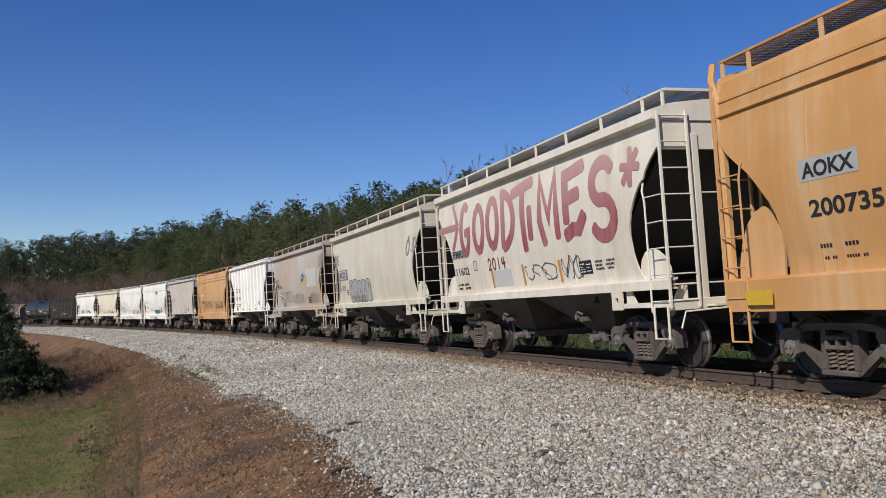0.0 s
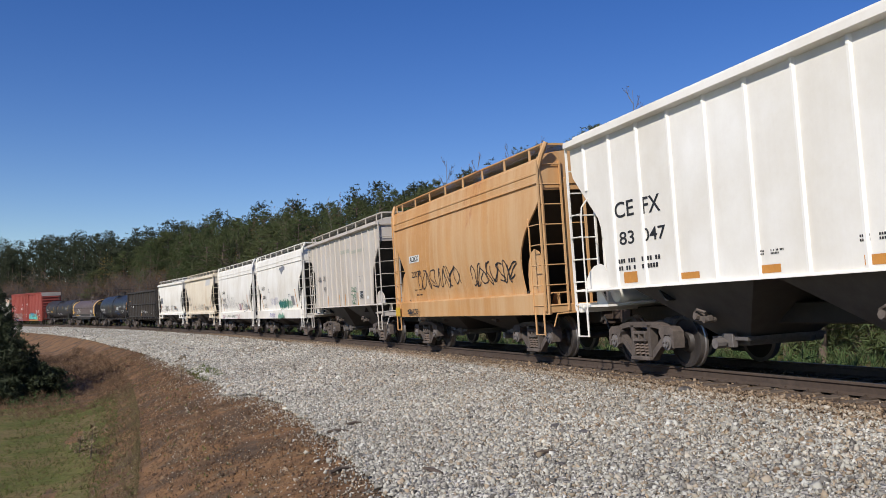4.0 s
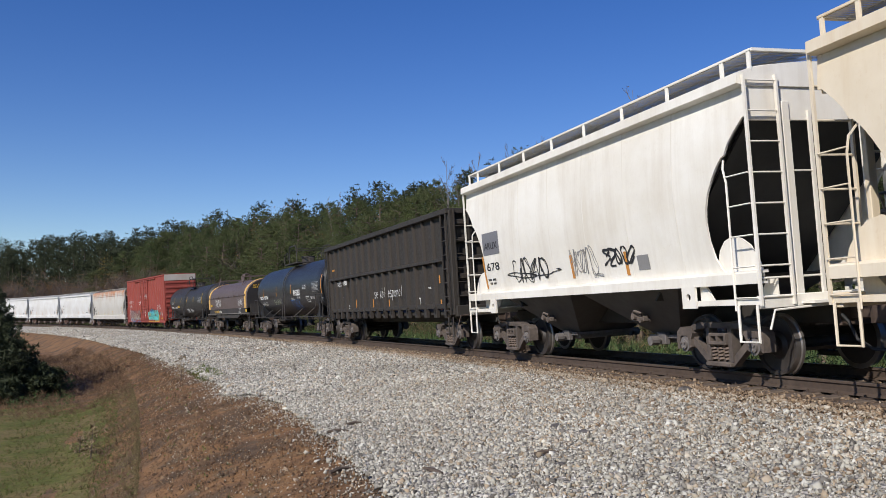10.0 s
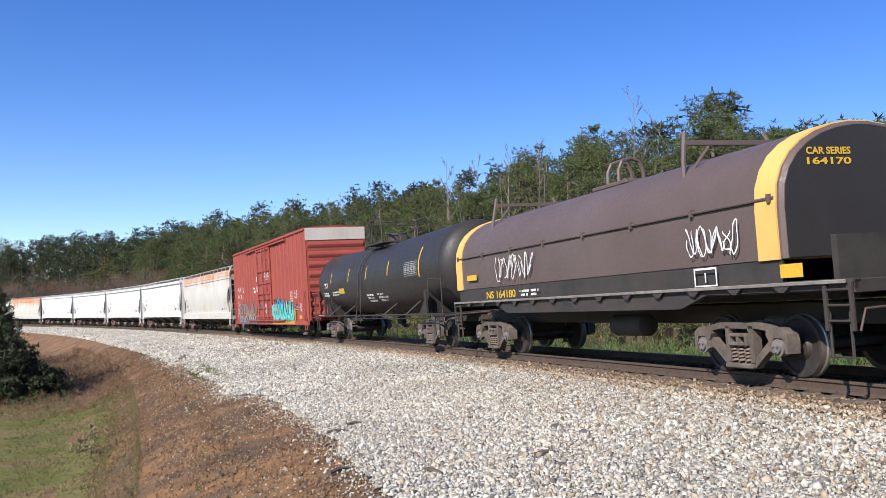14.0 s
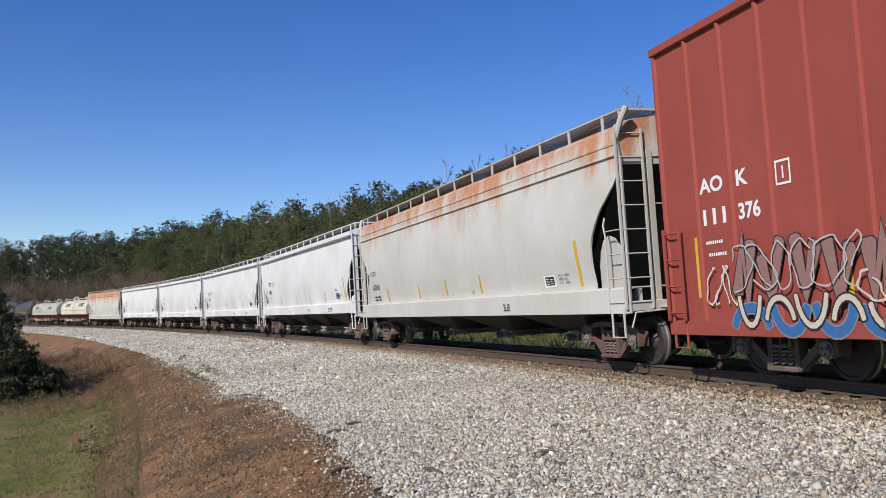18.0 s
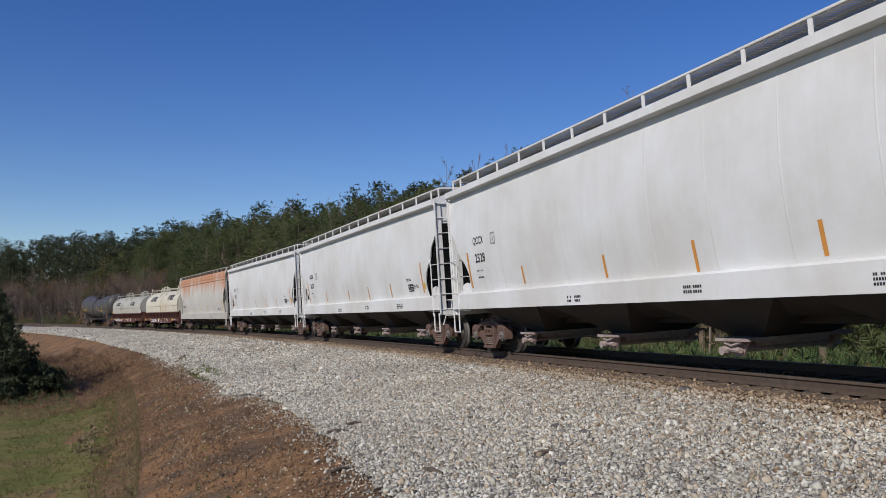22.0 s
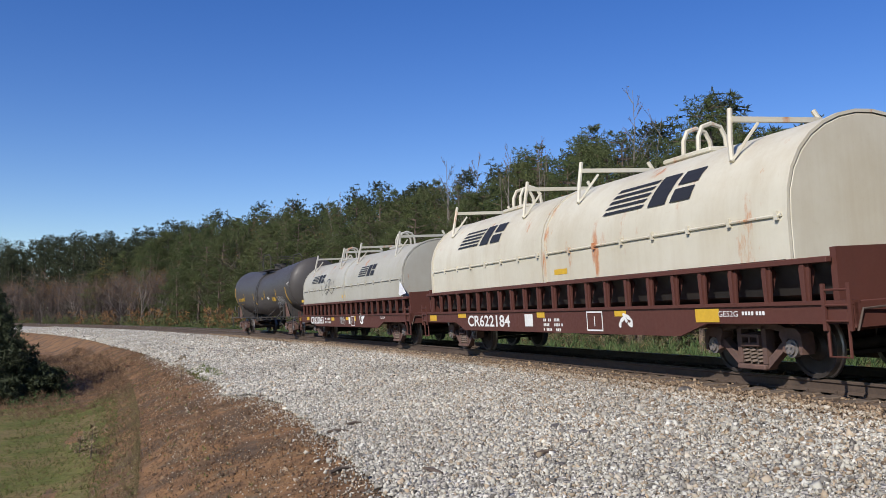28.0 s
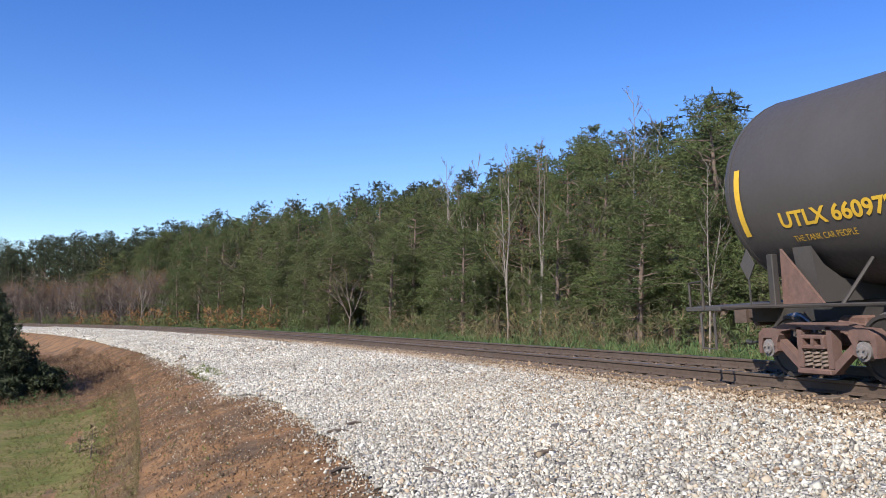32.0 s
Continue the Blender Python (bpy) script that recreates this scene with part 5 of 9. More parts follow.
def hopper_geo(x0, x1, top, gx, gw, zb):
    g = Geo()
    rings = [[(x0, -1.46, top), (x1, -1.46, top), (x1, 1.46, top), (x0, 1.46, top)],
             [(gx - gw, -0.62, zb), (gx + gw, -0.62, zb), (gx + gw, 0.62, zb), (gx - gw, 0.62, zb)]]
    return g.loft(rings, True, True)


def gate_geo(gx, gw, zb):
    g = Geo()
    g.box(gx - gw - 0.09, gx + gw + 0.09, -0.74, 0.74, zb - 0.035, zb + 0.02)
    g.box(gx - gw * 0.8, gx + gw * 0.8, -0.6, 0.6, zb - 0.13, zb - 0.03, 0.02)
    g.cyl((gx, -0.98, zb - 0.07), (gx, 0.98, zb - 0.07), 0.035, 8)
    for s in (-1, 1):
        g.cyl((gx, s * 0.86, zb - 0.07), (gx, s * 1.02, zb - 0.07), 0.085, 10)
        g.box(gx - 0.14, gx + 0.14, s * 0.74 - 0.05, s * 0.74 + 0.05, zb - 0.15, zb + 0.07, 0.01)
    return g


def long_gate_geo(gx, gw, zb):
    """Outlet with a wide flange and its pale gate gear hanging below."""
    g = Geo()
    g.box(gx - gw - 0.10, gx + gw + 0.10, -0.98, 0.98, zb - 0.03, zb + 0.02)
    for s in (-1, 1):
        g.prism([(gx - 0.24, zb - 0.03), (gx + 0.24, zb - 0.03), (gx + 0.10, zb - 0.27), (gx - 0.14, zb - 0.25)], s * 0.84 - 0.02, s * 0.84 + 0.02)
        g.cyl((gx - 0.2, s * 0.90, zb - 0.15), (gx + 0.14, s * 0.93, zb - 0.17), 0.045, 8)
        g.cyl((gx - 0.24, s * 0.84, zb - 0.18), (gx - 0.24, s * 1.0, zb - 0.18), 0.07, 10)
        g.tube([(gx - 0.22, s * 0.94, zb - 0.06), (gx - 0.02, s * 0.97, zb - 0.10), (gx + 0.2, s * 0.94, zb - 0.04)], 0.022, 5)
    g.cyl((gx, -0.85, zb - 0.17), (gx, 0.85, zb - 0.17), 0.04, 8)
    g.box(gx - 0.2, gx + 0.2, -0.7, 0.7, zb - 0.12, zb - 0.03)
    return g


def lock_geo(x, z, s):
    g = Geo()
    g.box(x - 0.20, x + 0.16, s * 1.17 - 0.05, s * 1.17 + 0.05, z - 0.05, z + 0.04, 0.01)
    g.cyl((x - 0.1, s * 1.0, z), (x - 0.1, s * 1.28, z + 0.04), 0.06, 8)
    g.cyl((x + 0.1, s * 1.05, z - 0.03), (x + 0.1, s * 1.26, z - 0.03), 0.045, 8)
    g.tube([(x + 0.06, s * 1.15, z), (x + 0.16, s * 1.26, z + 0.10), (x - 0.02, s * 1.28, z + 0.14), (x - 0.16, s * 1.24, z + 0.09)], 0.022, 5)
    return g


def roof_geo(half, k):
    g = Geo()
    e, t = k["eave"], k["side"]
    sec = [(1.53, e - 0.02), (1.66, e + 0.01), (1.65, t), (1.54, t + 0.035), (1.30, t + 0.09), (0.9, t + 0.15), (0.45, t + 0.19), (0, t + 0.2)]
    if t - e > 0.4:       # stepped eave of the ledged type
        sec = [(1.50, e - 0.01), (1.565, e + 0.01), (1.56, e + 0.05), (1.545, e + 0.06), (1.535, e + 0.2), (1.552, e + 0.21), (1.552, e + 0.25), (1.535, e + 0.26), (1.50, t - 0.02), (1.42, t + 0.06), (1.2, t + 0.14), (0.7, t + 0.22), (0, t + 0.25)]
    pts = sec + [(-y, z) for y, z in reversed(sec[:-1])]
    x = half - 0.03
    return g.loft([[(-x, y, z) for y, z in pts], [(x, y, z) for y, z in pts]], True, True)


def corner_pipe_geo(half, k, s):
    """Bent corner pipe of the ledged type, from the sill up and over the roof edge."""
    g = Geo()
    if s:
        g.tube([(half - 0.03, s * 1.50, k["sill"][0]), (half - 0.03, s * 1.50, 3.7), (half - 0.05, s * 1.53, 4.05), (half + 0.10, s * 1.5, 4.35), (half + 0.17, s * 1.40, k["walk"])], 0.055, 8)
    return g


def grating_geo(half, z):
    """Open bar grating of the roof walk, both sides and across the ends."""
    g = Geo()
    x0 = half - 0.02
    for s in (-1, 1):
        for y in (0.62, 1.02, 1.38):
            g.box(-x0, x0, s * y - 0.008, s * y + 0.008, z - 0.03, z + 0.005)
        n = int(2 * x0 / 0.07)
        for i in range(n + 1):
            x = -x0 + 2 * x0 * i / n
            a, b = sorted((s * 0.35, s * 1.38))
            g.quad((x - 0.031, a, z - 0.02), (x + 0.031, a, z - 0.02), (x + 0.031, b, z - 0.02), (x - 0.031, b, z - 0.02))
    for e in (-1, 1):
        for k in range(11):
            x = e * (half - 0.64 + 0.06 * k)
            g.quad((x - 0.019, -0.35, z - 0.02), (x + 0.019, -0.35, z - 0.02), (x + 0.019, 0.35, z - 0.02), (x - 0.019, 0.35, z - 0.02))
    return g


def hatch_geo(half):
    g = Geo()
    g.box(-half + 0.6, half - 0.6, -0.3, 0.3, 4.42, 4.56, 0.03)
    n = int((half - 0.8) / 0.8)
    for i in range(-n, n + 1):
        g.box(i * 0.8 - 0.03, i * 0.8 + 0.03, -0.36, 0.36, 4.54, 4.585)
    return g


def slope_sheet_geo(half, reach):
    g = Geo()
    e = half - 0.10
    return g.loft([[(e, y, 3.72), (e - reach, y, 1.16), (e - reach - 0.05, y, 1.16), (e - 0.05, y, 3.76)] for y in (-1.40, 1.40)], True, True)


def end_frame_geo(half, kind):
    """Uprights, end sill, end floor and braces of one end."""
    g = Geo()
    for s in (-1, 1):
        if kind == "long":
            g.box(half - 0.10, half - 0.01, s * 1.47 - 0.09, s * 1.47 + 0.09, 1.0, 4.1, 0.008)
        elif kind == "ledged":
            g.box(half - 0.09, half - 0.01, s * 1.49 - 0.045, s * 1.49 + 0.045, 1.0, 3.5, 0.008)
        g.box(half - 0.10, half - 0.02, s * 0.88 - 0.065, s * 0.88 + 0.065, 1.12, 3.88, 0.01)
        g.box(half - 0.07, half - 0.03, s * 0.46 - 0.025, s * 0.46 + 0.025, 1.15, 3.75)
        g.cyl((half - 0.05, s * 0.88, 2.9), (half - 0.05, s * 0.46, 2.9), 0.014, 5)
        # knee braces from the end sill to the side sill
        g.prism([(half - 0.55, 1.12), (half - 0.12, 1.12), (half - 0.12, 1.42), (half - 0.30, 1.42)], s * 1.18 - 0.015, s * 1.18 + 0.015)
    g.box(half - 0.14, half, -1.55, 1.55, 1.0, 1.18, 0.01)
    g.box(half - 1.1, half - 0.14, -1.5, 1.5, 1.10, 1.14)
    g.box(half - 0.04, half + 0.25, -0.9, 0.9, 1.04, 1.075)
    g.cyl((half - 0.06, -1.5, 1.42), (half - 0.06, 1.5, 1.42), 0.016, 6)
    return g


def end_sheet_geo(half, k):
    """Upper end plate, arched like the roof over it."""
    t = k["side"]
    rise = 0.25 if t - k["eave"] > 0.4 else 0.2
    arch = [(1.52 * math.cos(a), t + (rise - 0.02) * math.sin(a) ** 0.8) for a in np.linspace(0, math.pi, 15)]
    return Geo().prism([(1.50, 3.62)] + arch + [(-1.50, 3.62)], half - 0.13, half - 0.06, "x")


def bent_ladder_geo(half, s, top, n):
    """Side ladder of thin rods: one upright bent in to the panel at its top, rungs across to the corner post."""
    g = Geo()
    x0, x1, y = half - 0.50, half - 0.02, s * 1.61
    g.tube([(x0, y, 0.98), (x0, y, top - 0.3), (x0 - 0.05, y, top - 0.1), (x0 - 0.14, s * 1.52, top + 0.05)], 0.017, 5)
    for k in range(n):
        z = 1.16 + 0.43 * k
        g.cyl((x0, y, z), (x1, y, z), 0.012, 5)
    return g


def bracket_geo(half, s):
    """Perforated sill bracket over the truck, with the low sill beyond it."""
    g = Geo()
    y0, y1 = s * 1.585 - 0.02, s * 1.585 + 0.02
    a, b = half - 1.78, half - 1.42
    cx, cz, r = (a + b) / 2 - 0.03, 1.20, 0.055
    ring = [(cx + r * math.cos(t), cz + r * math.sin(t)) for t in np.linspace(0, 2 * math.pi, 17)[:-1]]
    out = []
    for k in range(16):
        t = 2 * math.pi * k / 16
        c, q = math.cos(t), math.sin(t)
        m = 1 / max(abs(c), abs(q))
        out.append((cx + c * m * 0.17, cz + q * m * 0.17))
    n = len(g.v)
    g.v += [(p[0], y, p[1]) for y in (y0, y1) for p in ring + out]
    for k in range(16):
        j = (k + 1) % 16
        for o in (0, 32):
            g.f.append((n + o + k, n + o + j, n + o + 16 + j, n + o + 16 + k))
        g.f.append((n + k, n + j, n + 32 + j, n + 32 + k))
        g.f.append((n + 16 + k, n + 16 + j, n + 48 + j, n + 48 + k))
    g.prism([(b - 0.02, 1.08), (b + 0.32, 1.12), (b + 0.12, 1.36), (b - 0.02, 1.36)], s * 1.50 - 0.015, s * 1.50 + 0.015)
    g.box(b - 0.02, half - 0.02, s * 1.55 - 0.03, s * 1.55 + 0.03, 1.06, 1.14)
    return g


def gusset_geo(half, top, s):
    """Rounded upright plate that stands on the sill between the end and the side sheet."""
    h = top - 1.38
    pts = [(half - 1.06, 1.38), (half - 1.08, 1.38 + h * 0.45), (half - 1.02, 1.38 + h * 0.72), (half - 0.90, 1.38 + h * 0.92), (half - 0.72, top), (half - 0.52, top - h * 0.06), (half - 0.34, top - h * 0.22), (half - 0.20, top - h * 0.48), (half - 0.12, 1.38 + h * 0.25), (half - 0.10, 1.38)]
    return Geo().prism(pts, s * 1.405 - 0.015, s * 1.405 + 0.015)


def hopper_car(spec):
    """A covered hopper. spec: kind, pitch (coupled length), bays, label, paints, ribs."""
    pitch, bays, body, kind = spec["pitch"], spec["bays"], spec["paint"], spec["kind"]
    k = KINDS[kind]
    half = spec["body"] / 2
    ribs = spec.get("ribs", 0)
    prof = {"ribbed": prof_flat, "ledged": prof_low}.get(kind, prof_round)
    dims = (kind, round(half, 2), bays)
    s0, s1 = k["sill"]
    car = empty("covered_hopper", spec["label"], "freight car", "cars of the freight train")
    trim, roofm, sillm = spec.get("trim", body), spec.get("roof", body), spec.get("sill", spec.get("trim", body))
    pivot = half - 1.36 if bays == 4 else half - 1.58 if kind == "plain" else half - 1.55 if kind == "ribbed" else half - 1.60
    wz = k["walk"]
    for s in (-1, 1):
        turn = pose(0, 0, 0, 0, 0, 0 if s < 0 else 180)
        part("side_panel", shared(("side_panel", dims), lambda: side_panel_geo(half, prof, k), body), body, car, at=turn)
        sill = shared(("side_sill", dims), lambda: Geo().prism([(-1.60, s0), (-1.60, s1 - 0.03), (-1.56, s1), (-1.40, s1 + 0.012), (-1.40, s1 - 0.03), (-1.54, s1 - 0.04), (-1.54, s0 + 0.03), (-1.42, s0 + 0.03), (-1.42, s0)], -half + 0.02, half - 0.02, "x"), sillm)
        part("side_sill", sill, sillm, car, at=turn)
        if kind != "ribbed":
            n = 6 if bays == 2 else 10
            for i in range(n):
                x = (i + 0.5) / n * 2 * (half - 1.1) - (half - 1.1)
                part("panel_seam", shared(("panel_seam", kind), lambda: panel_seam_geo(prof, k), body), body, car, at=pose(x, 0, 0) if s < 0 else pose(x, 0, 0, 0, 0, 180))
        for i in range(ribs):
            x = (i + 0.5) / ribs * 2 * (half - 0.15) - (half - 0.15)
            c = half - abs(x)
            zz = 1.42 if c > 1.35 else (2.75 if c > 1.0 else 3.3 if c > 0.5 else 3.7)
            rib = shared(("rib", zz), lambda: Geo().prism([(-0.045, 0), (-0.02, -0.038), (0.02, -0.038), (0.045, 0)], zz, 4.21, "z"), body)
            part("rib", rib, body, car, at=pose(x, -1.52, 0) if s < 0 else pose(x, 1.52, 0, 0, 0, 180))
    part("roof", shared(("roof", dims), lambda: roof_geo(half, k), roofm), roofm, car)
    part("hatch_cover", shared(("hatch_cover", dims), lambda: hatch_geo(half), trim), trim, car)
    grate = spec.get("walk", MAT["grating"])
    if kind != "ribbed" or ribs > 12:
        part("roof_walk", shared(("roof_walk", dims), lambda: grating_geo(half, wz), grate, 0), grate, car)
    if kind == "ribbed" and ribs < 12:
        wz = k["side"] + 0.11
    rail = shared(("walk_rail", dims, ribs), lambda: Geo().box(-half, half, -1.42, -1.37, wz - 0.02, wz + 0.010).box(-half, half, 1.37, 1.42, wz - 0.02, wz + 0.010)
                  .box(-half - 0.02, -half + 0.03, -1.4, 1.4, wz - 0.03, wz + 0.012).box(half - 0.03, half + 0.02, -1.4, 1.4, wz - 0.03, wz + 0.012), trim)
    part("walk_rail", rail, trim, car)
    n = max(7, round((2 * half - 1.32) / 1.33)) if kind != "ribbed" or ribs > 12 else -1
    spots = [-half + 0.06, half - 0.06] + [-half + 0.66 + (2 * half - 1.32) * i / n for i in range(n + 1)] if n > 0 else []
    for x in spots:
        for s in (-1, 1):
            part("walk_post", shared(("walk_post", kind), lambda: Geo().box(-0.036, 0.036, -0.012, 0.012, k["side"] + 0.04, wz), trim), trim, car, at=pose(x, s * 1.40, 0))
    # slope sheets near-black: the shade inside the end recess is put into colour
    sheet = spec.get("slope", MAT["hopper_black_and_shade"])
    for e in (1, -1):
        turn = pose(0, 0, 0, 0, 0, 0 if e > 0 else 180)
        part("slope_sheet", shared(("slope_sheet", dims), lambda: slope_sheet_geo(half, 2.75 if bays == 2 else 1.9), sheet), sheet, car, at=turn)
        es = shared(("end_sheet", dims), lambda: end_sheet_geo(half, k), trim)
        part("end_sheet", es, trim, car, at=turn)
        part("end_frame", shared(("end_frame", dims), lambda: end_frame_geo(half, kind), trim), trim, car, at=turn)
        if kind == "ledged":
            for s in (-1, 1):
                part("corner_pipe", shared(("corner_pipe", dims, s), lambda: corner_pipe_geo(half, k, s), trim), trim, car, at=turn)
        for s in (-1, 1):
            if kind == "plain":
                part("sill_bracket", shared(("sill_bracket", dims, s), lambda: bracket_geo(half, s), sillm), sillm, car, at=turn)
            top = wz
            part("end_ladder", shared(("end_ladder", dims, s), lambda: ladder_geo(half + 0.01, s * 1.58 if s < 0 else 1.04, 1.04, k["side"] - 0.03, 0.54, "y", 8, 0.014, 0.026), trim), trim, car, at=turn)
            part("side_ladder", shared(("side_ladder", dims, s), lambda: bent_ladder_geo(half, s, *((3.10, 5) if bays == 2 else (2.66, 4))), trim), trim, car, at=turn)
            part("stirrup_step", shared(("stirrup_step", dims, s), lambda: stirrup_geo(half - 0.46, s * 1.60, 0.40, 0.55, 1.06), trim), trim, car, at=turn)
            part("gusset", shared(("gusset", dims, s), lambda: gusset_geo(half, k["gusset"], s), trim), trim, car, at=turn)
    b = spec.get("brake", -1)
    part("brake_wheel", shared(("brake_wheel", dims), lambda: brake_wheel_geo(half + 0.22, 0.42, 2.15, 1), MAT["cap"]), MAT["cap"], car, at=pose(0, 0, 0, 0, 0, 0 if b > 0 else 180))
    part("brake_platform", shared(("brake_platform", dims), lambda: Geo().box(half - 0.02, half + 0.32, -0.1, 0.95, 1.30, 1.335), MAT["grating"]), MAT["grating"], car, at=pose(0, 0, 0, 0, 0, 0 if b > 0 else 180))
    part("brake_cylinder", shared(("brake_cylinder", dims), lambda: Geo().lathe([(half - 0.95, 0.02), (half - 0.93, 0.17), (half - 0.45, 0.17), (half - 0.43, 0.02)], 14, "x", (0, -0.75, 1.34)), trim), trim, car, at=pose(0, 0, 0, 0, 0, 0 if b > 0 else 180))
    part("air_tank", shared(("air_tank", dims), lambda: Geo().lathe([(-0.5, 0.02), (-0.46, 0.2), (0.46, 0.2), (0.5, 0.02)], 14, "y", (half - 0.55, 0.55, 1.36)), trim), trim, car, at=pose(0, 0, 0, 0, 0, 0 if b > 0 else 180))
    # discharge bays
    inner = half - 1.515 if bays == 4 else 3.75
    w = 2 * inner / bays
    hb = spec.get("bay", MAT["hopper_black_and_shade"])
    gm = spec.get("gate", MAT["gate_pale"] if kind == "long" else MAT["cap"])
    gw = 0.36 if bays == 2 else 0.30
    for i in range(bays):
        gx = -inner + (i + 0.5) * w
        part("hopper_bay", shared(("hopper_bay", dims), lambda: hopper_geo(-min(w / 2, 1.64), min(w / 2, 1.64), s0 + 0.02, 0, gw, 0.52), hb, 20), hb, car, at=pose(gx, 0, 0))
        part("outlet_gate", shared(("outlet_gate", dims), lambda: (long_gate_geo if kind == "long" else gate_geo)(0, gw, 0.52), gm), gm, car, at=pose(gx, 0, 0))
        if bays == 2:
            for s in (-1, 1):
                part("gate_lock", shared(("gate_lock", dims, s), lambda: lock_geo(0, 0.86, s), MAT["truck"]), MAT["truck"], car, at=pose(gx, 0, 0))
    if bays == 2:
        for e in (1, -1):     # end slopes of the bays, down from the end sheets
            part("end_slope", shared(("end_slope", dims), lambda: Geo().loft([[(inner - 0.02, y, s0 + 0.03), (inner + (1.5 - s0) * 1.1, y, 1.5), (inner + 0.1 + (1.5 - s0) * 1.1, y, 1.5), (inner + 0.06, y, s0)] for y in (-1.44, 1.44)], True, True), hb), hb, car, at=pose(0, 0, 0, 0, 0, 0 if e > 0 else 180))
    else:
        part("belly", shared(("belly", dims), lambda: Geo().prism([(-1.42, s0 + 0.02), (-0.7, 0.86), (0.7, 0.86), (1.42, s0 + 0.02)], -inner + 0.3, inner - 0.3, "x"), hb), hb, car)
    running_gear(car, pitch / 2, pivot, spec.get("red", False), trim)
    return car, prof, half


# ---------- tank cars ----------
def tank_geo(half, r, zc, drop=0.0):
    g = Geo()
    rings = []
    xs = []
    for k in range(9):
        a = math.pi / 2 * k / 8
        xs.append((-half - 0.55 * math.cos(a), r * math.sin(a)))
    body = [(x, r) for x in np.linspace(-half, half, 17)]
    prof = xs[:-1] + body + [(-x, rr) for x, rr in reversed(xs[:-1])]
    for x, rr in prof:
        c = zc - drop * max(0.0, 1 - abs(x) / half)
        rr = max(rr, 0.01)
        rings.append([(x, rr * math.cos(2 * math.pi * i / 40), c + rr * math.sin(2 * math.pi * i / 40)) for i in range(40)])
    return g.loft(rings, True, True)


def hoop_geo(x, r, zc, w=0.10, t=0.02):
    g = Geo()
    return g.lathe([(x - w / 2, r - 0.02), (x - w / 2, r + t), (x + w / 2, r + t), (x + w / 2, r - 0.02)], 40, "x", (0, 0, zc))


def tank_car(spec):
    pitch, body = spec["pitch"], spec["paint"]
    half = (pitch - 1.25) / 2
    r, zc, drop = spec.get("r", 1.40), spec.get("zc", 2.62), spec.get("drop", 0.0)
    th = half - spec.get("inset", 1.0)
    car = empty("tank_car", spec["label"], "freight car", "cars of the freight train")
    part("tank_shell", tank_geo(th, r, zc, drop), body, car, angle=50)
    dark = MAT["under"]
    trim = spec.get("trim", body)
    cz = lambda x: zc - drop * max(0.0, 1 - abs(x) / th)
    pivot = spec["pivot"]
    lx, rz = spec.get("ladder", 0.0), spec.get("rail", 1.03)
    for e in (-1, 1):
        x = e * pivot
        part("saddle", Geo().prism([(-1.1, 1.05), (1.1, 1.05), (1.2, 1.8), (1.02, 1.55), (0.75, 1.36), (0, 1.2), (-0.75, 1.36), (-1.02, 1.55), (-1.2, 1.8)], x - 0.18, x + 0.18, "x"), trim, car)
        for s in (-1, 1):
            if spec.get("knee"):      # post with its brown knee plate towards the front
                q = x - 0.45
                part("head_brace", Geo().prism([(q + 0.08, 1.05), (q + 0.85, 1.05), (q + 0.10, 1.80)], s * 1.25 - 0.02, s * 1.25 + 0.02), spec["brace"], car)
                part("end_post", Geo().box(q - 0.06, q + 0.06, s * 1.33 - 0.05, s * 1.33 + 0.05, 1.0, 1.74, 0.012), dark, car)
                part("placard_holder", Geo().prism([(q - 0.52, 1.62), (q - 0.36, 1.84), (q - 0.20, 1.62), (q - 0.36, 1.40)], s * 1.46 - 0.008, s * 1.46 + 0.008).box(q - 0.37, q - 0.35, s * 1.455 - 0.01, s * 1.455 + 0.01, 1.03, 1.42), trim, car)
                continue
            part("head_brace", Geo().prism([(e * (pivot - 0.55), 1.05), (e * (pivot + 0.32), 1.05), (e * (pivot + 0.28), 1.62), (e * (pivot + 0.12), 1.56)], s * 1.25 - 0.03, s * 1.25 + 0.03), spec.get("brace", trim), car)
        part("end_sill", Geo().box(min(e * half, e * (half - 0.9)), max(e * half, e * (half - 0.9)), -1.48, 1.48, 0.98, 1.05, 0.01), trim, car)
        for s in (() if spec.get("knee") else (-1, 1)):
            part("end_post", Geo().box(e * (pivot + 0.38) - 0.09, e * (pivot + 0.38) + 0.09, s * 1.36 - 0.04, s * 1.36 + 0.04, 1.0, 1.75, 0.01), trim, car)
        for s in (-1, 1):
            rise = 0.42 if spec.get("knee") else 1.05
            hr = Geo().tube([(e * (half - 0.1), s * 1.45, 1.0), (e * (half - 0.1), s * 1.45, 1.0 + rise), (e * (half - (0.5 if rise < 1 else 1.1)), s * 1.48, 1.02 + rise), (e * (half - (0.5 if rise < 1 else 1.15)), s * 1.48, 1.0 if rise < 1 else 1.5)], 0.02, 6)
            part("end_handrail", hr, dark, car)
            part("stirrup_step", stirrup_geo(e * (half - 0.55) - 0.17, s * 1.46), trim, car)
        part("shell_band", hoop_geo(e * (th - 0.02), r, cz(th), 0.05, 0.006), body, car)
    # low side pipe and its brackets
    for s in (-1, 1):
        part("side_handrail", Geo().tube([(-half + 0.4, s * 1.45, rz), (half - 0.4, s * 1.45, rz)], 0.024, 6), dark, car)
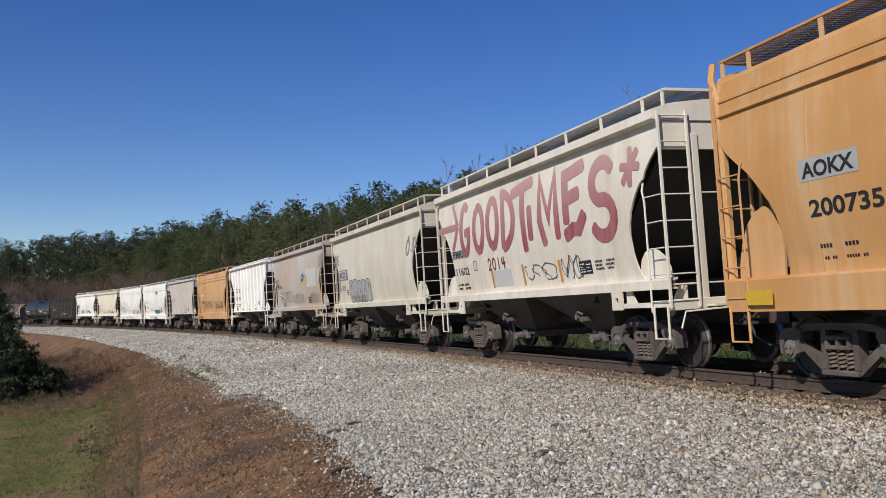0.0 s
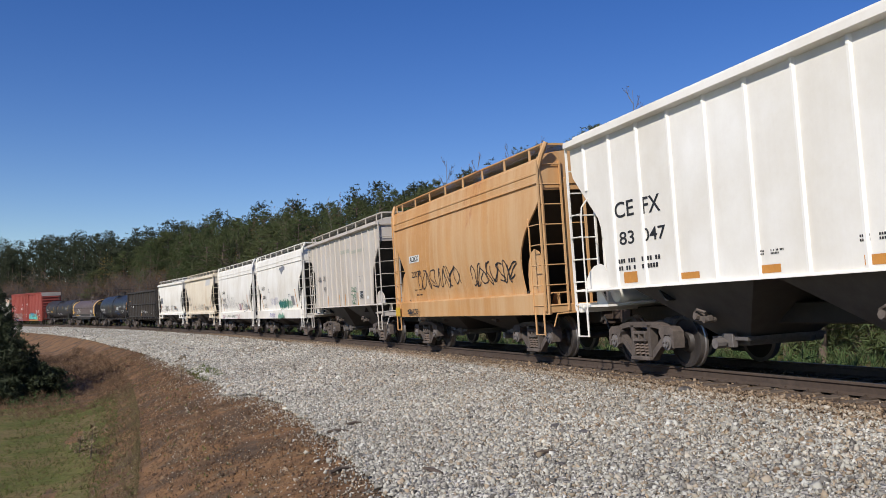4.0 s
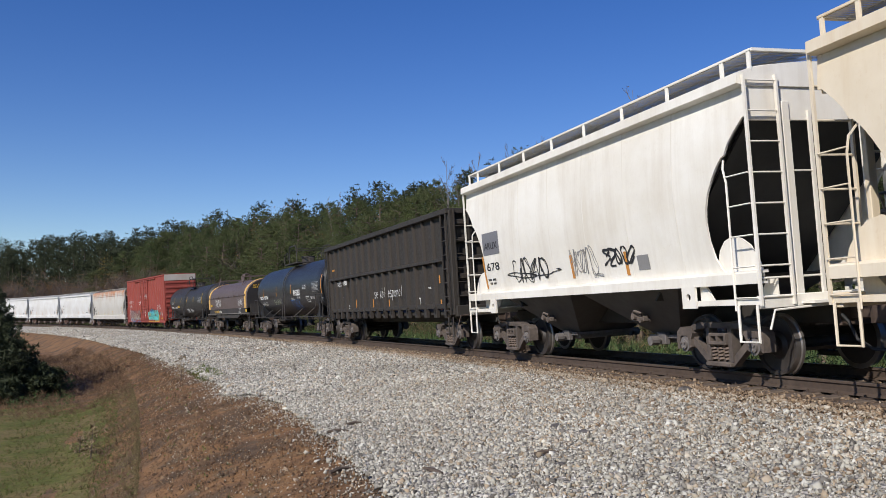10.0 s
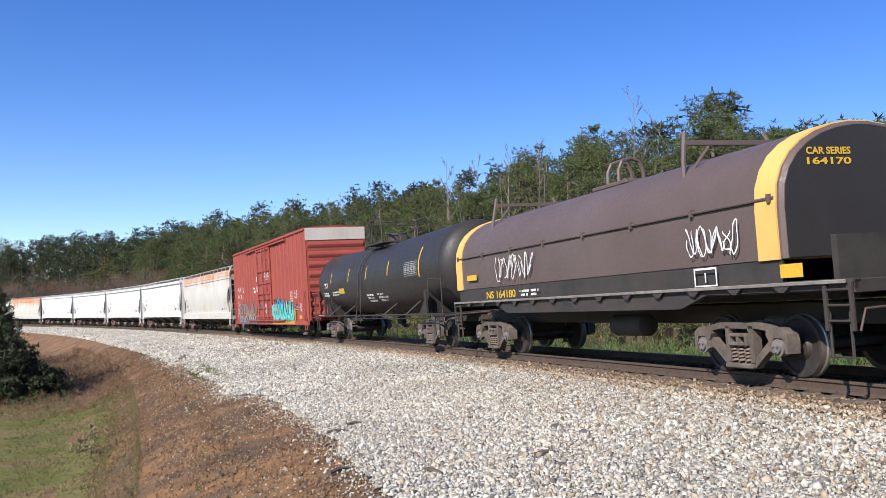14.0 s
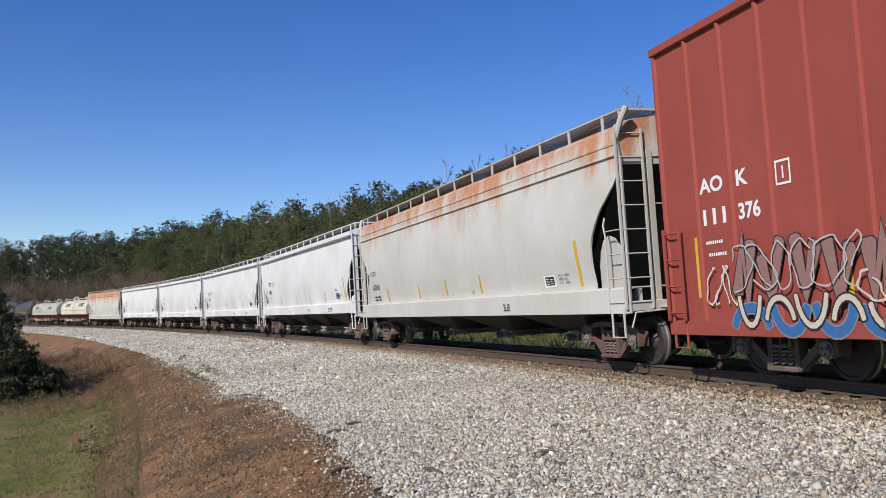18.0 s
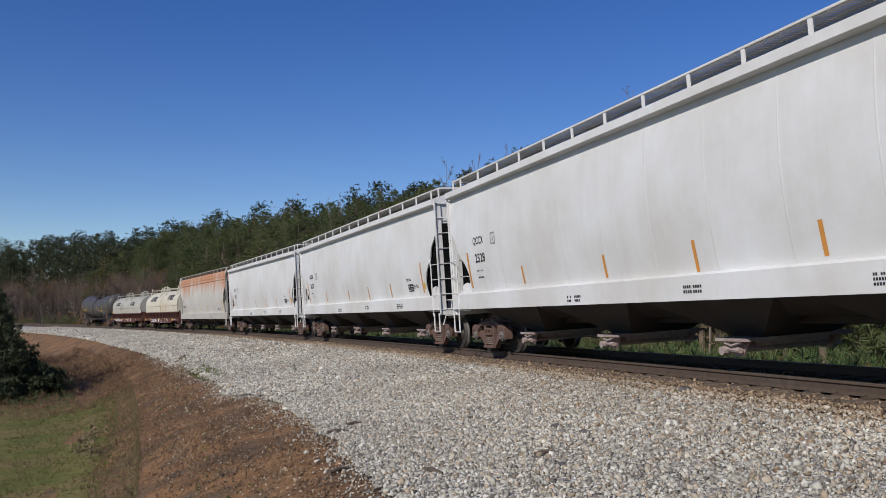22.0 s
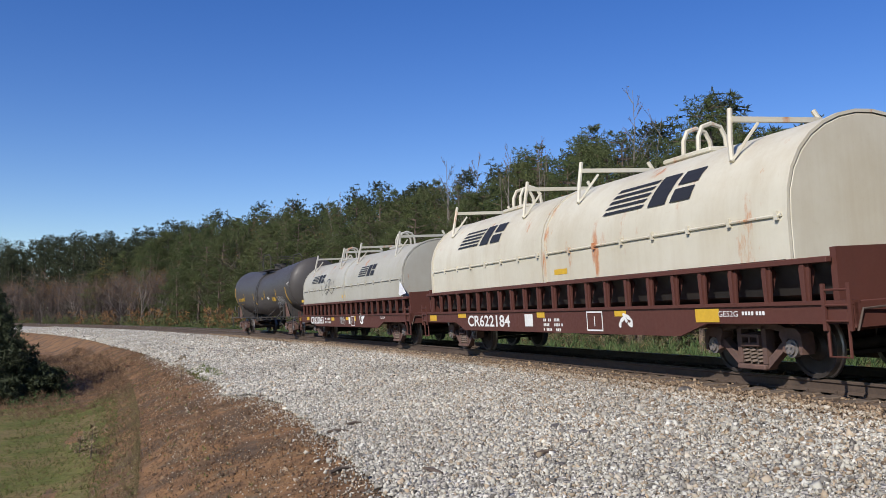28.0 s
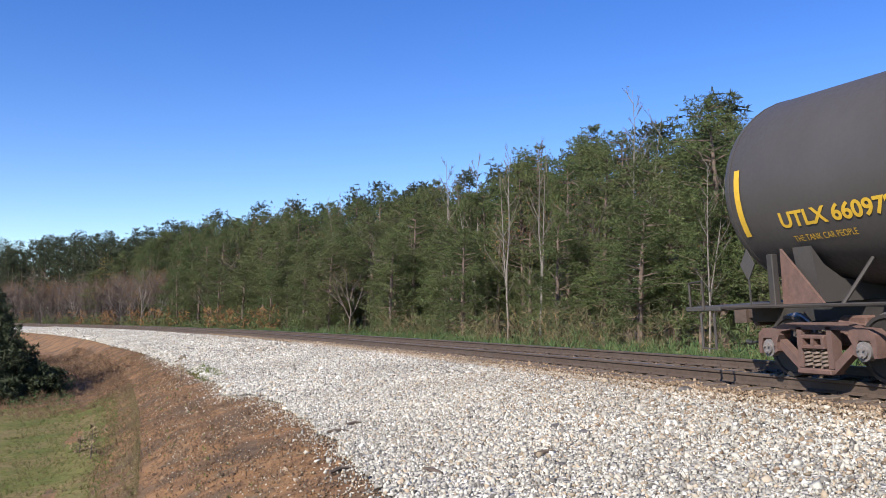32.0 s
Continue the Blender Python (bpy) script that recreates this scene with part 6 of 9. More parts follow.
    for x in (-0.72 * th, -0.42 * th, 0.3 * th, 0.62 * th):
        for s in (-1, 1):
            part("rail_bracket", Geo().tube([(x, s * 1.44, rz), (x + 0.05, s * (r * 0.70 - 0.02), cz(x) - r * 0.72)], 0.026, 6), dark, car)
    # dome platform, railing and ladders at mid-length
    top = cz(0) + r
    px = spec.get("plat", 1.15)
    part("platform", Geo().box(-px, px, -0.95, -0.42, top + 0.0, top + 0.05).box(-px, px, 0.42, 0.95, top + 0.0, top + 0.05).box(-px, -px + 0.35, -0.42, 0.42, top, top + 0.05).box(px - 0.35, px, -0.42, 0.42, top, top + 0.05), dark, car)
    part("manway", Geo().cyl((0, 0, top - 0.1), (0, 0, top + 0.32), 0.33, 18).cyl((0, 0, top + 0.32), (0, 0, top + 0.40), 0.38, 18).box(0.5, 0.8, -0.15, 0.15, top - 0.1, top + 0.3, 0.03).cyl((-0.6, 0, top - 0.1), (-0.6, 0, top + 0.42), 0.09, 10), dark, car)
    g = Geo()
    hz = 0.92
    for s in (-1, 1):
        y = s * 0.93
        g.tube([(-px, y, top), (-px, y, top + hz * 0.55), (-px * 0.95, y, top + hz * 0.62), (-px * 0.5, y, top + hz * 0.70), (-px * 0.42, y, top + hz * 0.62), (-px * 0.42, y, top + 0.3)], 0.024, 6)
        g.tube([(-px * 0.2, y, top), (-px * 0.2, y, top + hz * 0.9), (-px * 0.14, y, top + hz), (px * 0.72, y, top + hz * 1.0), (px * 0.92, y, top + hz * 0.80), (px * 0.95, y, top)], 0.028, 6)
    for x in (-px * 0.2, px * 0.95):
        g.tube([(x, -0.93, top + hz * 0.8), (x, 0.93, top + hz * 0.8)], 0.02, 5)
    part("platform_railing", g, dark, car)
    for s in (-1, 1):
        lad = Geo()
        for x in (-0.20, 0.20):
            pts = [(x * (1 + 0.5 * k), s * (r + 0.06) * math.cos(a), cz(0) + (r + 0.06) * math.sin(a)) for a, k in zip(np.linspace(radians(62), radians(-8), 9), np.linspace(0, 0, 9))]
            pts += [(x * 1.1, s * (r + 0.09), 1.9), (x * 1.3, s * 1.50, 1.0), (x * 1.3, s * 1.5, 0.75)]
            lad.tube([(q[0] + lx, q[1], q[2]) for q in pts], 0.019, 5)
        for k in range(7):
            a = radians(58 - k * 10.6)
            lad.cyl((lx - 0.20, s * (r + 0.07) * math.cos(a), cz(0) + (r + 0.07) * math.sin(a)), (lx + 0.20, s * (r + 0.07) * math.cos(a), cz(0) + (r + 0.07) * math.sin(a)), 0.016, 5)
        for z in (1.75, 1.35, 1.0):
            lad.cyl((lx - 0.25, s * 1.49, z), (lx + 0.25, s * 1.49, z), 0.016, 5)
        part("side_ladder", lad, dark, car)
    part("outlet", Geo().cyl((0, 0, cz(0) - r + 0.1), (0, 0, 0.62), 0.16, 12).cyl((0, 0, 0.62), (0, 0, 0.5), 0.22, 12), dark, car)
    pipe = Geo().tube([(-pivot + 1.0, -0.5, 0.86), (pivot - 1.0, -0.5, 0.86)], 0.018, 5)
    for x in np.linspace(-pivot + 1.4, pivot - 1.4, 8):
        pipe.box(x - 0.03, x + 0.03, -0.53, -0.47, 0.86, 1.12)
    part("brake_pipe", pipe, dark, car)
    running_gear(car, pitch / 2, pivot, spec.get("red", False), stub=1.6 + half - pivot)
    def fit(z, x=0.0):
        return math.sqrt(max(0.05, (r + 0.003) ** 2 - (z - cz(x)) ** 2))
    return car, fit, half


# ---------- coil cars ----------
def hood_section(w, z0, z1, top):
    """Half-round hood section: upright to z1, then an arch."""
    pts = [(-w, z0), (-w, z1)]
    for k in range(1, 15):
        a = math.pi * k / 15
        pts.append((-w * math.cos(a), z1 + (top - z1) * math.sin(a) ** 0.86))
    return pts + [(w, z1), (w, z0)]


def hood_geo(x0, x1, w, z0, z1, top):
    g = Geo()
    sec = hood_section(w, z0, z1, top)
    ins = hood_section(w - 0.05, z0, z1, top - 0.05)
    return g.loft([[(x0, y, z) for y, z in ins], [(x0 + 0.05, y, z) for y, z in sec], [(x1 - 0.05, y, z) for y, z in sec], [(x1, y, z) for y, z in ins]], True, True)


def hood_band_geo(x, w, z0, z1, top, width=0.09, t=0.025):
    g = Geo()
    sec, ins = hood_section(w + t, z0 - 0.01, z1, top + t), hood_section(w - 0.02, z0, z1, top - 0.02)
    return g.loft([[(x - width / 2, y, z) for y, z in ins], [(x - width / 2, y, z) for y, z in sec], [(x + width / 2, y, z) for y, z in sec], [(x + width / 2, y, z) for y, z in ins]], True, False)


def hood_bracket_geo(x, w, top):
    """Pair of sloping lift arms joined by a cross bar over the hood."""
    g = Geo()
    for s in (-1, 1):
        g.tube([(x - 0.16, s * 0.80, top + 0.42), (x + 0.02, s * 0.98, top - 0.08), (x + 0.22, s * 1.13, top - 0.46)], 0.042, 6)
        g.tube([(x + 0.34, s * 0.70, top + 0.10), (x + 0.22, s * 1.13, top - 0.46)], 0.026, 5)
    g.box(x - 0.11, x - 0.03, -0.86, 0.86, top + 0.20, top + 0.28)
    return g


def hood_eye_geo(x, top):
    """Arched lifting loops on the crown."""
    g = Geo()
    for d in (-0.22, 0.22):
        pts = [(x + d, -0.30, top - 0.04), (x + d, -0.28, top + 0.30), (x + d, -0.19, top + 0.48), (x + d, 0, top + 0.54), (x + d, 0.19, top + 0.48), (x + d, 0.28, top + 0.30), (x + d, 0.30, top - 0.04)]
        g.tube(pts, 0.042, 6)
    g.box(x - 0.7, x + 0.7, -0.42, 0.42, top - 0.04, top + 0.05, 0.02)
    return g


def coil_car(spec):
    pitch = spec["pitch"]
    half = (pitch - 1.25) / 2
    frame_m, hood_m = spec["frame"], spec["paint"]
    car = empty("coil_car", spec["label"], "freight car", "cars of the freight train")
    pivot = spec["pivot"]
    lo, hi = spec["sill"]
    st = spec["hood"][1] - 0.03
    for s in (-1, 1):
        y0, y1 = (-1.53, -1.47) if s < 0 else (1.47, 1.53)
        poly = [(-half, lo + 0.2), (-half, hi), (half, hi), (half, lo + 0.2), (half - 2.9, lo + 0.2), (half - 3.6, lo), (-half + 3.6, lo), (-half + 2.9, lo + 0.2)]
        part("side_sill", Geo().prism(poly, y0, y1).box(-half, half, min(s * 1.42, s * 1.56), max(s * 1.42, s * 1.56), hi - 0.02, hi + 0.03), frame_m, car)
    part("deck", Geo().box(-half + 0.1, half - 0.1, -1.47, 1.47, hi - 0.12, hi - 0.02).box(-half + 1.0, half - 1.0, -0.5, 0.5, lo + 0.05, hi - 0.1, 0.02), frame_m, car)
    if spec.get("stakes"):
        n = spec["stakes"]
        for i in range(n):
            x = -half + 0.85 + (2 * half - 1.7) * i / (n - 1)
            for s in (-1, 1):
                me = shared(("stake", 1), lambda: Geo().prism([(-1.50, hi), (-1.44, hi), (-1.30, st - 0.1), (-1.30, st), (-1.50, st)], -0.035, 0.035, "x").prism([(-0.07, hi), (0.07, hi), (0.10, st), (-0.10, st)], -1.47, -1.44), frame_m)
                part("stake", me, frame_m, car, at=pose(x, 0, 0, 0, 0, 0 if s < 0 else 180))
        # near-black trough: the shade below the hood is put into its colour
        part("trough", Geo().prism([(-1.40, st), (-1.28, st), (-0.5, hi), (0.5, hi), (1.28, st), (1.40, st), (1.15, hi + 0.1), (0.6, hi - 0.06), (-0.6, hi - 0.06), (-1.15, hi + 0.1)], -half + 0.5, half - 0.5, "x"), MAT["under"], car, "steel trough coloured dark for its shade")
        for s in (-1, 1):
            part("top_chord", Geo().box(-half + 0.4, half - 0.4, s * 1.47 - 0.05, s * 1.47 + 0.05, st - 0.06, st + 0.02, 0.01), frame_m, car)
    for e in (-1, 1):
        part("end_bulkhead", Geo().box(min(e * (half - 0.45), e * (half - 0.35)), max(e * (half - 0.45), e * (half - 0.35)), -1.4, 1.4, hi, spec.get("bulk", 1.75)).box(min(e * half, e * (half - 0.12)), max(e * half, e * (half - 0.12)), -1.53, 1.53, lo + 0.15, hi + 0.02, 0.01), frame_m, car)
        for s in (-1, 1):
            part("corner_ladder", ladder_geo(e * (half - 0.25) - 0.2, s * 1.56, 0.72, 1.30, 0.42, "x", 3), frame_m, car)
            part("stirrup_step", stirrup_geo(e * (half - 0.28) - 0.17, s * 1.52, 0.34, 0.40), frame_m, car)
    part("brake_wheel", brake_wheel_geo(half + 0.1, 0.5, 1.85, 1), frame_m, car)
    w, z0, z1, top = spec["hood"]
    for x0, x1 in spec["hoods"]:
        hood = part("hood", hood_geo(x0, x1, w, z0, z1, top), hood_m, car, spec.get("hood_label", ""), angle=30)
        for x in spec.get("bands", [x0 + 0.04, x1 - 0.04]):
            if x0 - 0.01 <= x <= x1 + 0.01:
                part("hood_band", hood_band_geo(x, w, z0, z1, top, spec.get("band_width", 0.09)), spec.get("band_paint", hood_m), hood)
        seam = spec.get("seam", z1 + 0.1)
        g = Geo()
        for s in (-1, 1):
            g.tube([(x0 + 0.12, s * (w + 0.015), seam), (x1 - 0.12, s * (w + 0.015), seam)], 0.022, 6)
            for k in range(8):
                x = x0 + 0.2 + (x1 - x0 - 0.4) * k / 7
                g.box(x - 0.03, x + 0.03, s * (w + 0.02) - 0.03, s * (w + 0.02) + 0.03, seam - 0.06, seam + 0.06)
        part("hood_clamp_bar", g, spec.get("clamp", hood_m), hood)
        if spec.get("arms", True):
            L = x1 - x0
            for x in (x0 + L * 0.13, x1 - L * 0.22):
                part("lift_arm", hood_bracket_geo(x, w, top), hood_m, hood)
            part("lift_loop", hood_eye_geo((x0 + x1) / 2 + 0.15, top), hood_m, hood)
    part("brake_reservoir", Geo().lathe([(0.4, 0.02), (0.45, 0.2), (1.5, 0.2), (1.55, 0.02)], 14, "x", (0, -0.9, 0.72)), MAT["under"], car)
    if spec.get("panel"):
        for s in (-1, 1):
            part("trough_side", Geo().box(spec["hoods"][0][0] + 0.1, spec["hoods"][0][1] - 0.1, min(s * 1.40, s * 1.455), max(s * 1.40, s * 1.455), hi, z0 + 0.02), frame_m, car)
            part("deck_lip", Geo().box(-half + 0.1, half - 0.1, min(s * 1.44, s * 1.60), max(s * 1.44, s * 1.60), hi - 0.03, hi + 0.02, 0.008), MAT["weathered"], car)
            for k in range(13):
                x = -half + 1.2 + (2 * half - 2.4) * k / 12
                part("gusset", shared(("gusset", "coil"), lambda: Geo().prism([(-0.16, hi - 0.03), (0.16, hi - 0.03), (0.05, hi - 0.11), (-0.05, hi - 0.11)], -1.585, -1.535), frame_m), frame_m, car, at=pose(x, 0, 0, 0, 0, 0 if s < 0 else 180))
        sec = hood_section(w - 0.06, z0 + 0.01, z1, top - 0.06)
        part("hood_end", Geo().loft([[(spec["hoods"][0][1] - 0.01, y, z) for y, z in sec], [(spec["hoods"][0][1] + 0.008, y, z) for y, z in sec]], True, True), P_BLACK2, car, "black end of the hood", angle=0)
        for k, (txt, za) in enumerate((("CAR SERIES", 3.04), ("164170", 2.90))):
            g = text_geo(txt, -1.0, -0.25, za, za + 0.10, 0.0, 0.03)
            g.v = [(spec["hoods"][0][1] + 0.016, p[0], p[1]) for p in g.v]
            part("lettering", g, MAT["yellow"], car, angle=0)
    running_gear(car, pitch / 2, pivot, spec.get("red", False), None, spec.get("shift", 0.0))
    return car, (lambda z, x=0.0: 1.53), half


# ---------- boxcar ----------
def box_car(spec):
    pitch, body = spec["pitch"], spec["paint"]
    half = (pitch - 1.3) / 2
    car = empty("boxcar", spec["label"], "freight car", "cars of the freight train")
    w, z0, z1 = 1.50, 0.80, 5.18
    for s in (-1, 1):
        y0, y1 = (-w, -w + 0.06) if s < 0 else (w - 0.06, w)
        part("side_wall", Geo().box(-half, half, y0, y1, z0, z1, 0.01), body, car)
        part("side_sill", Geo().box(-half, half, min(s * 1.46, s * 1.56), max(s * 1.46, s * 1.56), 0.62, 0.84, 0.01), body, car)
        part("eave", Geo().box(-half - 0.02, half + 0.02, min(s * 1.44, s * 1.57), max(s * 1.44, s * 1.57), 5.14, 5.28, 0.02), body, car)
        spots = [e * x for e in (-1, 1) for x in (2.15, 2.49, *(3.34 + 0.86 * i for i in range(7)), half - 0.05)]
        for x in spots:
            me = shared(("side_post", 1), lambda: Geo().prism([(-0.045, 0), (-0.022, -0.045), (0.022, -0.045), (0.045, 0)], 0.82, 5.16, "z"), body)
            part("side_post", me, body, car, at=pose(x, -w, 0) if s < 0 else pose(x, w, 0, 0, 0, 180))
        x0, x1 = -1.66, 1.80
        dd = part("door", shared(("door", 1), lambda: Geo().box(x0, x1, -w - 0.10, -w - 0.02, 0.92, 4.98, 0.015), body), body, car, at=pose(0, 0, 0, 0, 0, 0 if s < 0 else 180))
        for zz in (1.07, 1.55, 2.05, 2.38, 2.97, 3.67, 4.86):
            part("door_rib", shared(("door_rib", 1), lambda: Geo().prism([(-0.05, 0), (-0.035, -0.06), (0.035, -0.06), (0.05, 0)], x0 + 0.06, x1 - 0.06, "z"), body), body, dd, at=Matrix.Translation((0, -w - 0.10, zz)) @ Matrix(((0, 0, 1, 0), (0, 1, 0, 0), (1, 0, 0, 0), (0, 0, 0, 1))))
        for xx in (x0 + 0.5, 0.24, x1 - 0.62):
            rod = shared(("lock_rod", 1), lambda: Geo().cyl((0, -w - 0.16, 0.85), (0, -w - 0.19, 5.0), 0.032, 6).box(-0.06, 0.06, -w - 0.18, -w - 0.10, 1.35, 1.45).box(-0.06, 0.06, -w - 0.18, -w - 0.10, 2.6, 2.7).box(-0.06, 0.06, -w - 0.18, -w - 0.10, 4.2, 4.3)
                         .tube([(0, -w - 0.18, 2.1), (0.5, -w - 0.2, 2.05)], 0.02, 5), body)
            part("lock_rod", rod, body, dd, at=pose(xx, 0, 0))
        part("door_track", Geo().box(-4.9, 4.9, min(s * 1.5, s * 1.66), max(s * 1.5, s * 1.66), 0.82, 0.91).box(-4.9, 5.6, min(s * 1.5, s * 1.64), max(s * 1.5, s * 1.64), 4.99, 5.07), body, car)
    roofm = spec.get("roof", body)
    sec = [(1.55, 5.26), (0.8, 5.32), (0, 5.35), (-0.8, 5.32), (-1.55, 5.26), (-1.5, 5.18), (1.5, 5.18)]
    part("roof", Geo().prism(sec, -half, half, "x"), roofm, car)
    for i in range(15):
        x = -half + 0.5 + (2 * half - 1) * i / 14
        part("roof_seam", shared(("roof_seam", 1), lambda: Geo().prism([(1.5, 5.27), (0, 5.37), (-1.5, 5.27), (-1.5, 5.25), (1.5, 5.25)], -0.03, 0.03, "x"), roofm), roofm, car, at=pose(x, 0, 0))
    endm = spec.get("end", body)
    for e in (-1, 1):
        g = Geo().box(-0.05, 0.0, -1.48, 1.48, z0, 4.66)
        for k in range(8):
            z = 1.15 + k * 0.47
            g.prism([(0.0, z - 0.16), (0.07, z - 0.03), (0.07, z + 0.03), (0.0, z + 0.16)], -1.38, 1.38)
        wall = part("end_wall", shared(("end_wall", 1), lambda: g, endm), endm, car, at=pose(e * half, 0, 0, 0, 0, 0 if e > 0 else 180))
        part("end_cap", shared(("end_cap", 1), lambda: Geo().box(-0.06, 0.03, -1.50, 1.50, 4.66, 5.25, 0.01), spec["cap"]), spec["cap"], car, "pale grey upper end panel", at=pose(e * half, 0, 0, 0, 0, 0 if e > 0 else 180))
        turn = pose(0, 0, 0, 0, 0, 0 if e > 0 else 180)
        for s in (-1, 1):
            part("side_ladder", ladder_geo(half - 0.52, s * 1.60, 0.85, 2.3, 0.44, "x", 4), body, car, at=turn)
            part("end_ladder", ladder_geo(half + 0.10, s * 1.42 if s < 0 else 0.98, 0.85, 2.3, 0.44, "y", 4), body, car, at=turn)
            part("stirrup_step", stirrup_geo(half - 0.48, s * 1.55), body, car, at=turn)
        part("end_walkway", Geo().box(half + 0.05, half + 0.3, -1.0, 1.0, 1.02, 1.06), MAT["grating"], car, at=turn)
    part("brake_wheel", brake_wheel_geo(half + 0.35, 0.75, 2.2, 1), body, car)
    part("floor", Geo().box(-half, half, -1.46, 1.46, 0.95, 1.06).box(-4, 4, -0.9, 0.9, 0.7, 0.95), MAT["under"], car)
    for x0, x1, z0, z1 in ((-0.3, 0.75, 0.42, 0.62), (1.0, 2.0, 0.36, 0.56), (3.1, 4.3, 0.46, 0.62)):
        part("brake_gear", Geo().lathe([(x0, 0.03), (x0 + 0.05, (z1 - z0) * 0.6), (x1 - 0.05, (z1 - z0) * 0.6), (x1, 0.03)], 12, "x", (0, -0.9, (z0 + z1) / 2 + 0.08)), MAT["under"], car)
    for s in (-1, 1):
        part("brake_rod", Geo().tube([(-5.6, s * 1.1, 0.62), (-2.0, s * 1.15, 0.5), (2.0, s * 1.1, 0.42), (5.6, s * 1.0, 0.55)], 0.02, 5), MAT["under"], car)
    running_gear(car, pitch / 2, 7.3, spec.get("red", False))
    return car, (lambda z, x=0.0: w), half


# ---------- high-sided gondola ----------
def gondola(spec):
    pitch, body = spec["pitch"], spec["paint"]
    half = (pitch - 1.25) / 2
    car = empty("high_side_gondola", spec["label"], "freight car", "cars of the freight train")
    w, z0, z1 = 1.46, 1.0, 3.88
    for s in (-1, 1):
        part("side_wall", Geo().box(-half + 0.2, half - 0.2, min(s * w, s * (w - 0.05)), max(s * w, s * (w - 0.05)), z0 + 0.25, z1), body, car)
        part("top_chord", Geo().box(-half + 0.16, half - 0.16, min(s * 1.43, s * 1.62), max(s * 1.43, s * 1.62), z1 - 0.09, z1 + 0.06, 0.012), body, car)
        part("mid_rail", Geo().box(-half + 0.7, half - 0.7, min(s * 1.45, s * 1.60), max(s * 1.45, s * 1.60), 2.50, 2.60, 0.012), body, car)
        part("side_sill", Geo().box(-half + 0.1, half - 0.1, min(s * 1.44, s * 1.54), max(s * 1.44, s * 1.54), 1.18, 1.32, 0.01), body, car)
        n = 17
        for i in range(n):
            x = -half + 0.75 + (2 * half - 1.5) * i / (n - 1)
            lo = shared(("lower_rib", 1), lambda: Geo().prism([(-0.09, 0), (-0.06, -0.10), (0.06, -0.10), (0.09, 0)], 1.05, 2.52, "z").box(-0.11, 0.11, -0.10, 0.0, 0.93, 1.25), body)
            up = shared(("upper_rib", 1), lambda: Geo().prism([(-0.06, 0), (-0.035, -0.08), (0.035, -0.08), (0.06, 0)], 2.58, 3.82, "z"), body)
            at = pose(x, -w, 0) if s < 0 else pose(x, w, 0, 0, 0, 180)
            part("lower_rib", lo, body, car, at=at)
            part("upper_rib", up, body, car, at=at)
    part("floor", Geo().box(-half + 0.2, half - 0.2, -1.42, 1.42, 1.0, 1.12), MAT["under"], car)
    for e in (-1, 1):
        turn = pose(0, 0, 0, 0, 0, 0 if e > 0 else 180)
        part("end_wall", Geo().box(half - 0.27, half - 0.22, -1.43, 1.43, 1.1, z1).box(half - 0.22, half - 0.10, -1.5, 1.5, z1 - 0.12, z1 + 0.05, 0.01), body, car, at=turn)
        for k in range(5):
            part("end_beam", shared(("end_beam", 1), lambda: Geo().box(half - 0.24, half - 0.10, -1.46, 1.46, -0.07, 0.07, 0.015), body), body, car, at=turn @ pose(0, 0, 1.55 + 0.5 * k))
        for s in (-1, 1):
            part("corner_post", Geo().box(half - 0.30, half - 0.10, s * 1.48 - 0.06, s * 1.48 + 0.06, 1.0, z1, 0.012), body, car, at=turn)
            part("side_ladder", ladder_geo(half - 0.64, s * 1.60, 1.0, 3.9, 0.4, "x", 8), body, car, at=turn)
            part("end_ladder", ladder_geo(half - 0.06, s * 1.42 if s < 0 else 1.0, 1.0, 3.9, 0.42, "y", 8), body, car, at=turn)
            part("stirrup_step", stirrup_geo(half - 0.55, s * 1.55), body, car, at=turn)
        part("end_sill", Geo().box(half - 0.25, half, -1.5, 1.5, 0.95, 1.25, 0.012), body, car, at=turn)
    part("brake_wheel", brake_wheel_geo(half + 0.1, 0.45, 2.4, 1), body, car)
    running_gear(car, pitch / 2, 5.95, spec.get("red", False))
    return car, (lambda z, x=0.0: w + 0.0), half


# ---------- the train, front to rear ----------
ENDS = [199.6, 186.65, 173.92, 161.1, 148.3, 135.83, 123.33, 110.74, 98.1, 85.27, 72.34, 59.75, 43.4, 26.3, 10.9, -6.9, -27.1, -46.68, -66.5, -86.04, -105.8, -125.55, -145.05, -163.25, -181.2, -200.1]
# front and back of the hopper bodies along the train
BODY = {1: (198.7, 187.42), 2: (185.89, 174.67), 3: (173.18, 161.89), 4: (160.32, 149.2), 5: (147.43, 136.55), 6: (135.1, 124.2), 7: (122.46, 111.53), 8: (109.95, 98.71), 9: (97.48, 86.19), 10: (84.35, 73.02), 11: (71.66, 60.41), 17: (-27.77, -46.08), 18: (-47.27, -65.87), 19: (-67.11, -85.45), 20: (-86.63, -105.22), 21: (-106.42, -124.88), 22: (-126.21, -144.35)}
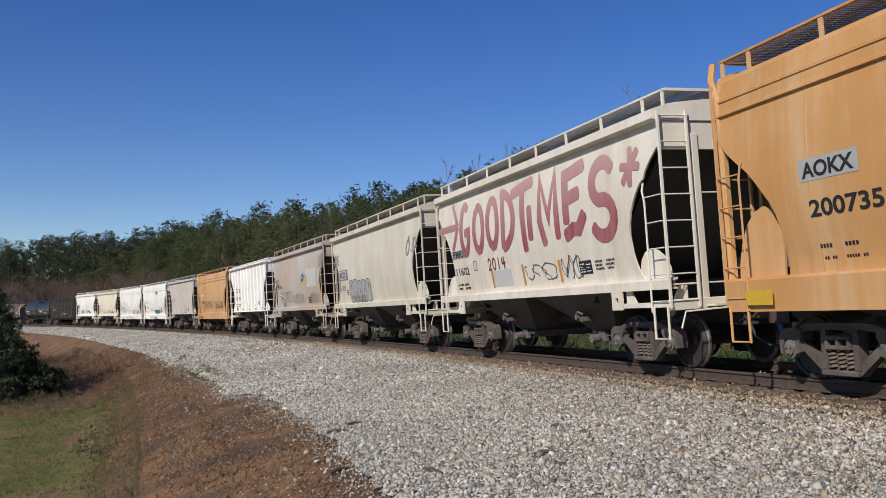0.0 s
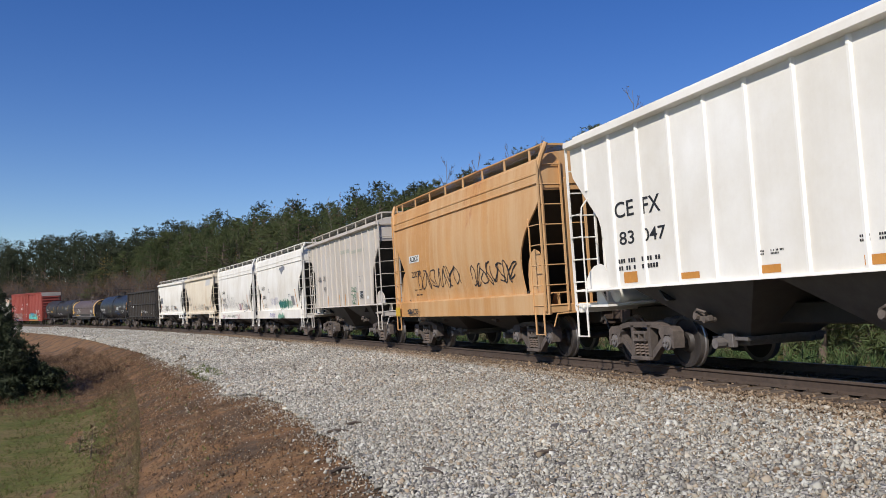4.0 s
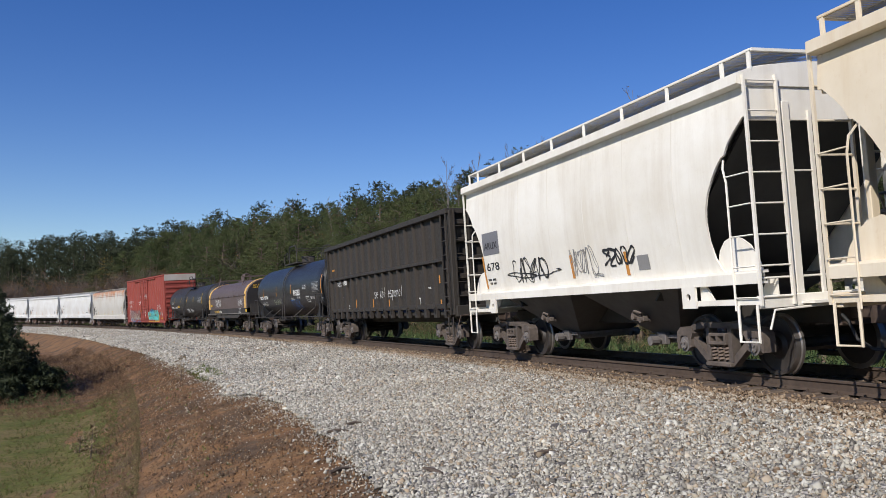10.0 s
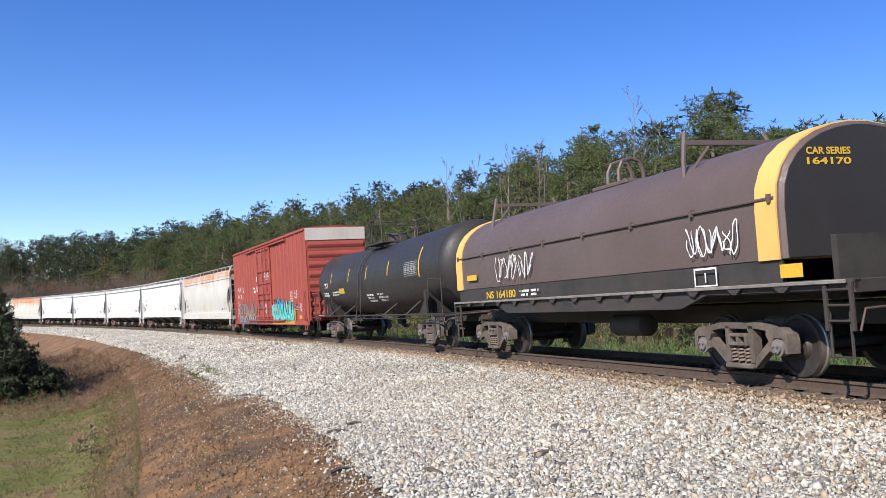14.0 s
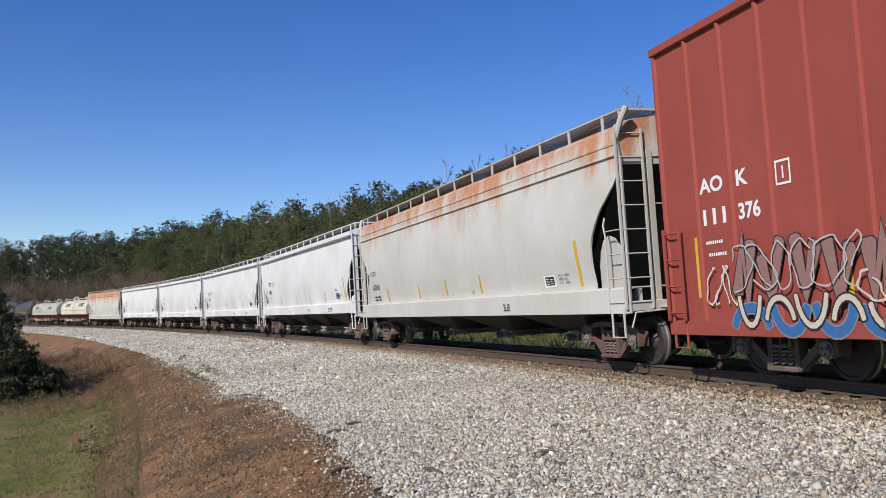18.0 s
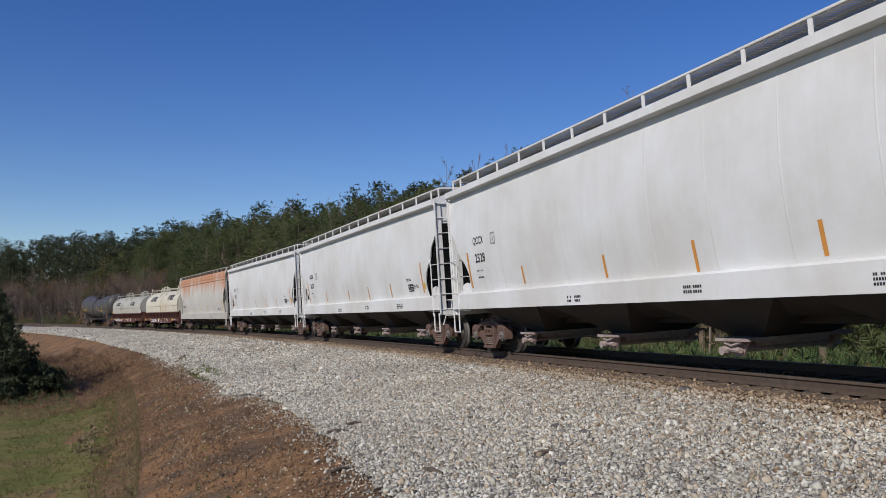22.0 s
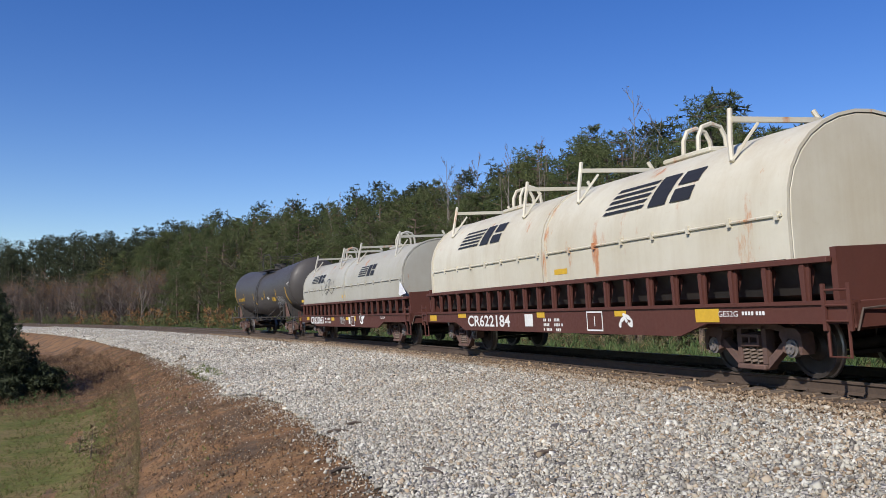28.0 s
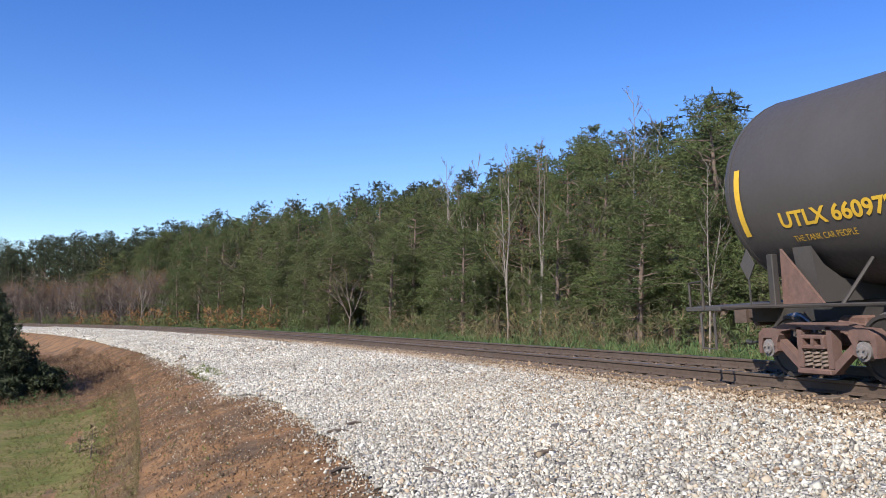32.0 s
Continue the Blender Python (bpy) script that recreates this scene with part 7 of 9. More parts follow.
# how far each car's lettering is set off from its middle
SET_OFF = {1: 0.24, 2: 0.17, 3: 0.015, 4: 0.015, 5: 0.185, 6: -0.175, 7: 0.08, 8: 0.27, 9: -0.31, 10: 0.22, 11: 0.195, 12: -0.025, 16: -0.15, 17: -0.175, 18: -0.13, 19: -0.07, 20: -0.075, 21: -0.15, 22: -0.145, 23: -0.1}
P_ORANGE = paint("orange_paint", (0.54, 0.285, 0.105), (0.62, 0.45, 0.27), 0.95, streak=0.75, rust=0.10, band=(1.0, 5.0), patch=(0.58, 0.37, 0.19), seed=1)
P_WHITE = [paint("white_paint_%s" % k, c, d, a, seed=i + 2) for i, (k, c, d, a) in enumerate((
    ("warm", (0.70, 0.65, 0.56), (0.40, 0.29, 0.16), 0.8), ("cream", (0.62, 0.575, 0.475), (0.33, 0.26, 0.16), 0.85),
    ("clean", (0.82, 0.80, 0.745), (0.45, 0.38, 0.28), 0.25), ("bright", (0.80, 0.78, 0.72), (0.40, 0.31, 0.20), 0.6),
    ("buff", (0.74, 0.665, 0.535), (0.48, 0.32, 0.14), 0.95), ("chalk", (0.79, 0.77, 0.715), (0.38, 0.29, 0.18), 0.65)))]
P_TAN = paint("tan_grey_paint", (0.48, 0.435, 0.385), (0.34, 0.20, 0.11), 0.7, patch=(0.46, 0.32, 0.21), seed=9)
P_GREY = paint("pale_grey_paint", (0.52, 0.48, 0.43), (0.36, 0.25, 0.15), 0.7, seed=10)
P_QC = paint("light_grey_paint", (0.63, 0.635, 0.635), (0.36, 0.34, 0.31), 0.35, 0.45, seed=11)
P_RUSTY = paint("rusty_grey_paint", (0.50, 0.49, 0.46), (0.40, 0.27, 0.14), 0.35, rust=0.85, band=(2.9, 4.2), seed=12)
P_RUSTIER = paint("heavily_rusted_grey_paint", (0.50, 0.49, 0.46), (0.40, 0.27, 0.14), 0.45, rust=1.3, band=(2.5, 4.1), seed=25)
P_TRIM = paint("dull_grey_trim", (0.42, 0.41, 0.385), (0.38, 0.25, 0.13), 0.5, seed=22)
P_BLACK = paint("black_tank_paint", (0.022, 0.023, 0.026), (0.06, 0.045, 0.035), 0.3, 0.38, seed=13)
P_BLACK2 = paint("matt_black_paint", (0.030, 0.028, 0.028), (0.07, 0.05, 0.035), 0.35, 0.5, seed=14)
P_CHAR = paint("charcoal_tank_paint", (0.062, 0.057, 0.055), (0.035, 0.03, 0.028), 0.35, 0.5, seed=23)
P_GON = paint("worn_black_paint", (0.040, 0.036, 0.032), (0.10, 0.065, 0.045), 0.5, 0.6, seed=15)
P_HOOD = paint("brown_hood_paint", (0.105, 0.078, 0.072), (0.05, 0.035, 0.03), 0.4, 0.5, seed=16)
P_CREAM = paint("cream_hood_paint", (0.53, 0.505, 0.415), (0.33, 0.24, 0.13), 0.6, 0.5, rust=0.14, seed=17)
P_DULL = paint("dull_hood_paint", (0.385, 0.38, 0.335), (0.30, 0.25, 0.17), 0.6, 0.5, rust=0.08, seed=26)
P_BROWN = paint("brown_frame_paint", (0.090, 0.033, 0.025), (0.05, 0.03, 0.025), 0.4, 0.6, seed=18)
P_RED = paint("red_boxcar_paint", (0.280, 0.060, 0.046), (0.13, 0.05, 0.036), 0.5, 0.6, seed=19)
P_PALE = paint("pale_panel_paint", (0.46, 0.42, 0.38), (0.35, 0.2, 0.1), 0.4, seed=20)
YELLOW_BAND = paint("yellow_band_paint", (0.68, 0.42, 0.13), (0.36, 0.22, 0.09), 0.3, seed=21)
CARS, TRAIN = {}, []


def place(i, made, pivot_in=1.4):
    car, prof, half = made
    LETTERING[car.name] = SET_OFF.get(i, 0.0)
    a = sum(BODY.get(i, (ENDS[i - 1], ENDS[i]))) / 2
    CARS[i] = (car, prof, half)
    TRAIN.append((car, a, half - pivot_in))


def pitch_of(i):
    return ENDS[i - 1] - ENDS[i]


HOPPERS = [
    (1, dict(kind="ledged", paint=P_ORANGE, label="weathered orange covered hopper with black hopper bays")),
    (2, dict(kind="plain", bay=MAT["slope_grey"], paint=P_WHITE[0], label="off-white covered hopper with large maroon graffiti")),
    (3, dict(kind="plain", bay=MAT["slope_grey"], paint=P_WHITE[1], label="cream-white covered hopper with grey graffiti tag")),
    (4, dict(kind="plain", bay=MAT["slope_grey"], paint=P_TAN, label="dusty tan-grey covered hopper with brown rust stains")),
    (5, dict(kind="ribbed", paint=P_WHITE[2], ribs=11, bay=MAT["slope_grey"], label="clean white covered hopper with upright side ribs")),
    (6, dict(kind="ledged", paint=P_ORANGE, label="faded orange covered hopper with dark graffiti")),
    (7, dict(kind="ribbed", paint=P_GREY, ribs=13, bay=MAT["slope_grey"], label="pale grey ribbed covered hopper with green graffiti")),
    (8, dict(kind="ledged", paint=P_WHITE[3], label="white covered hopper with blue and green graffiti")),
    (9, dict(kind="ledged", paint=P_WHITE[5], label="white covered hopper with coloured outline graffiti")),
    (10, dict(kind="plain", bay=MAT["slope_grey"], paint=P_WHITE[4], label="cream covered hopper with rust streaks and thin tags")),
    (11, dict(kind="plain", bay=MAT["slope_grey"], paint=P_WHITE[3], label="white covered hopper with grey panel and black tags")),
    (17, dict(kind="ledged", paint=P_RUSTY, trim=P_TRIM, sill=P_RUSTY, bays=4, label="pale grey four-bay covered hopper with rusty top")),
    (18, dict(kind="long", paint=P_QC, bays=4, label="clean light grey four-bay covered hopper")),
    (19, dict(kind="long", paint=P_QC, bays=4, label="clean light grey four-bay covered hopper")),
    (20, dict(kind="long", paint=P_QC, bays=4, label="clean light grey four-bay covered hopper")),
    (21, dict(kind="long", paint=P_QC, bays=4, label="clean light grey four-bay covered hopper")),
    (22, dict(kind="ledged", paint=P_RUSTIER, trim=P_TRIM, sill=P_TRIM, bays=4, label="pale grey four-bay covered hopper with heavy rust along the top")),
]
for i, spec in HOPPERS:
    spec.setdefault("bays", 2)
    spec["pitch"], spec["body"] = pitch_of(i), BODY[i][0] - BODY[i][1]
    spec["red"] = spec["bays"] == 4
    place(i, hopper_car(spec), 1.35)
place(12, gondola(dict(pitch=pitch_of(12), paint=P_GON, label="black high-sided ribbed gondola with white chalk marks")), 2.2)
place(13, tank_car(dict(pitch=pitch_of(13), paint=P_BLACK, r=1.38, zc=2.42, inset=0.75, pivot=6.7, ladder=0.15, plat=1.45, label="glossy black tank car with white and blue graffiti")), 1.5)
place(14, coil_car(dict(pitch=pitch_of(14), paint=P_HOOD, frame=MAT["under"], hood=(1.47, 1.66, 2.35, 3.52), hoods=[(-6.95, 5.88)], bands=[-6.72, 5.58], band_width=0.42, band_paint=YELLOW_BAND,
                        sill=(1.02, 1.32), panel=True, shift=-0.53, pivot=4.9, seam=2.48, bulk=1.9, label="dark brown coil car with round hood and yellow end bands")), 2.4)
place(15, tank_car(dict(pitch=pitch_of(15), paint=P_BLACK2, r=1.33, zc=2.45, drop=0.12, inset=0.55, pivot=6.2, ladder=-0.7, label="black tank car with yellow reflective bars")), 2.1)
place(16, box_car(dict(pitch=pitch_of(16), paint=P_RED, cap=P_PALE, label="red ribbed boxcar with colourful graffiti along the bottom")), 2.6)
# half width, foot, shoulder and crown of the two pairs of cream hoods
HOOD_23, HOOD_24 = (1.42, 1.65, 2.20, 3.64), (1.42, 1.63, 2.20, 3.48)
place(23, coil_car(dict(pitch=pitch_of(23), paint=P_CREAM, frame=P_BROWN, hood=HOOD_23, hoods=[(-7.70, -0.15), (-0.09, 7.38)], stakes=22, sill=(0.60, 1.06), pivot=6.1, seam=2.24,
                        red=True, label="brown coil car carrying two cream steel hoods with rust stains")), 2.0)
place(24, coil_car(dict(pitch=pitch_of(24), paint=P_DULL, frame=P_BROWN, hood=HOOD_24, hoods=[(-7.55, -0.08), (-0.02, 7.38)], stakes=22, sill=(0.60, 1.06), pivot=5.7, seam=2.22,
                        red=True, label="brown coil car carrying two dull grey-white steel hoods")), 2.0)
place(25, tank_car(dict(pitch=pitch_of(25), paint=P_CHAR, brace=MAT["truck_red"], r=1.40, zc=2.68, drop=0.30, inset=1.22, pivot=6.4, ladder=-0.35, plat=1.7, red=True, knee=True, label="charcoal funnel-bottom tank car with yellow reflective bars")), 2.4)
# torn white sheet caught at the front corner of the second coil car's hood
part("torn_sheet", Geo().loft([[(7.04, -1.46, 1.72), (7.23, -1.47, 1.66), (7.85, -1.50, 1.72), (7.52, -1.49, 1.95), (7.22, -1.46, 2.12)],
                               [(7.04, -1.445, 1.72), (7.23, -1.455, 1.66), (7.85, -1.47, 1.72), (7.52, -1.47, 1.95), (7.22, -1.445, 2.12)]], True, True), flat("white_sheet", (0.75, 0.76, 0.78)), CARS[24][0], "torn white sheet", angle=0)


# ---------- markings, car by car ----------
SPRAY = {k: flat("spray_" + k, c, 0.5) for k, c in dict(
    teal=(0.03, 0.20, 0.19), maroon=(0.19, 0.035, 0.045), black=(0.025, 0.025, 0.028), grey=(0.27, 0.265, 0.26), darkgrey=(0.10, 0.10, 0.105), blue=(0.035, 0.13, 0.33), green=(0.02, 0.17, 0.085),
    palegreen=(0.20, 0.42, 0.30), purple=(0.20, 0.19, 0.42), pink=(0.50, 0.31, 0.34), slate=(0.20, 0.20, 0.215), palegrey=(0.58, 0.56, 0.53), haze=(0.42, 0.41, 0.39),
    yellowpatch=(0.52, 0.44, 0.16), overpaint=(0.42, 0.41, 0.33), lime=(0.45, 0.50, 0.36), cyan=(0.12, 0.58, 0.54), ochre=(0.55, 0.28, 0.04), white2=(0.60, 0.58, 0.56), rosegrey=(0.27, 0.145, 0.125), cream2=(0.55, 0.48, 0.38), white3=(0.36, 0.36, 0.35), blue2=(0.04, 0.25, 0.46)).items()}


def faded(name, low, high, z0, z1):
    """Sprayed colour that has weathered away towards its top."""
    m, t, b, link = nodes_of(name)
    v = coords(t)
    sep = t.nodes.new("ShaderNodeSeparateXYZ")
    link(v, sep.inputs[0])
    mr = t.nodes.new("ShaderNodeMapRange")
    mr.inputs[1].default_value, mr.inputs[2].default_value = z0, z1
    link(sep.outputs[2], mr.inputs[0])
    st = t.nodes.new("ShaderNodeMapping")
    st.inputs["Scale"].default_value = (3.0, 3.0, 0.5)
    link(v, st.inputs["Vector"])
    wear = ramp(t, noise_tex(t, st.outputs["Vector"], 2.2, 5, 0.6), [(0.3, (0.0,) * 3), (0.75, (0.5,) * 3)])
    c = mix(t, mr.outputs[0], low, high)
    link(mix(t, wear, c, high), b.inputs["Base Color"])
    b.inputs["Roughness"].default_value = 0.6
    return m


MAROON = faded("faded_maroon", (0.25, 0.045, 0.06), (0.50, 0.30, 0.28), 2.75, 4.0)
FADED_BLUE = faded("faded_blue", (0.03, 0.10, 0.30), (0.05, 0.16, 0.42), 1.3, 1.9)


def arrow2(x0, x1, z, top, low):
    """Sprayed arrow: a shaft and two barbs."""
    g = Geo()
    for a, b in (((x0, z), (x1 - 0.1, z)), ((x1 - 0.42, top), (x1, z)), ((x1, z), (x1 - 0.42, low))):
        a, b = Vector(a), Vector(b)
        d = (b - a).normalized()
        n = Vector((-d.y, d.x)) * 0.09
        k = len(g.v)
        g.v += [tuple(a + n), tuple(a - n), tuple(b - n), tuple(b + n)]
        g.f.append((k, k + 1, k + 2, k + 3))
    return g


def flake(x0, x1, z0, z1, seed):
    """Ragged patch where paint has peeled."""
    rnd = random.Random(seed)
    g = Geo()
    n = 20
    mx, mz = x0 + (x1 - x0) * 0.52, z0 + (z1 - z0) * 0.66
    g.v = [(mx, mz)]
    for k in range(n):
        a = 2 * math.pi * k / n
        r = rnd.uniform(0.55, 1.0)
        low = 1.0 if math.sin(a) > 0 else 1.6 - 1.2 * abs(math.cos(a))
        g.v.append((mx + (x1 - x0) * 0.5 * r * math.cos(a), mz + (z1 - z0) * 0.4 * r * math.sin(a) * low))
    g.f = [(0, 1 + k, 1 + (k + 1) % n) for k in range(n)]
    return g


def box_outline(car, x0, x1, z0, z1, mat, prof):
    """Thin stencilled box with small print in it."""
    g = Geo()
    t = 0.03
    for a, b, c, d in ((x0, x1, z0, z0 + t), (x0, x1, z1 - t, z1), (x0, x0 + t, z0 + t, z1 - t), (x1 - t, x1, z0 + t, z1 - t), ((x0 + x1) / 2 - t / 2, (x0 + x1) / 2 + t / 2, z0 + (z1 - z0) * 0.25, z1 - (z1 - z0) * 0.25)):
        n = len(g.v)
        g.v += [(a, c), (b, c), (b, d), (a, d)]
        g.f.append((n, n + 1, n + 2, n + 3))
    return on_side(car, "stencil_box", g, mat, prof, 0.007)


def table(car, x0, x1, z0, z1, prof):
    """White test-date table: frame lines and rows of small print."""
    g = Geo()
    for k in range(8):
        z = z0 + (z1 - z0) * k / 7
        n = len(g.v)
        g.v += [(x0, z - 0.006), (x1, z - 0.006), (x1, z + 0.006), (x0, z + 0.006)]
        g.f.append((n, n + 1, n + 2, n + 3))
    for u in (0, 0.36, 0.6, 0.8, 1.0):
        x = x0 + (x1 - x0) * u
        n = len(g.v)
        g.v += [(x - 0.006, z0), (x + 0.006, z0), (x + 0.006, z1), (x - 0.006, z1)]
        g.f.append((n, n + 1, n + 2, n + 3))
    on_side(car, "test_table", g, SPRAY["white3"], prof, 0.007)
    return bars(car, x0 + 0.05, x1 - 0.05, z0 + 0.04, z1 - 0.04, 7, SPRAY["white3"], prof, 9, 4)


def emblem(car, x0, x1, z0, z1, prof):
    """Railway emblem as plain shapes: tapering stripes and two slanted blocks."""
    g = Geo()
    w, h = x1 - x0, z1 - z0
    for k in range(5):
        z = z0 + h * (0.12 + 0.19 * k)
        n = len(g.v)
        g.v += [(x0 + w * (0.02 + 0.02 * k), z - h * 0.05), (x0 + w * (0.46 + 0.02 * k), z - h * 0.05), (x0 + w * (0.49 + 0.02 * k), z + h * 0.05), (x0 + w * (0.05 + 0.02 * k), z + h * 0.05)]
        g.f.append((n, n + 1, n + 2, n + 3))
    blocks = (((0.53, 0.02), (0.70, 0.02), (0.76, 0.98), (0.59, 0.98)), ((0.75, 0.02), (0.93, 0.02), (0.95, 0.44), (0.77, 0.44)), ((0.78, 0.56), (0.96, 0.56), (0.98, 0.98), (0.80, 0.98)))
    for q in blocks:
        n = len(g.v)
        g.v += [(x0 + w * u, z0 + h * v) for u, v in q]
        g.f.append((n, n + 1, n + 2, n + 3))
    return on_side(car, "emblem", g, MAT["black"], prof, 0.012)


def hood_prof(w, z1, top):
    """Half width of an arched hood at height z."""
    def half(z, x=0.0):
        if z <= z1:
            return w
        u = min(1.0, ((z - z1) / (top - z1)) ** (1 / 0.86))
        return w * math.sqrt(max(0.0, 1 - u * u))
    return half


ph = hood_prof(HOOD_23[0], *HOOD_23[2:])

c, p, _h = CARS[1]
on_side(c, 'number_board', rect2(-4.20, -3.20, 2.575, 2.855), SPRAY["haze"], p, 0.005)
writing(c, 'AOKX', -4.14, -3.27, 2.61, 2.81, MAT["black"], p, bold=0.03, lift=0.009)
writing(c, '200735', -4.09, -2.90, 2.12, 2.34, MAT["black"], p, bold=0.025)
bars(c, -4.03, -3.20, 1.72, 1.80, 1, MAT["black"], p, 3, 2)
bars(c, -4.04, -3.22, 1.58, 1.64, 1, MAT["black"], p, 4, 2)
on_side(c, 'placard', rect2(-5.37, -4.81, 1.06, 1.26), MAT["yellow"], p, 0.050)

c, p, _h = CARS[2]
for ch, x0, x1, z0, z1, wd in (("G", -4.05, -3.15, 2.47, 3.92, 0.23), ("O", -3.13, -2.18, 2.47, 3.78, 0.23), ("O", -2.22, -1.26, 2.50, 3.84, 0.23), ("D", -1.42, -0.30, 2.42, 3.90, 0.23), ("T", -0.58, 0.56, 2.30, 3.96, 0.25),
                           ("i", 0.15, 0.62, 2.52, 3.38, 0.24), ("M", 0.74, 1.86, 2.36, 3.94, 0.23), ("E", 1.84, 2.92, 2.36, 3.96, 0.27), ("S", 2.95, 4.10, 2.25, 3.86, 0.26), ("*", 4.15, 4.85, 3.10, 3.86, 0.15)):
    letter(c, ch, x0, x1, z0, z1, MAROON, p, wd)
on_side(c, 'graffiti', arrow2(-5.69, -4.12, 3.32, 3.97, 2.71), MAROON, p, 0.006)
brushed(c, '2014', -2.24, -1.19, 2.07, 2.33, SPRAY["maroon"], p, 0.05)
box_outline(c, -3.22, -2.98, 2.10, 2.36, SPRAY["grey"], p)
on_side(c, 'paint_patch', rect2(-4.67, -3.60, 2.48, 2.69), SPRAY["grey"], p, 0.005)
writing(c, 'PMRX', -4.59, -3.68, 2.50, 2.69, MAT["black"], p, bold=0.015)
writing(c, '11602', -4.52, -3.58, 2.03, 2.23, MAT["black"], p, bold=0.012)
bars(c, -4.54, -3.61, 1.64, 1.84, 2, MAT["black"], p, 22, 2)
stripe(c, -2.14, 1.63, 2.09, p, MAT["orange"], 0.10)
stripe(c, -0.33, 1.63, 2.09, p, MAT["orange"], 0.10)
stripe(c, 1.46, 1.62, 2.08, p, MAT["orange"], 0.10)
plate(c, 2.34, 2.83, 1.73, 1.99, p, MAT["black"], True)
scrawl(c, -0.20, 1.30, 1.66, 2.10, SPRAY["darkgrey"], p, 28, 3, 0.024, 1.6)
scrawl(c, 1.62, 2.45, 1.66, 2.14, SPRAY["darkgrey"], p, 29, 5, 0.024, 2.0)
bars(c, 2.97, 3.73, 1.77, 1.98, 3, MAT["black"], p, 29, 2)
on_side(c, 'paint_patch', rect2(-2.03, -0.92, 1.65, 2.03), SPRAY["palegrey"], p, 0.005)

c, p, _h = CARS[3]
on_side(c, 'paint_patch', rect2(-4.62, -3.28, 2.44, 2.86), SPRAY["slate"], p, 0.005)
on_side(c, 'number_board', rect2(-4.54, -3.52, 2.50, 2.82), SPRAY["palegrey"], p, 0.007)
writing(c, 'ARUX', -4.50, -3.56, 2.53, 2.78, MAT["black"], p, bold=0.02, lift=0.010)
writing(c, '603', -4.38, -3.80, 2.04, 2.26, SPRAY["grey"], p, bold=0.02)
bubbles(c, -3.22, -0.30, 1.55, 2.44, SPRAY["haze"], SPRAY["darkgrey"], p, 36, 5)
scrawl(c, -3.1, -1.2, 1.56, 1.80, SPRAY["darkgrey"], p, 35, 5, 0.025, 2.5, 0.018)
scrawl(c, -5.34, -4.52, 3.01, 3.54, SPRAY["grey"], p, 38, 4, 0.035, 3.0)
bars(c, -3.70, -3.36, 1.84, 2.07, 3, MAT["black"], p, 38, 1)
scrawl(c, 4.12, 5.13, 2.87, 3.51, SPRAY["grey"], p, 40, 3, 0.030, 3.0)

c, p, _h = CARS[4]
writing(c, 'BCAX', -4.15, -3.18, 2.51, 2.69, MAT["black"], p)
on_side(c, 'number_board', rect2(-4.05, -3.11, 1.92, 2.23), MAT["white"], p, 0.005)
writing(c, '241', -3.94, -3.21, 1.97, 2.16, MAT["black"], p, bold=0.02, lift=0.009)
plate(c, 2.18, 2.73, 1.66, 1.95, p, MAT["black"], True)
on_side(c, 'paint_patch', rect2(2.13, 3.95, 2.43, 3.26), SPRAY["palegrey"], p, 0.005)
on_side(c, 'paint_patch', rect2(0.97, 2.29, 2.56, 3.01), SPRAY["yellowpatch"], p, 0.005)
scrawl(c, 1.18, 1.89, 2.70, 3.17, SPRAY["blue"], p, 47, 1, 0.120, 1.0)
scrawl(c, -3.82, -1.15, 1.72, 2.39, SPRAY["grey"], p, 48, 11, 0.022, 2.2)
scrawl(c, -1.02, 1.20, 1.65, 2.19, SPRAY["grey"], p, 49, 11, 0.022, 2.2)
scrawl(c, 2.66, 4.31, 1.62, 2.16, SPRAY["grey"], p, 50, 9, 0.022, 2.2)
stripe(c, 4.56, 1.60, 2.51, p, MAT["orange"], 0.10)
scrawl(c, 4.61, 5.48, 3.14, 3.85, SPRAY["grey"], p, 52, 5, 0.030, 3.0)
scrawl(c, -4.94, -3.90, 2.52, 3.08, SPRAY["maroon"], p, 53, 4, 0.030, 3.0)
scrawl(c, -3.44, -2.61, 1.55, 1.85, SPRAY["grey"], p, 54, 5, 0.025, 3.0)

c, p, _h = CARS[5]
writing(c, 'CE', -3.99, -3.34, 2.65, 2.93, MAT["black"], p, bold=0.01)
writing(c, 'FX', -3.05, -2.51, 2.63, 2.91, MAT["black"], p, bold=0.01)
writing(c, '83', -3.89, -3.39, 2.17, 2.40, MAT["black"], p, bold=0.01)
writing(c, '047', -3.13, -2.41, 2.17, 2.39, MAT["black"], p, bold=0.01)
bars(c, -3.98, -2.42, 1.70, 1.95, 2, MAT["black"], p, 58, 2)
on_side(c, 'reflector_square', rect2(-3.83, -3.38, 1.50, 1.69), MAT["orange"], p, 0.005)
on_side(c, 'reflector_square', rect2(-2.10, -1.58, 1.49, 1.59), MAT["orange"], p, 0.005)
on_side(c, 'reflector_square', rect2(-0.19, 0.24, 1.48, 1.59), MAT["orange"], p, 0.005)
on_side(c, 'reflector_square', rect2(1.67, 2.13, 1.48, 1.60), MAT["orange"], p, 0.005)
on_side(c, 'reflector_square', rect2(3.45, 3.94, 1.48, 1.69), MAT["orange"], p, 0.005)
plate(c, 2.62, 3.12, 1.77, 2.00, p, SPRAY["grey"], True)
bars(c, 3.54, 4.01, 1.76, 1.91, 3, MAT["black"], p, 65, 2)
bars(c, 1.63, 2.21, 1.75, 1.85, 2, MAT["black"], p, 66, 2)
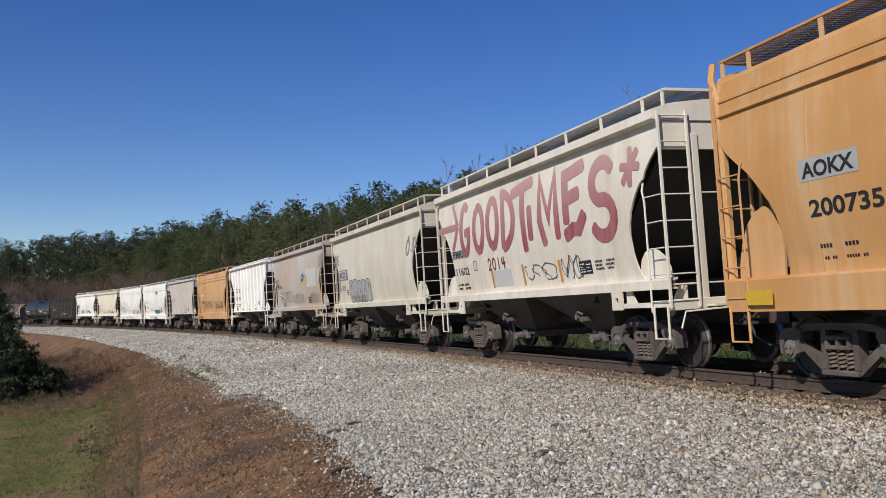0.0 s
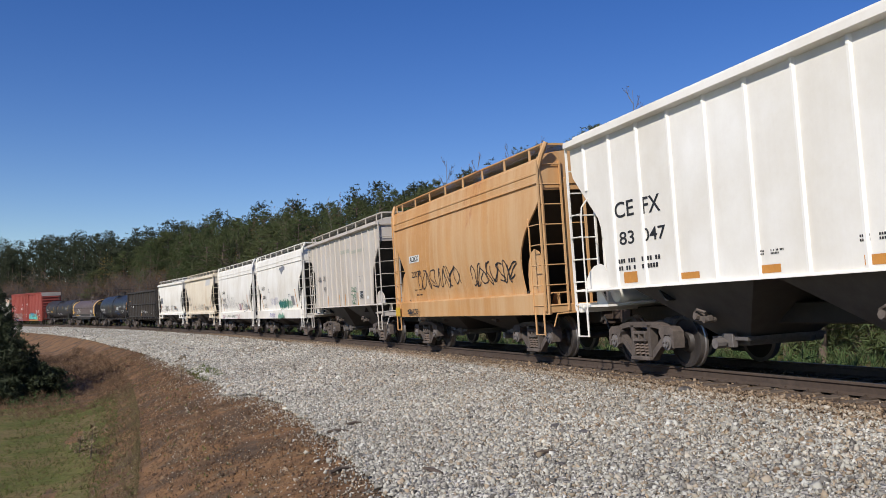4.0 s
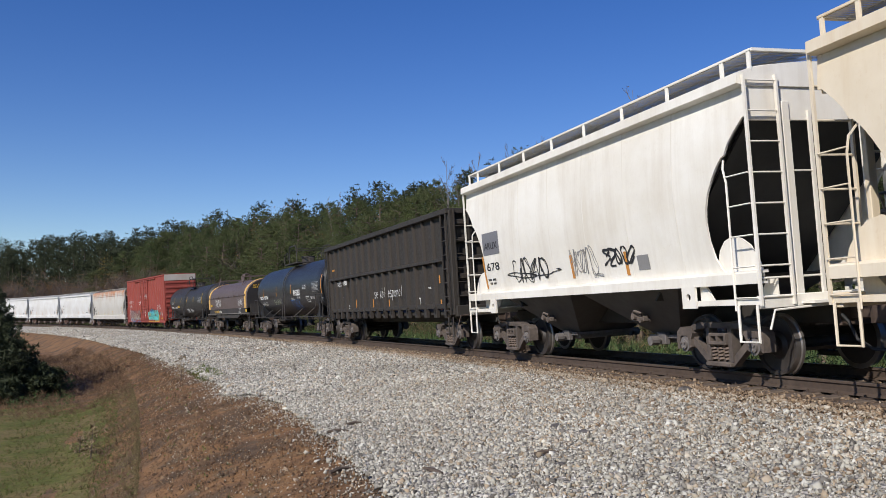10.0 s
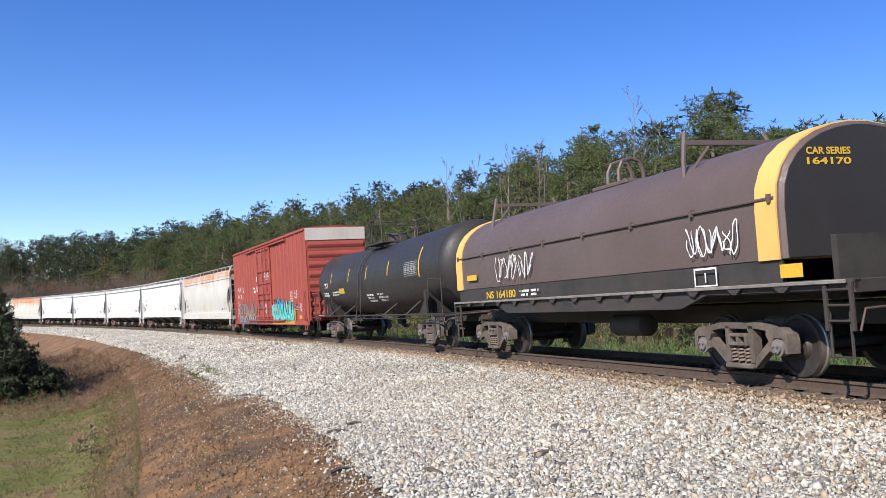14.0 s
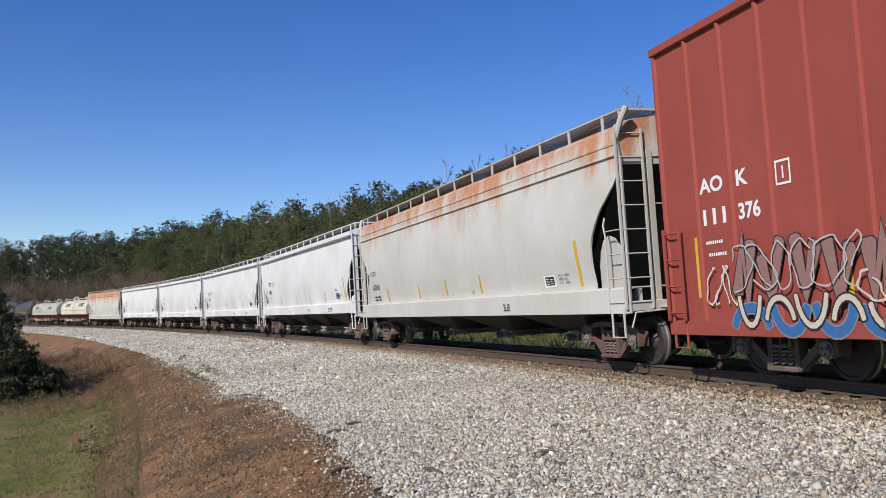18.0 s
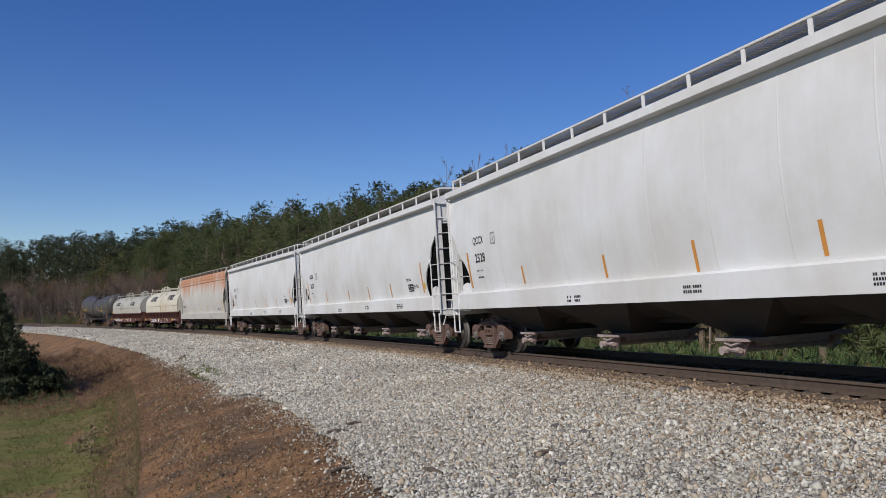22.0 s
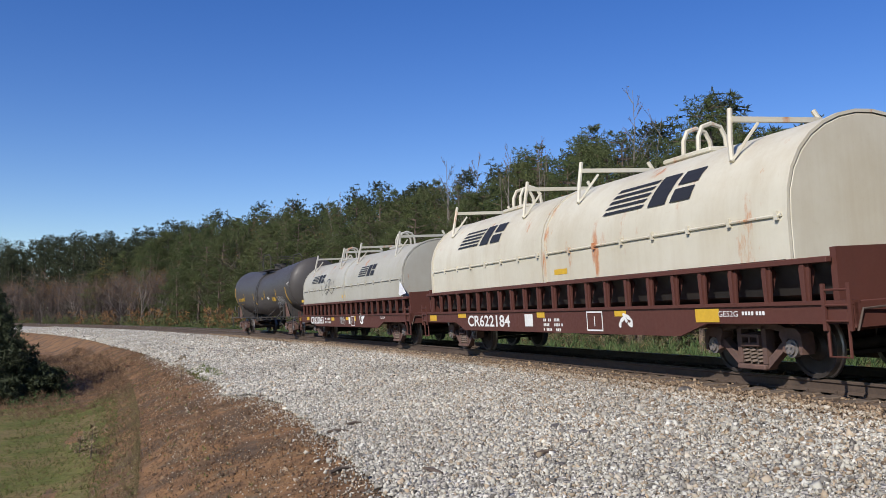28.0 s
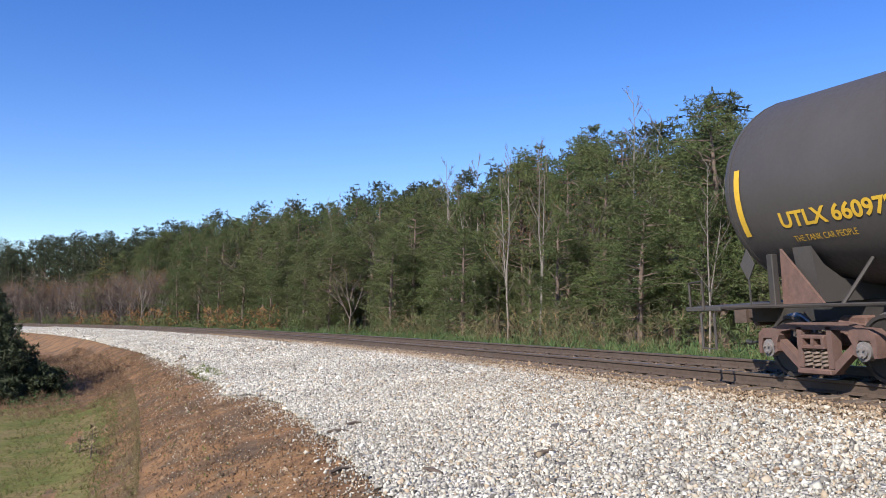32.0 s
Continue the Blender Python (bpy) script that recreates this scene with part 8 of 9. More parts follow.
bars(c, -0.23, 0.36, 1.72, 1.80, 2, MAT["black"], p, 67, 2)

c, p, _h = CARS[6]
on_side(c, 'number_board', rect2(-3.62, -2.63, 2.62, 2.83), MAT["white"], p, 0.005)
writing(c, 'AOKX', -3.55, -2.70, 2.64, 2.81, MAT["black"], p, bold=0.015, lift=0.009)
writing(c, '20070', -3.51, -2.61, 2.16, 2.35, MAT["black"], p, bold=0.01)
bars(c, -3.43, -2.70, 1.76, 1.81, 1, MAT["black"], p, 9, 2)
bars(c, -3.39, -2.70, 1.60, 1.66, 1, MAT["black"], p, 10, 2)
on_side(c, 'placard', rect2(-5.15, -4.67, 1.00, 1.28), MAT["yellow"], p, 0.050)
scrawl(c, -2.98, 0.61, 1.73, 2.38, SPRAY["black"], p, 13, 9, 0.030, 2.0)
scrawl(c, 1.38, 4.16, 1.71, 2.28, SPRAY["black"], p, 14, 8, 0.035, 2.0)
scrawl(c, -3.83, -2.82, 1.05, 1.21, SPRAY["black"], p, 15, 7, 0.030, 3.0, 0.055)

c, p, _h = CARS[7]
writing(c, 'AR', -3.95, -3.45, 2.55, 2.79, MAT["black"], p, bold=0.01, lift=0.054)
writing(c, 'UX', -3.03, -2.62, 2.57, 2.80, MAT["black"], p, bold=0.01, lift=0.054)
writing(c, '97', -2.99, -2.66, 2.11, 2.29, MAT["black"], p, bold=0.01, lift=0.054)
stripe(c, -2.50, 1.42, 1.89, p, MAT["orange"], 0.08)
stripe(c, -0.58, 1.41, 1.89, p, MAT["orange"], 0.08)
stripe(c, 0.31, 1.42, 1.90, p, MAT["orange"], 0.08)
stripe(c, 2.16, 1.42, 1.91, p, MAT["orange"], 0.08)
writing(c, 'GOOD', 1.46, 2.14, 1.95, 2.14, SPRAY["green"], p, lift=0.054)
writing(c, 'TiMES', 1.43, 2.11, 1.70, 1.88, SPRAY["green"], p, lift=0.054)
writing(c, 'NGC', 1.48, 2.04, 1.47, 1.67, SPRAY["green"], p, lift=0.054)
plate(c, 2.49, 2.93, 1.68, 1.95, p, MAT["black"], True)
plate(c, 3.42, 3.66, 1.65, 1.76, p, MAT["white"], False)
on_side(c, 'paint_patch', rect2(-0.24, 1.28, 3.51, 3.65), SPRAY["overpaint"], p, 0.005)
on_side(c, 'paint_patch', rect2(1.38, 3.31, 3.43, 3.54), SPRAY["overpaint"], p, 0.005)
bars(c, 2.40, 3.10, 2.49, 2.53, 1, SPRAY["grey"], p, 82, 2)
bars(c, 2.46, 2.79, 2.30, 2.40, 2, SPRAY["grey"], p, 83, 2)

c, p, _h = CARS[8]
writing(c, 'LAFX', -4.40, -3.46, 2.58, 2.79, MAT["black"], p, bold=0.01)
writing(c, '60001', -4.32, -3.40, 2.06, 2.29, MAT["black"], p, bold=0.01)
stripe(c, -4.66, 1.48, 2.40, p, MAT["orange"], 0.09)
bars(c, -4.26, -3.43, 1.58, 1.83, 3, MAT["black"], p, 86, 2)
burner(c, -2.34, -0.41, 1.51, 2.24, None, SPRAY["purple"], p, 88, 3, 0.008, 0.25)
burner(c, -2.16, -0.72, 0.98, 1.35, None, SPRAY["purple"], p, 89, 3, 0.058, 0.25)
burner(c, -0.41, 1.95, 1.46, 1.98, SPRAY["green"], SPRAY["palegreen"], p, 90, 5, 0.008, 0.25)
burner(c, 0.01, 1.33, 0.94, 1.28, SPRAY["palegreen"], SPRAY["green"], p, 91, 3, 0.058, 0.25)
scrawl(c, -0.16, 1.68, 1.52, 1.88, SPRAY["teal"], p, 92, 5, 0.070, 2.5, 0.014)
scrawl(c, 1.82, 2.72, 1.47, 1.91, SPRAY["palegreen"], p, 93, 6, 0.025, 3.0)
on_side(c, 'peeled_patch', flake(0.05, 1.60, 3.18, 3.72, 5), SPRAY["slate"], p, 0.005)
plate(c, 2.64, 3.24, 1.62, 2.10, p, SPRAY["grey"], False)
stripe(c, 3.60, 1.51, 2.43, p, MAT["orange"], 0.10)
bars(c, 2.09, 2.64, 2.07, 2.22, 2, SPRAY["grey"], p, 96, 2)
writing(c, 'C', -2.62, -2.33, 2.39, 2.62, SPRAY["grey"], p)

c, p, _h = CARS[9]
writing(c, 'LAFX', -3.68, -2.82, 2.68, 2.88, MAT["black"], p, bold=0.01)
writing(c, '60021', -3.67, -2.73, 2.18, 2.40, MAT["black"], p, bold=0.01)
stripe(c, -3.90, 1.46, 2.42, p, MAT["orange"], 0.10)
box_outline(c, -2.06, -1.80, 2.42, 2.70, SPRAY["grey"], p)
writing(c, 'ARI CENTER FLOW', -2.39, -1.10, 1.10, 1.21, MAT["black"], p)
scrawl(c, -3.66, -2.6, 1.95, 2.14, SPRAY["darkgrey"], p, 311, 5, 0.022, 2.0)
scrawl(c, -3.75, -2.95, 0.98, 1.28, SPRAY["pink"], p, 312, 6, 0.03, 3.0, 0.012)
bars(c, -3.90, -2.31, 1.68, 2.02, 4, SPRAY["grey"], p, 100, 2)
scrawl(c, 0.46, 1.89, 1.50, 2.06, SPRAY["darkgrey"], p, 102, 2, 0.030, 1.5)
scrawl(c, 1.81, 3.03, 1.49, 2.04, SPRAY["darkgrey"], p, 103, 2, 0.035, 1.5)
scrawl(c, 2.94, 3.78, 1.40, 2.17, SPRAY["darkgrey"], p, 104, 2, 0.035, 1.5)
on_side(c, 'paint_patch', rect2(1.46, 2.00, 1.50, 1.94), SPRAY["pink"], p, 0.005)
stripe(c, 2.40, 1.49, 1.95, p, MAT["orange"], 0.10)
stripe(c, 4.12, 1.51, 2.46, p, MAT["orange"], 0.10)
scrawl(c, 3.76, 4.51, 1.55, 1.84, SPRAY["darkgrey"], p, 108, 6, 0.020, 3.0)
scrawl(c, -2.11, 0.23, 1.67, 2.50, SPRAY["haze"], p, 109, 6, 0.020, 3.0)
scrawl(c, 1.26, 2.24, 0.96, 1.30, SPRAY["pink"], p, 110, 2, 0.050, 2.0, 0.055)
bars(c, -0.70, 0.96, 1.05, 1.25, 3, MAT["black"], p, 110, 1)
plate(c, 3.39, 3.75, 1.61, 1.90, p, SPRAY["grey"], True)

c, p, _h = CARS[10]
writing(c, 'PMRX', -4.69, -3.80, 2.53, 2.74, SPRAY["grey"], p, bold=0.01)
writing(c, '11607', -4.49, -3.56, 2.05, 2.25, MAT["black"], p)
plate(c, 2.47, 3.01, 1.68, 1.92, p, MAT["black"], True)
stripe(c, -2.14, 1.65, 2.12, p, MAT["orange"], 0.10)
stripe(c, 1.65, 1.68, 2.10, p, MAT["orange"], 0.10)
stripe(c, 4.00, 1.67, 2.61, p, MAT["orange"], 0.10)
scrawl(c, -0.90, 1.21, 1.62, 2.19, SPRAY["grey"], p, 119, 7, 0.022, 3.0)
scrawl(c, 1.76, 2.48, 1.59, 1.99, SPRAY["darkgrey"], p, 120, 6, 0.020, 3.0)
on_side(c, 'paint_patch', rect2(2.49, 4.05, 3.53, 3.99), SPRAY["palegrey"], p, 0.005)
bars(c, 3.28, 3.92, 1.80, 2.00, 3, SPRAY["grey"], p, 121, 2)
scrawl(c, -3.19, -1.45, 1.69, 2.02, SPRAY["grey"], p, 123, 6, 0.020, 3.0)

c, p, _h = CARS[11]
on_side(c, 'paint_patch', rect2(-4.68, -3.66, 2.43, 2.97), SPRAY["slate"], p, 0.005)
writing(c, 'ARUX', -4.58, -3.76, 2.56, 2.73, MAT["black"], p, bold=0.015, lift=0.009)
writing(c, '678', -4.58, -3.80, 2.05, 2.24, MAT["black"], p, bold=0.012)
stripe(c, -4.80, 1.62, 2.42, p, MAT["orange"], 0.09)
bars(c, -4.62, -4.05, 1.70, 1.88, 2, MAT["black"], p, 126, 2)
scrawl(c, -2.93, -1.24, 1.62, 2.29, SPRAY["black"], p, 128, 6, 0.030, 3.0)
scrawl(c, -3.21, -0.75, 1.78, 1.94, SPRAY["black"], p, 129, 2, 0.025, 1.5)
scrawl(c, 1.15, 2.20, 1.79, 2.18, SPRAY["black"], p, 130, 5, 0.045, 3.0)
scrawl(c, -0.15, 0.87, 1.69, 2.27, SPRAY["grey"], p, 131, 5, 0.020, 3.0)
stripe(c, -0.19, 1.67, 2.13, p, MAT["orange"], 0.10)
stripe(c, 1.85, 1.63, 2.05, p, MAT["orange"], 0.10)
plate(c, 2.26, 2.62, 1.70, 1.95, p, SPRAY["grey"], False)
bars(c, 0.67, 1.11, 1.64, 1.73, 3, SPRAY["grey"], p, 134, 1)

c, p, _h = CARS[12]
writing(c, 'NELX', -5.44, -4.81, 2.23, 2.40, MAT["white"], p, lift=0.104)
writing(c, '188', -4.57, -3.96, 2.25, 2.43, MAT["white"], p, bold=0.01, lift=0.104)
brushed(c, 'Se Abl español'.replace('ñ', 'n'), -0.14, 3.08, 1.64, 1.86, MAT["white"], p, 0.022, 0.104, 0.12)
stripe(c, -0.70, 1.14, 1.61, p, MAT["orange"], 0.10)
stripe(c, 1.22, 1.16, 1.55, p, MAT["orange"], 0.10)
stripe(c, 3.28, 1.16, 1.63, p, MAT["orange"], 0.10)
stripe(c, 6.21, 1.91, 2.14, p, MAT["orange"], 0.10)
stripe(c, 6.24, 1.14, 1.44, p, MAT["orange"], 0.10)
on_side(c, 'reflector_square', rect2(-6.81, -6.19, 2.91, 2.99), MAT["orange"], p, 0.005)
stripe(c, -6.36, 1.24, 2.13, p, MAT["orange"], 0.10)
stripe(c, -3.05, 1.34, 1.65, p, MAT["orange"], 0.10)
bars(c, -4.48, -3.86, 1.25, 1.49, 2, MAT["white"], p, 146, 2)
scrawl(c, -5.47, -5.01, 1.75, 2.00, MAT["white"], p, 148, 4, 0.015, 3.0)
box_outline(c, 3.96, 4.51, 1.24, 1.54, MAT["white"], p)
bars(c, 4.92, 5.63, 1.77, 1.84, 2, MAT["white"], p, 149, 2)

c, p, _h = CARS[13]
writing(c, 'CSOX 22528', -6.51, -4.38, 2.06, 2.25, MAT["white"], p, bold=0.05)
bars(c, -6.36, -4.51, 1.67, 1.91, 3, MAT["white"], p, 151, 2)
stripe(c, -5.55, 2.17, 2.67, p, MAT["orange"], 0.09)
stripe(c, -2.00, 2.17, 2.67, p, MAT["orange"], 0.09)
stripe(c, 1.43, 2.20, 2.69, p, MAT["orange"], 0.09)
stripe(c, 7.41, 2.02, 2.93, p, MAT["orange"], 0.10)
brushed(c, 'SHAR', -2.95, -1.45, 1.72, 1.97, SPRAY["lime"], p, 0.03, 0.008, 0.3)
scrawl(c, -1.42, -0.93, 1.70, 2.03, SPRAY["grey"], p, 158, 4, 0.025, 3.0)
scrawl(c, -4.23, -3.13, 1.69, 2.00, SPRAY["darkgrey"], p, 159, 4, 0.025, 3.0)
for ch, x0, x1 in (("S", 1.02, 1.30), ("T", 1.36, 1.66), ("A", 1.68, 2.04), ("C", 2.02, 2.36), ("K", 2.40, 2.86)):
    letter(c, ch, x0, x1, 1.36, 1.92, FADED_BLUE, p, 0.055)
brushed(c, '*VESOE!', 2.06, 3.42, 2.10, 2.36, MAT["white"], p, 0.065, 0.008, 0.2)
bars(c, 1.29, 2.03, 1.87, 2.00, 3, MAT["white"], p, 161, 2)
bars(c, 2.64, 3.23, 1.94, 2.04, 3, MAT["white"], p, 162, 2)
table(c, 5.84, 7.01, 2.20, 2.63, p)
bars(c, 4.00, 4.85, 2.37, 2.56, 3, MAT["white"], p, 164, 2)
box_outline(c, 4.37, 4.92, 1.72, 2.01, MAT["white"], p)
bars(c, 5.22, 6.02, 1.85, 2.00, 3, MAT["white"], p, 166, 2)
bars(c, 7.03, 7.50, 1.79, 1.90, 2, MAT["white"], p, 167, 2)

c, p, _h = CARS[14]
scrawl(c, 3.79, 5.02, 1.78, 2.28, MAT["white"], p, 169, 8, 0.022, 1.8)
scrawl(c, -4.0, -1.9, 1.76, 2.40, MAT["white"], p, 170, 9, 0.026, 1.8)
box_outline(c, 3.92, 4.48, 1.34, 1.63, MAT["white"], p)
on_side(c, 'reflector_square', rect2(-6.02, -5.33, 1.87, 2.01), MAT["yellow"], p, 0.005)
on_side(c, 'reflector_square', rect2(5.83, 6.25, 1.40, 1.58), MAT["yellow"], p, 0.005)
bars(c, -2.69, -1.48, 1.38, 1.55, 2, MAT["white"], p, 174, 2)
writing(c, 'NS 164180', -4.9, -3.1, 1.38, 1.56, MAT['yellow'], lambda z, x=0.0: 1.457, bold=0.02)

c, p, _h = CARS[15]
stripe(c, -5.52, 2.42, 2.87, p, MAT["yellow"], 0.09)
stripe(c, -2.64, 2.40, 2.89, p, MAT["yellow"], 0.09)
stripe(c, -0.10, 2.38, 2.87, p, MAT["yellow"], 0.09)
stripe(c, 2.67, 2.39, 2.89, p, MAT["yellow"], 0.09)
stripe(c, 5.95, 2.20, 3.12, p, MAT["yellow"], 0.10)
table(c, 4.55, 5.78, 2.27, 2.71, p)
writing(c, 'TILX', -6.72, -6.05, 2.26, 2.47, MAT["white"], p, bold=0.02)
bars(c, -6.67, -6.08, 1.85, 2.06, 2, MAT["white"], p, 182, 2)
bars(c, -7.16, -3.99, 1.88, 2.08, 2, MAT["white"], p, 183, 2)
bars(c, -0.32, 2.30, 1.50, 1.84, 3, MAT["white"], p, 184, 2)
on_side(c, 'reflector_square', rect2(-4.23, -3.41, 1.95, 2.16), MAT["yellow"], p, 0.005)

c, p, _h = CARS[16]
for txt, x0, x1, z0, z1 in (("AO", -8.27, -7.68, 2.74, 2.97), ("K", -7.36, -7.10, 2.74, 2.97), ("111", -8.22, -7.66, 2.26, 2.50), ("376", -7.36, -6.88, 2.26, 2.50)):
    writing(c, txt, x0, x1, z0, z1, MAT["white"], p, bold=0.03)
box_outline(c, -6.52, -6.22, 2.62, 2.95, MAT["white"], p)
bars(c, -8.2, -7.62, 1.96, 2.04, 1, MAT["white"], p, 401, 1)
bars(c, -8.2, -7.62, 1.78, 1.86, 1, MAT["white"], p, 402, 1)
writing(c, 'CLOSE AND LOCK', 0.67, 1.66, 3.43, 3.55, MAT['white'], p, bold=0.02, lift=0.108)
writing(c, 'BOTH DOORS BEFORE', 0.55, 1.78, 3.28, 3.40, MAT['white'], p, bold=0.02, lift=0.108)
writing(c, 'MOVING CAR', 0.81, 1.54, 3.13, 3.25, MAT['white'], p, bold=0.02, lift=0.108)
stripe(c, -8.50, 1.19, 2.11, p, MAT["yellow"], 0.12)
stripe(c, -5.42, 1.13, 1.67, p, MAT["yellow"], 0.12)
stripe(c, -2.19, 1.16, 1.67, p, MAT["yellow"], 0.12)
stripe(c, 8.47, 1.21, 2.14, p, MAT["yellow"], 0.10)
on_side(c, 'placard', rect2(8.06, 8.56, 0.95, 1.10), MAT["yellow"], p, 0.050)
bubbles(c, 2.0, 3.6, 1.05, 1.72, SPRAY["ochre"], SPRAY["ochre"], p, 198, 2, 0.046)
bubbles(c, 5.5, 7.2, 0.75, 1.5, SPRAY["ochre"], SPRAY["ochre"], p, 199, 2, 0.046)
on_side(c, 'graffiti', rect2(2.0, 7.1, 0.68, 0.84), SPRAY["ochre"], p, 0.062)
swags(c, 2.3, 7.0, 0.78, 1.35, SPRAY["cream2"], SPRAY["black"], p, 200, 6, 0.22, 0.050)
burner(c, 3.0, 4.9, 1.15, 2.10, SPRAY["blue2"], SPRAY["black"], p, 203, 3, 0.058, -0.05)
burner(c, 1.95, 7.1, 0.84, 1.95, SPRAY["cyan"], SPRAY["black"], p, 201, 9, 0.064, 0.12)
burner(c, 2.4, 6.8, 0.80, 1.35, SPRAY["cyan"], SPRAY["black"], p, 215, 8, 0.078, -0.25)
scrawl(c, 2.6, 3.4, 1.75, 2.05, SPRAY["black"], p, 206, 4, 0.030, 2.0, 0.055)
burner(c, -7.6, -2.1, 0.95, 2.02, SPRAY["rosegrey"], SPRAY["black"], p, 207, 9, 0.050, 0.05)
swags(c, -7.6, -1.95, 0.70, 1.22, SPRAY["blue"], SPRAY["slate"], p, 208, 7, 0.13, 0.062)
swags(c, -7.5, -2.0, 0.78, 1.34, SPRAY["cream2"], SPRAY["black"], p, 209, 9, 0.075, 0.070)
scrawl(c, -7.5, -5.0, 1.25, 1.9, SPRAY["haze"], p, 212, 6, 0.025, 1.6, 0.076)
scrawl(c, -5.2, -2.4, 1.0, 1.5, SPRAY["cream2"], p, 213, 6, 0.035, 1.6, 0.076)
scrawl(c, -8.2, -7.5, 1.0, 1.7, SPRAY["palegrey"], p, 214, 3, 0.03, 1.5, 0.050)
scrawl(c, 0.55, 1.16, 1.24, 1.84, MAT["white"], p, 216, 7, 0.018, 2.0, 0.112)
scrawl(c, -0.62, -0.12, 1.55, 1.87, SPRAY["blue2"], p, 217, 4, 0.024, 1.5, 0.112)
plate(c, -0.78, -0.56, 1.60, 1.80, p, MAT["black"], False).location.y -= 0.106
on_side(c, "sticker", rect2(-1.30, -1.10, 1.78, 2.0), MAT["yellow"], p, 0.112)
bars(c, 6.14, 6.72, 1.76, 2.34, 7, MAT["white"], p, 217, 2)
bars(c, 6.99, 7.67, 1.95, 2.38, 6, MAT["white"], p, 218, 2)
plate(c, 7.04, 7.62, 1.33, 1.66, p, MAT["black"], True)
on_side(c, 'sticker', rect2(-1.88, -1.67, 3.14, 3.45), MAT["white"], p, 0.050)
on_side(c, 'sticker', rect2(-1.56, -1.28, 2.79, 2.86), MAT["white"], p, 0.050)
on_side(c, 'sticker', rect2(-3.08, -2.71, 2.72, 2.83), MAT["white"], p, 0.005)
on_side(c, 'sticker', rect2(-3.00, -2.54, 2.50, 2.63), MAT["white"], p, 0.005)
on_side(c, 'sticker', rect2(-1.92, -1.72, 2.55, 2.88), MAT["white"], p, 0.050)
scrawl(c, 8.05, 8.37, 1.30, 1.71, MAT["white"], p, 226, 3, 0.020, 3.0)

c, p, _h = CARS[17]
writing(c, 'ACFX', -7.72, -6.95, 2.41, 2.57, MAT["black"], p)
writing(c, '68900', -7.64, -6.72, 1.91, 2.11, MAT["black"], p)
bars(c, -7.55, -6.72, 1.52, 1.72, 2, MAT["black"], p, 228, 2)
stripe(c, -5.91, 1.47, 1.94, p, MAT["yellow"], 0.09)
stripe(c, -2.53, 1.46, 1.91, p, MAT["yellow"], 0.09)
stripe(c, -0.09, 1.51, 1.96, p, MAT["yellow"], 0.09)
stripe(c, 2.42, 1.52, 1.98, p, MAT["yellow"], 0.09)
stripe(c, 7.54, 1.48, 2.40, p, MAT["yellow"], 0.11)
plate(c, 6.01, 6.55, 1.53, 1.78, p, MAT["white"], False)
plate(c, 6.08, 6.48, 1.57, 1.75, p, MAT["black"], True)
bars(c, 6.69, 7.23, 1.57, 1.80, 3, SPRAY["grey"], p, 236, 2)
bars(c, 4.05, 4.49, 1.06, 1.24, 3, MAT["black"], p, 237, 2)
on_side(c, 'paint_spot', rect2(1.79, 1.95, 1.50, 1.60), MAT["yellow"], p, 0.005)

c, p, _h = CARS[18]
writing(c, 'QCCX', -7.30, -6.58, 2.72, 2.94, MAT["black"], p, bold=0.015)
box_outline(c, -6.10, -5.82, 2.68, 2.96, SPRAY["grey"], p)
writing(c, '2086', -7.25, -6.58, 2.30, 2.52, MAT["black"], p, bold=0.02)
bars(c, -7.25, -6.78, 2.07, 2.12, 1, MAT["black"], p, 254, 2)
bars(c, -7.23, -6.76, 1.90, 1.96, 1, MAT["black"], p, 255, 2)
stripe(c, -7.83, 1.68, 2.59, p, MAT["orange"], 0.10)
stripe(c, 7.81, 1.67, 2.59, p, MAT["orange"], 0.08)
stripe(c, 4.62, 1.63, 2.08, p, MAT["orange"], 0.08)
stripe(c, 1.95, 1.58, 2.06, p, MAT["orange"], 0.08)
stripe(c, -0.84, 1.62, 2.04, p, MAT["orange"], 0.08)
stripe(c, -4.52, 1.67, 2.06, p, MAT["orange"], 0.08)
plate(c, 6.49, 6.98, 1.75, 1.98, p, MAT["black"], True)
bars(c, 7.00, 7.49, 1.83, 1.95, 3, MAT["black"], p, 263, 2)
bars(c, 6.41, 6.89, 2.07, 2.17, 2, MAT["black"], p, 264, 2)
on_side(c, 'paint_spot', rect2(7.91, 8.05, 1.79, 1.98), MAT["yellow"], p, 0.005)
bars(c, 1.76, 2.27, 1.25, 1.40, 2, MAT["black"], p, 266, 2)
bars(c, -2.20, -1.58, 1.20, 1.35, 2, MAT["black"], p, 267, 2)
bars(c, 5.48, 6.17, 1.23, 1.40, 3, MAT["black"], p, 268, 2)

c, p, _h = CARS[19]
writing(c, 'QCCX', -7.30, -6.58, 2.72, 2.94, MAT["black"], p, bold=0.015)
box_outline(c, -6.10, -5.82, 2.68, 2.96, SPRAY["grey"], p)
writing(c, '2528', -7.25, -6.58, 2.30, 2.52, MAT["black"], p, bold=0.02)
bars(c, -7.25, -6.78, 2.07, 2.12, 1, MAT["black"], p, 271, 2)
bars(c, -7.23, -6.76, 1.90, 1.96, 1, MAT["black"], p, 272, 2)
stripe(c, -7.83, 1.68, 2.59, p, MAT["orange"], 0.10)
stripe(c, 7.81, 1.67, 2.59, p, MAT["orange"], 0.08)
stripe(c, 4.62, 1.63, 2.08, p, MAT["orange"], 0.08)
stripe(c, 1.95, 1.58, 2.06, p, MAT["orange"], 0.08)
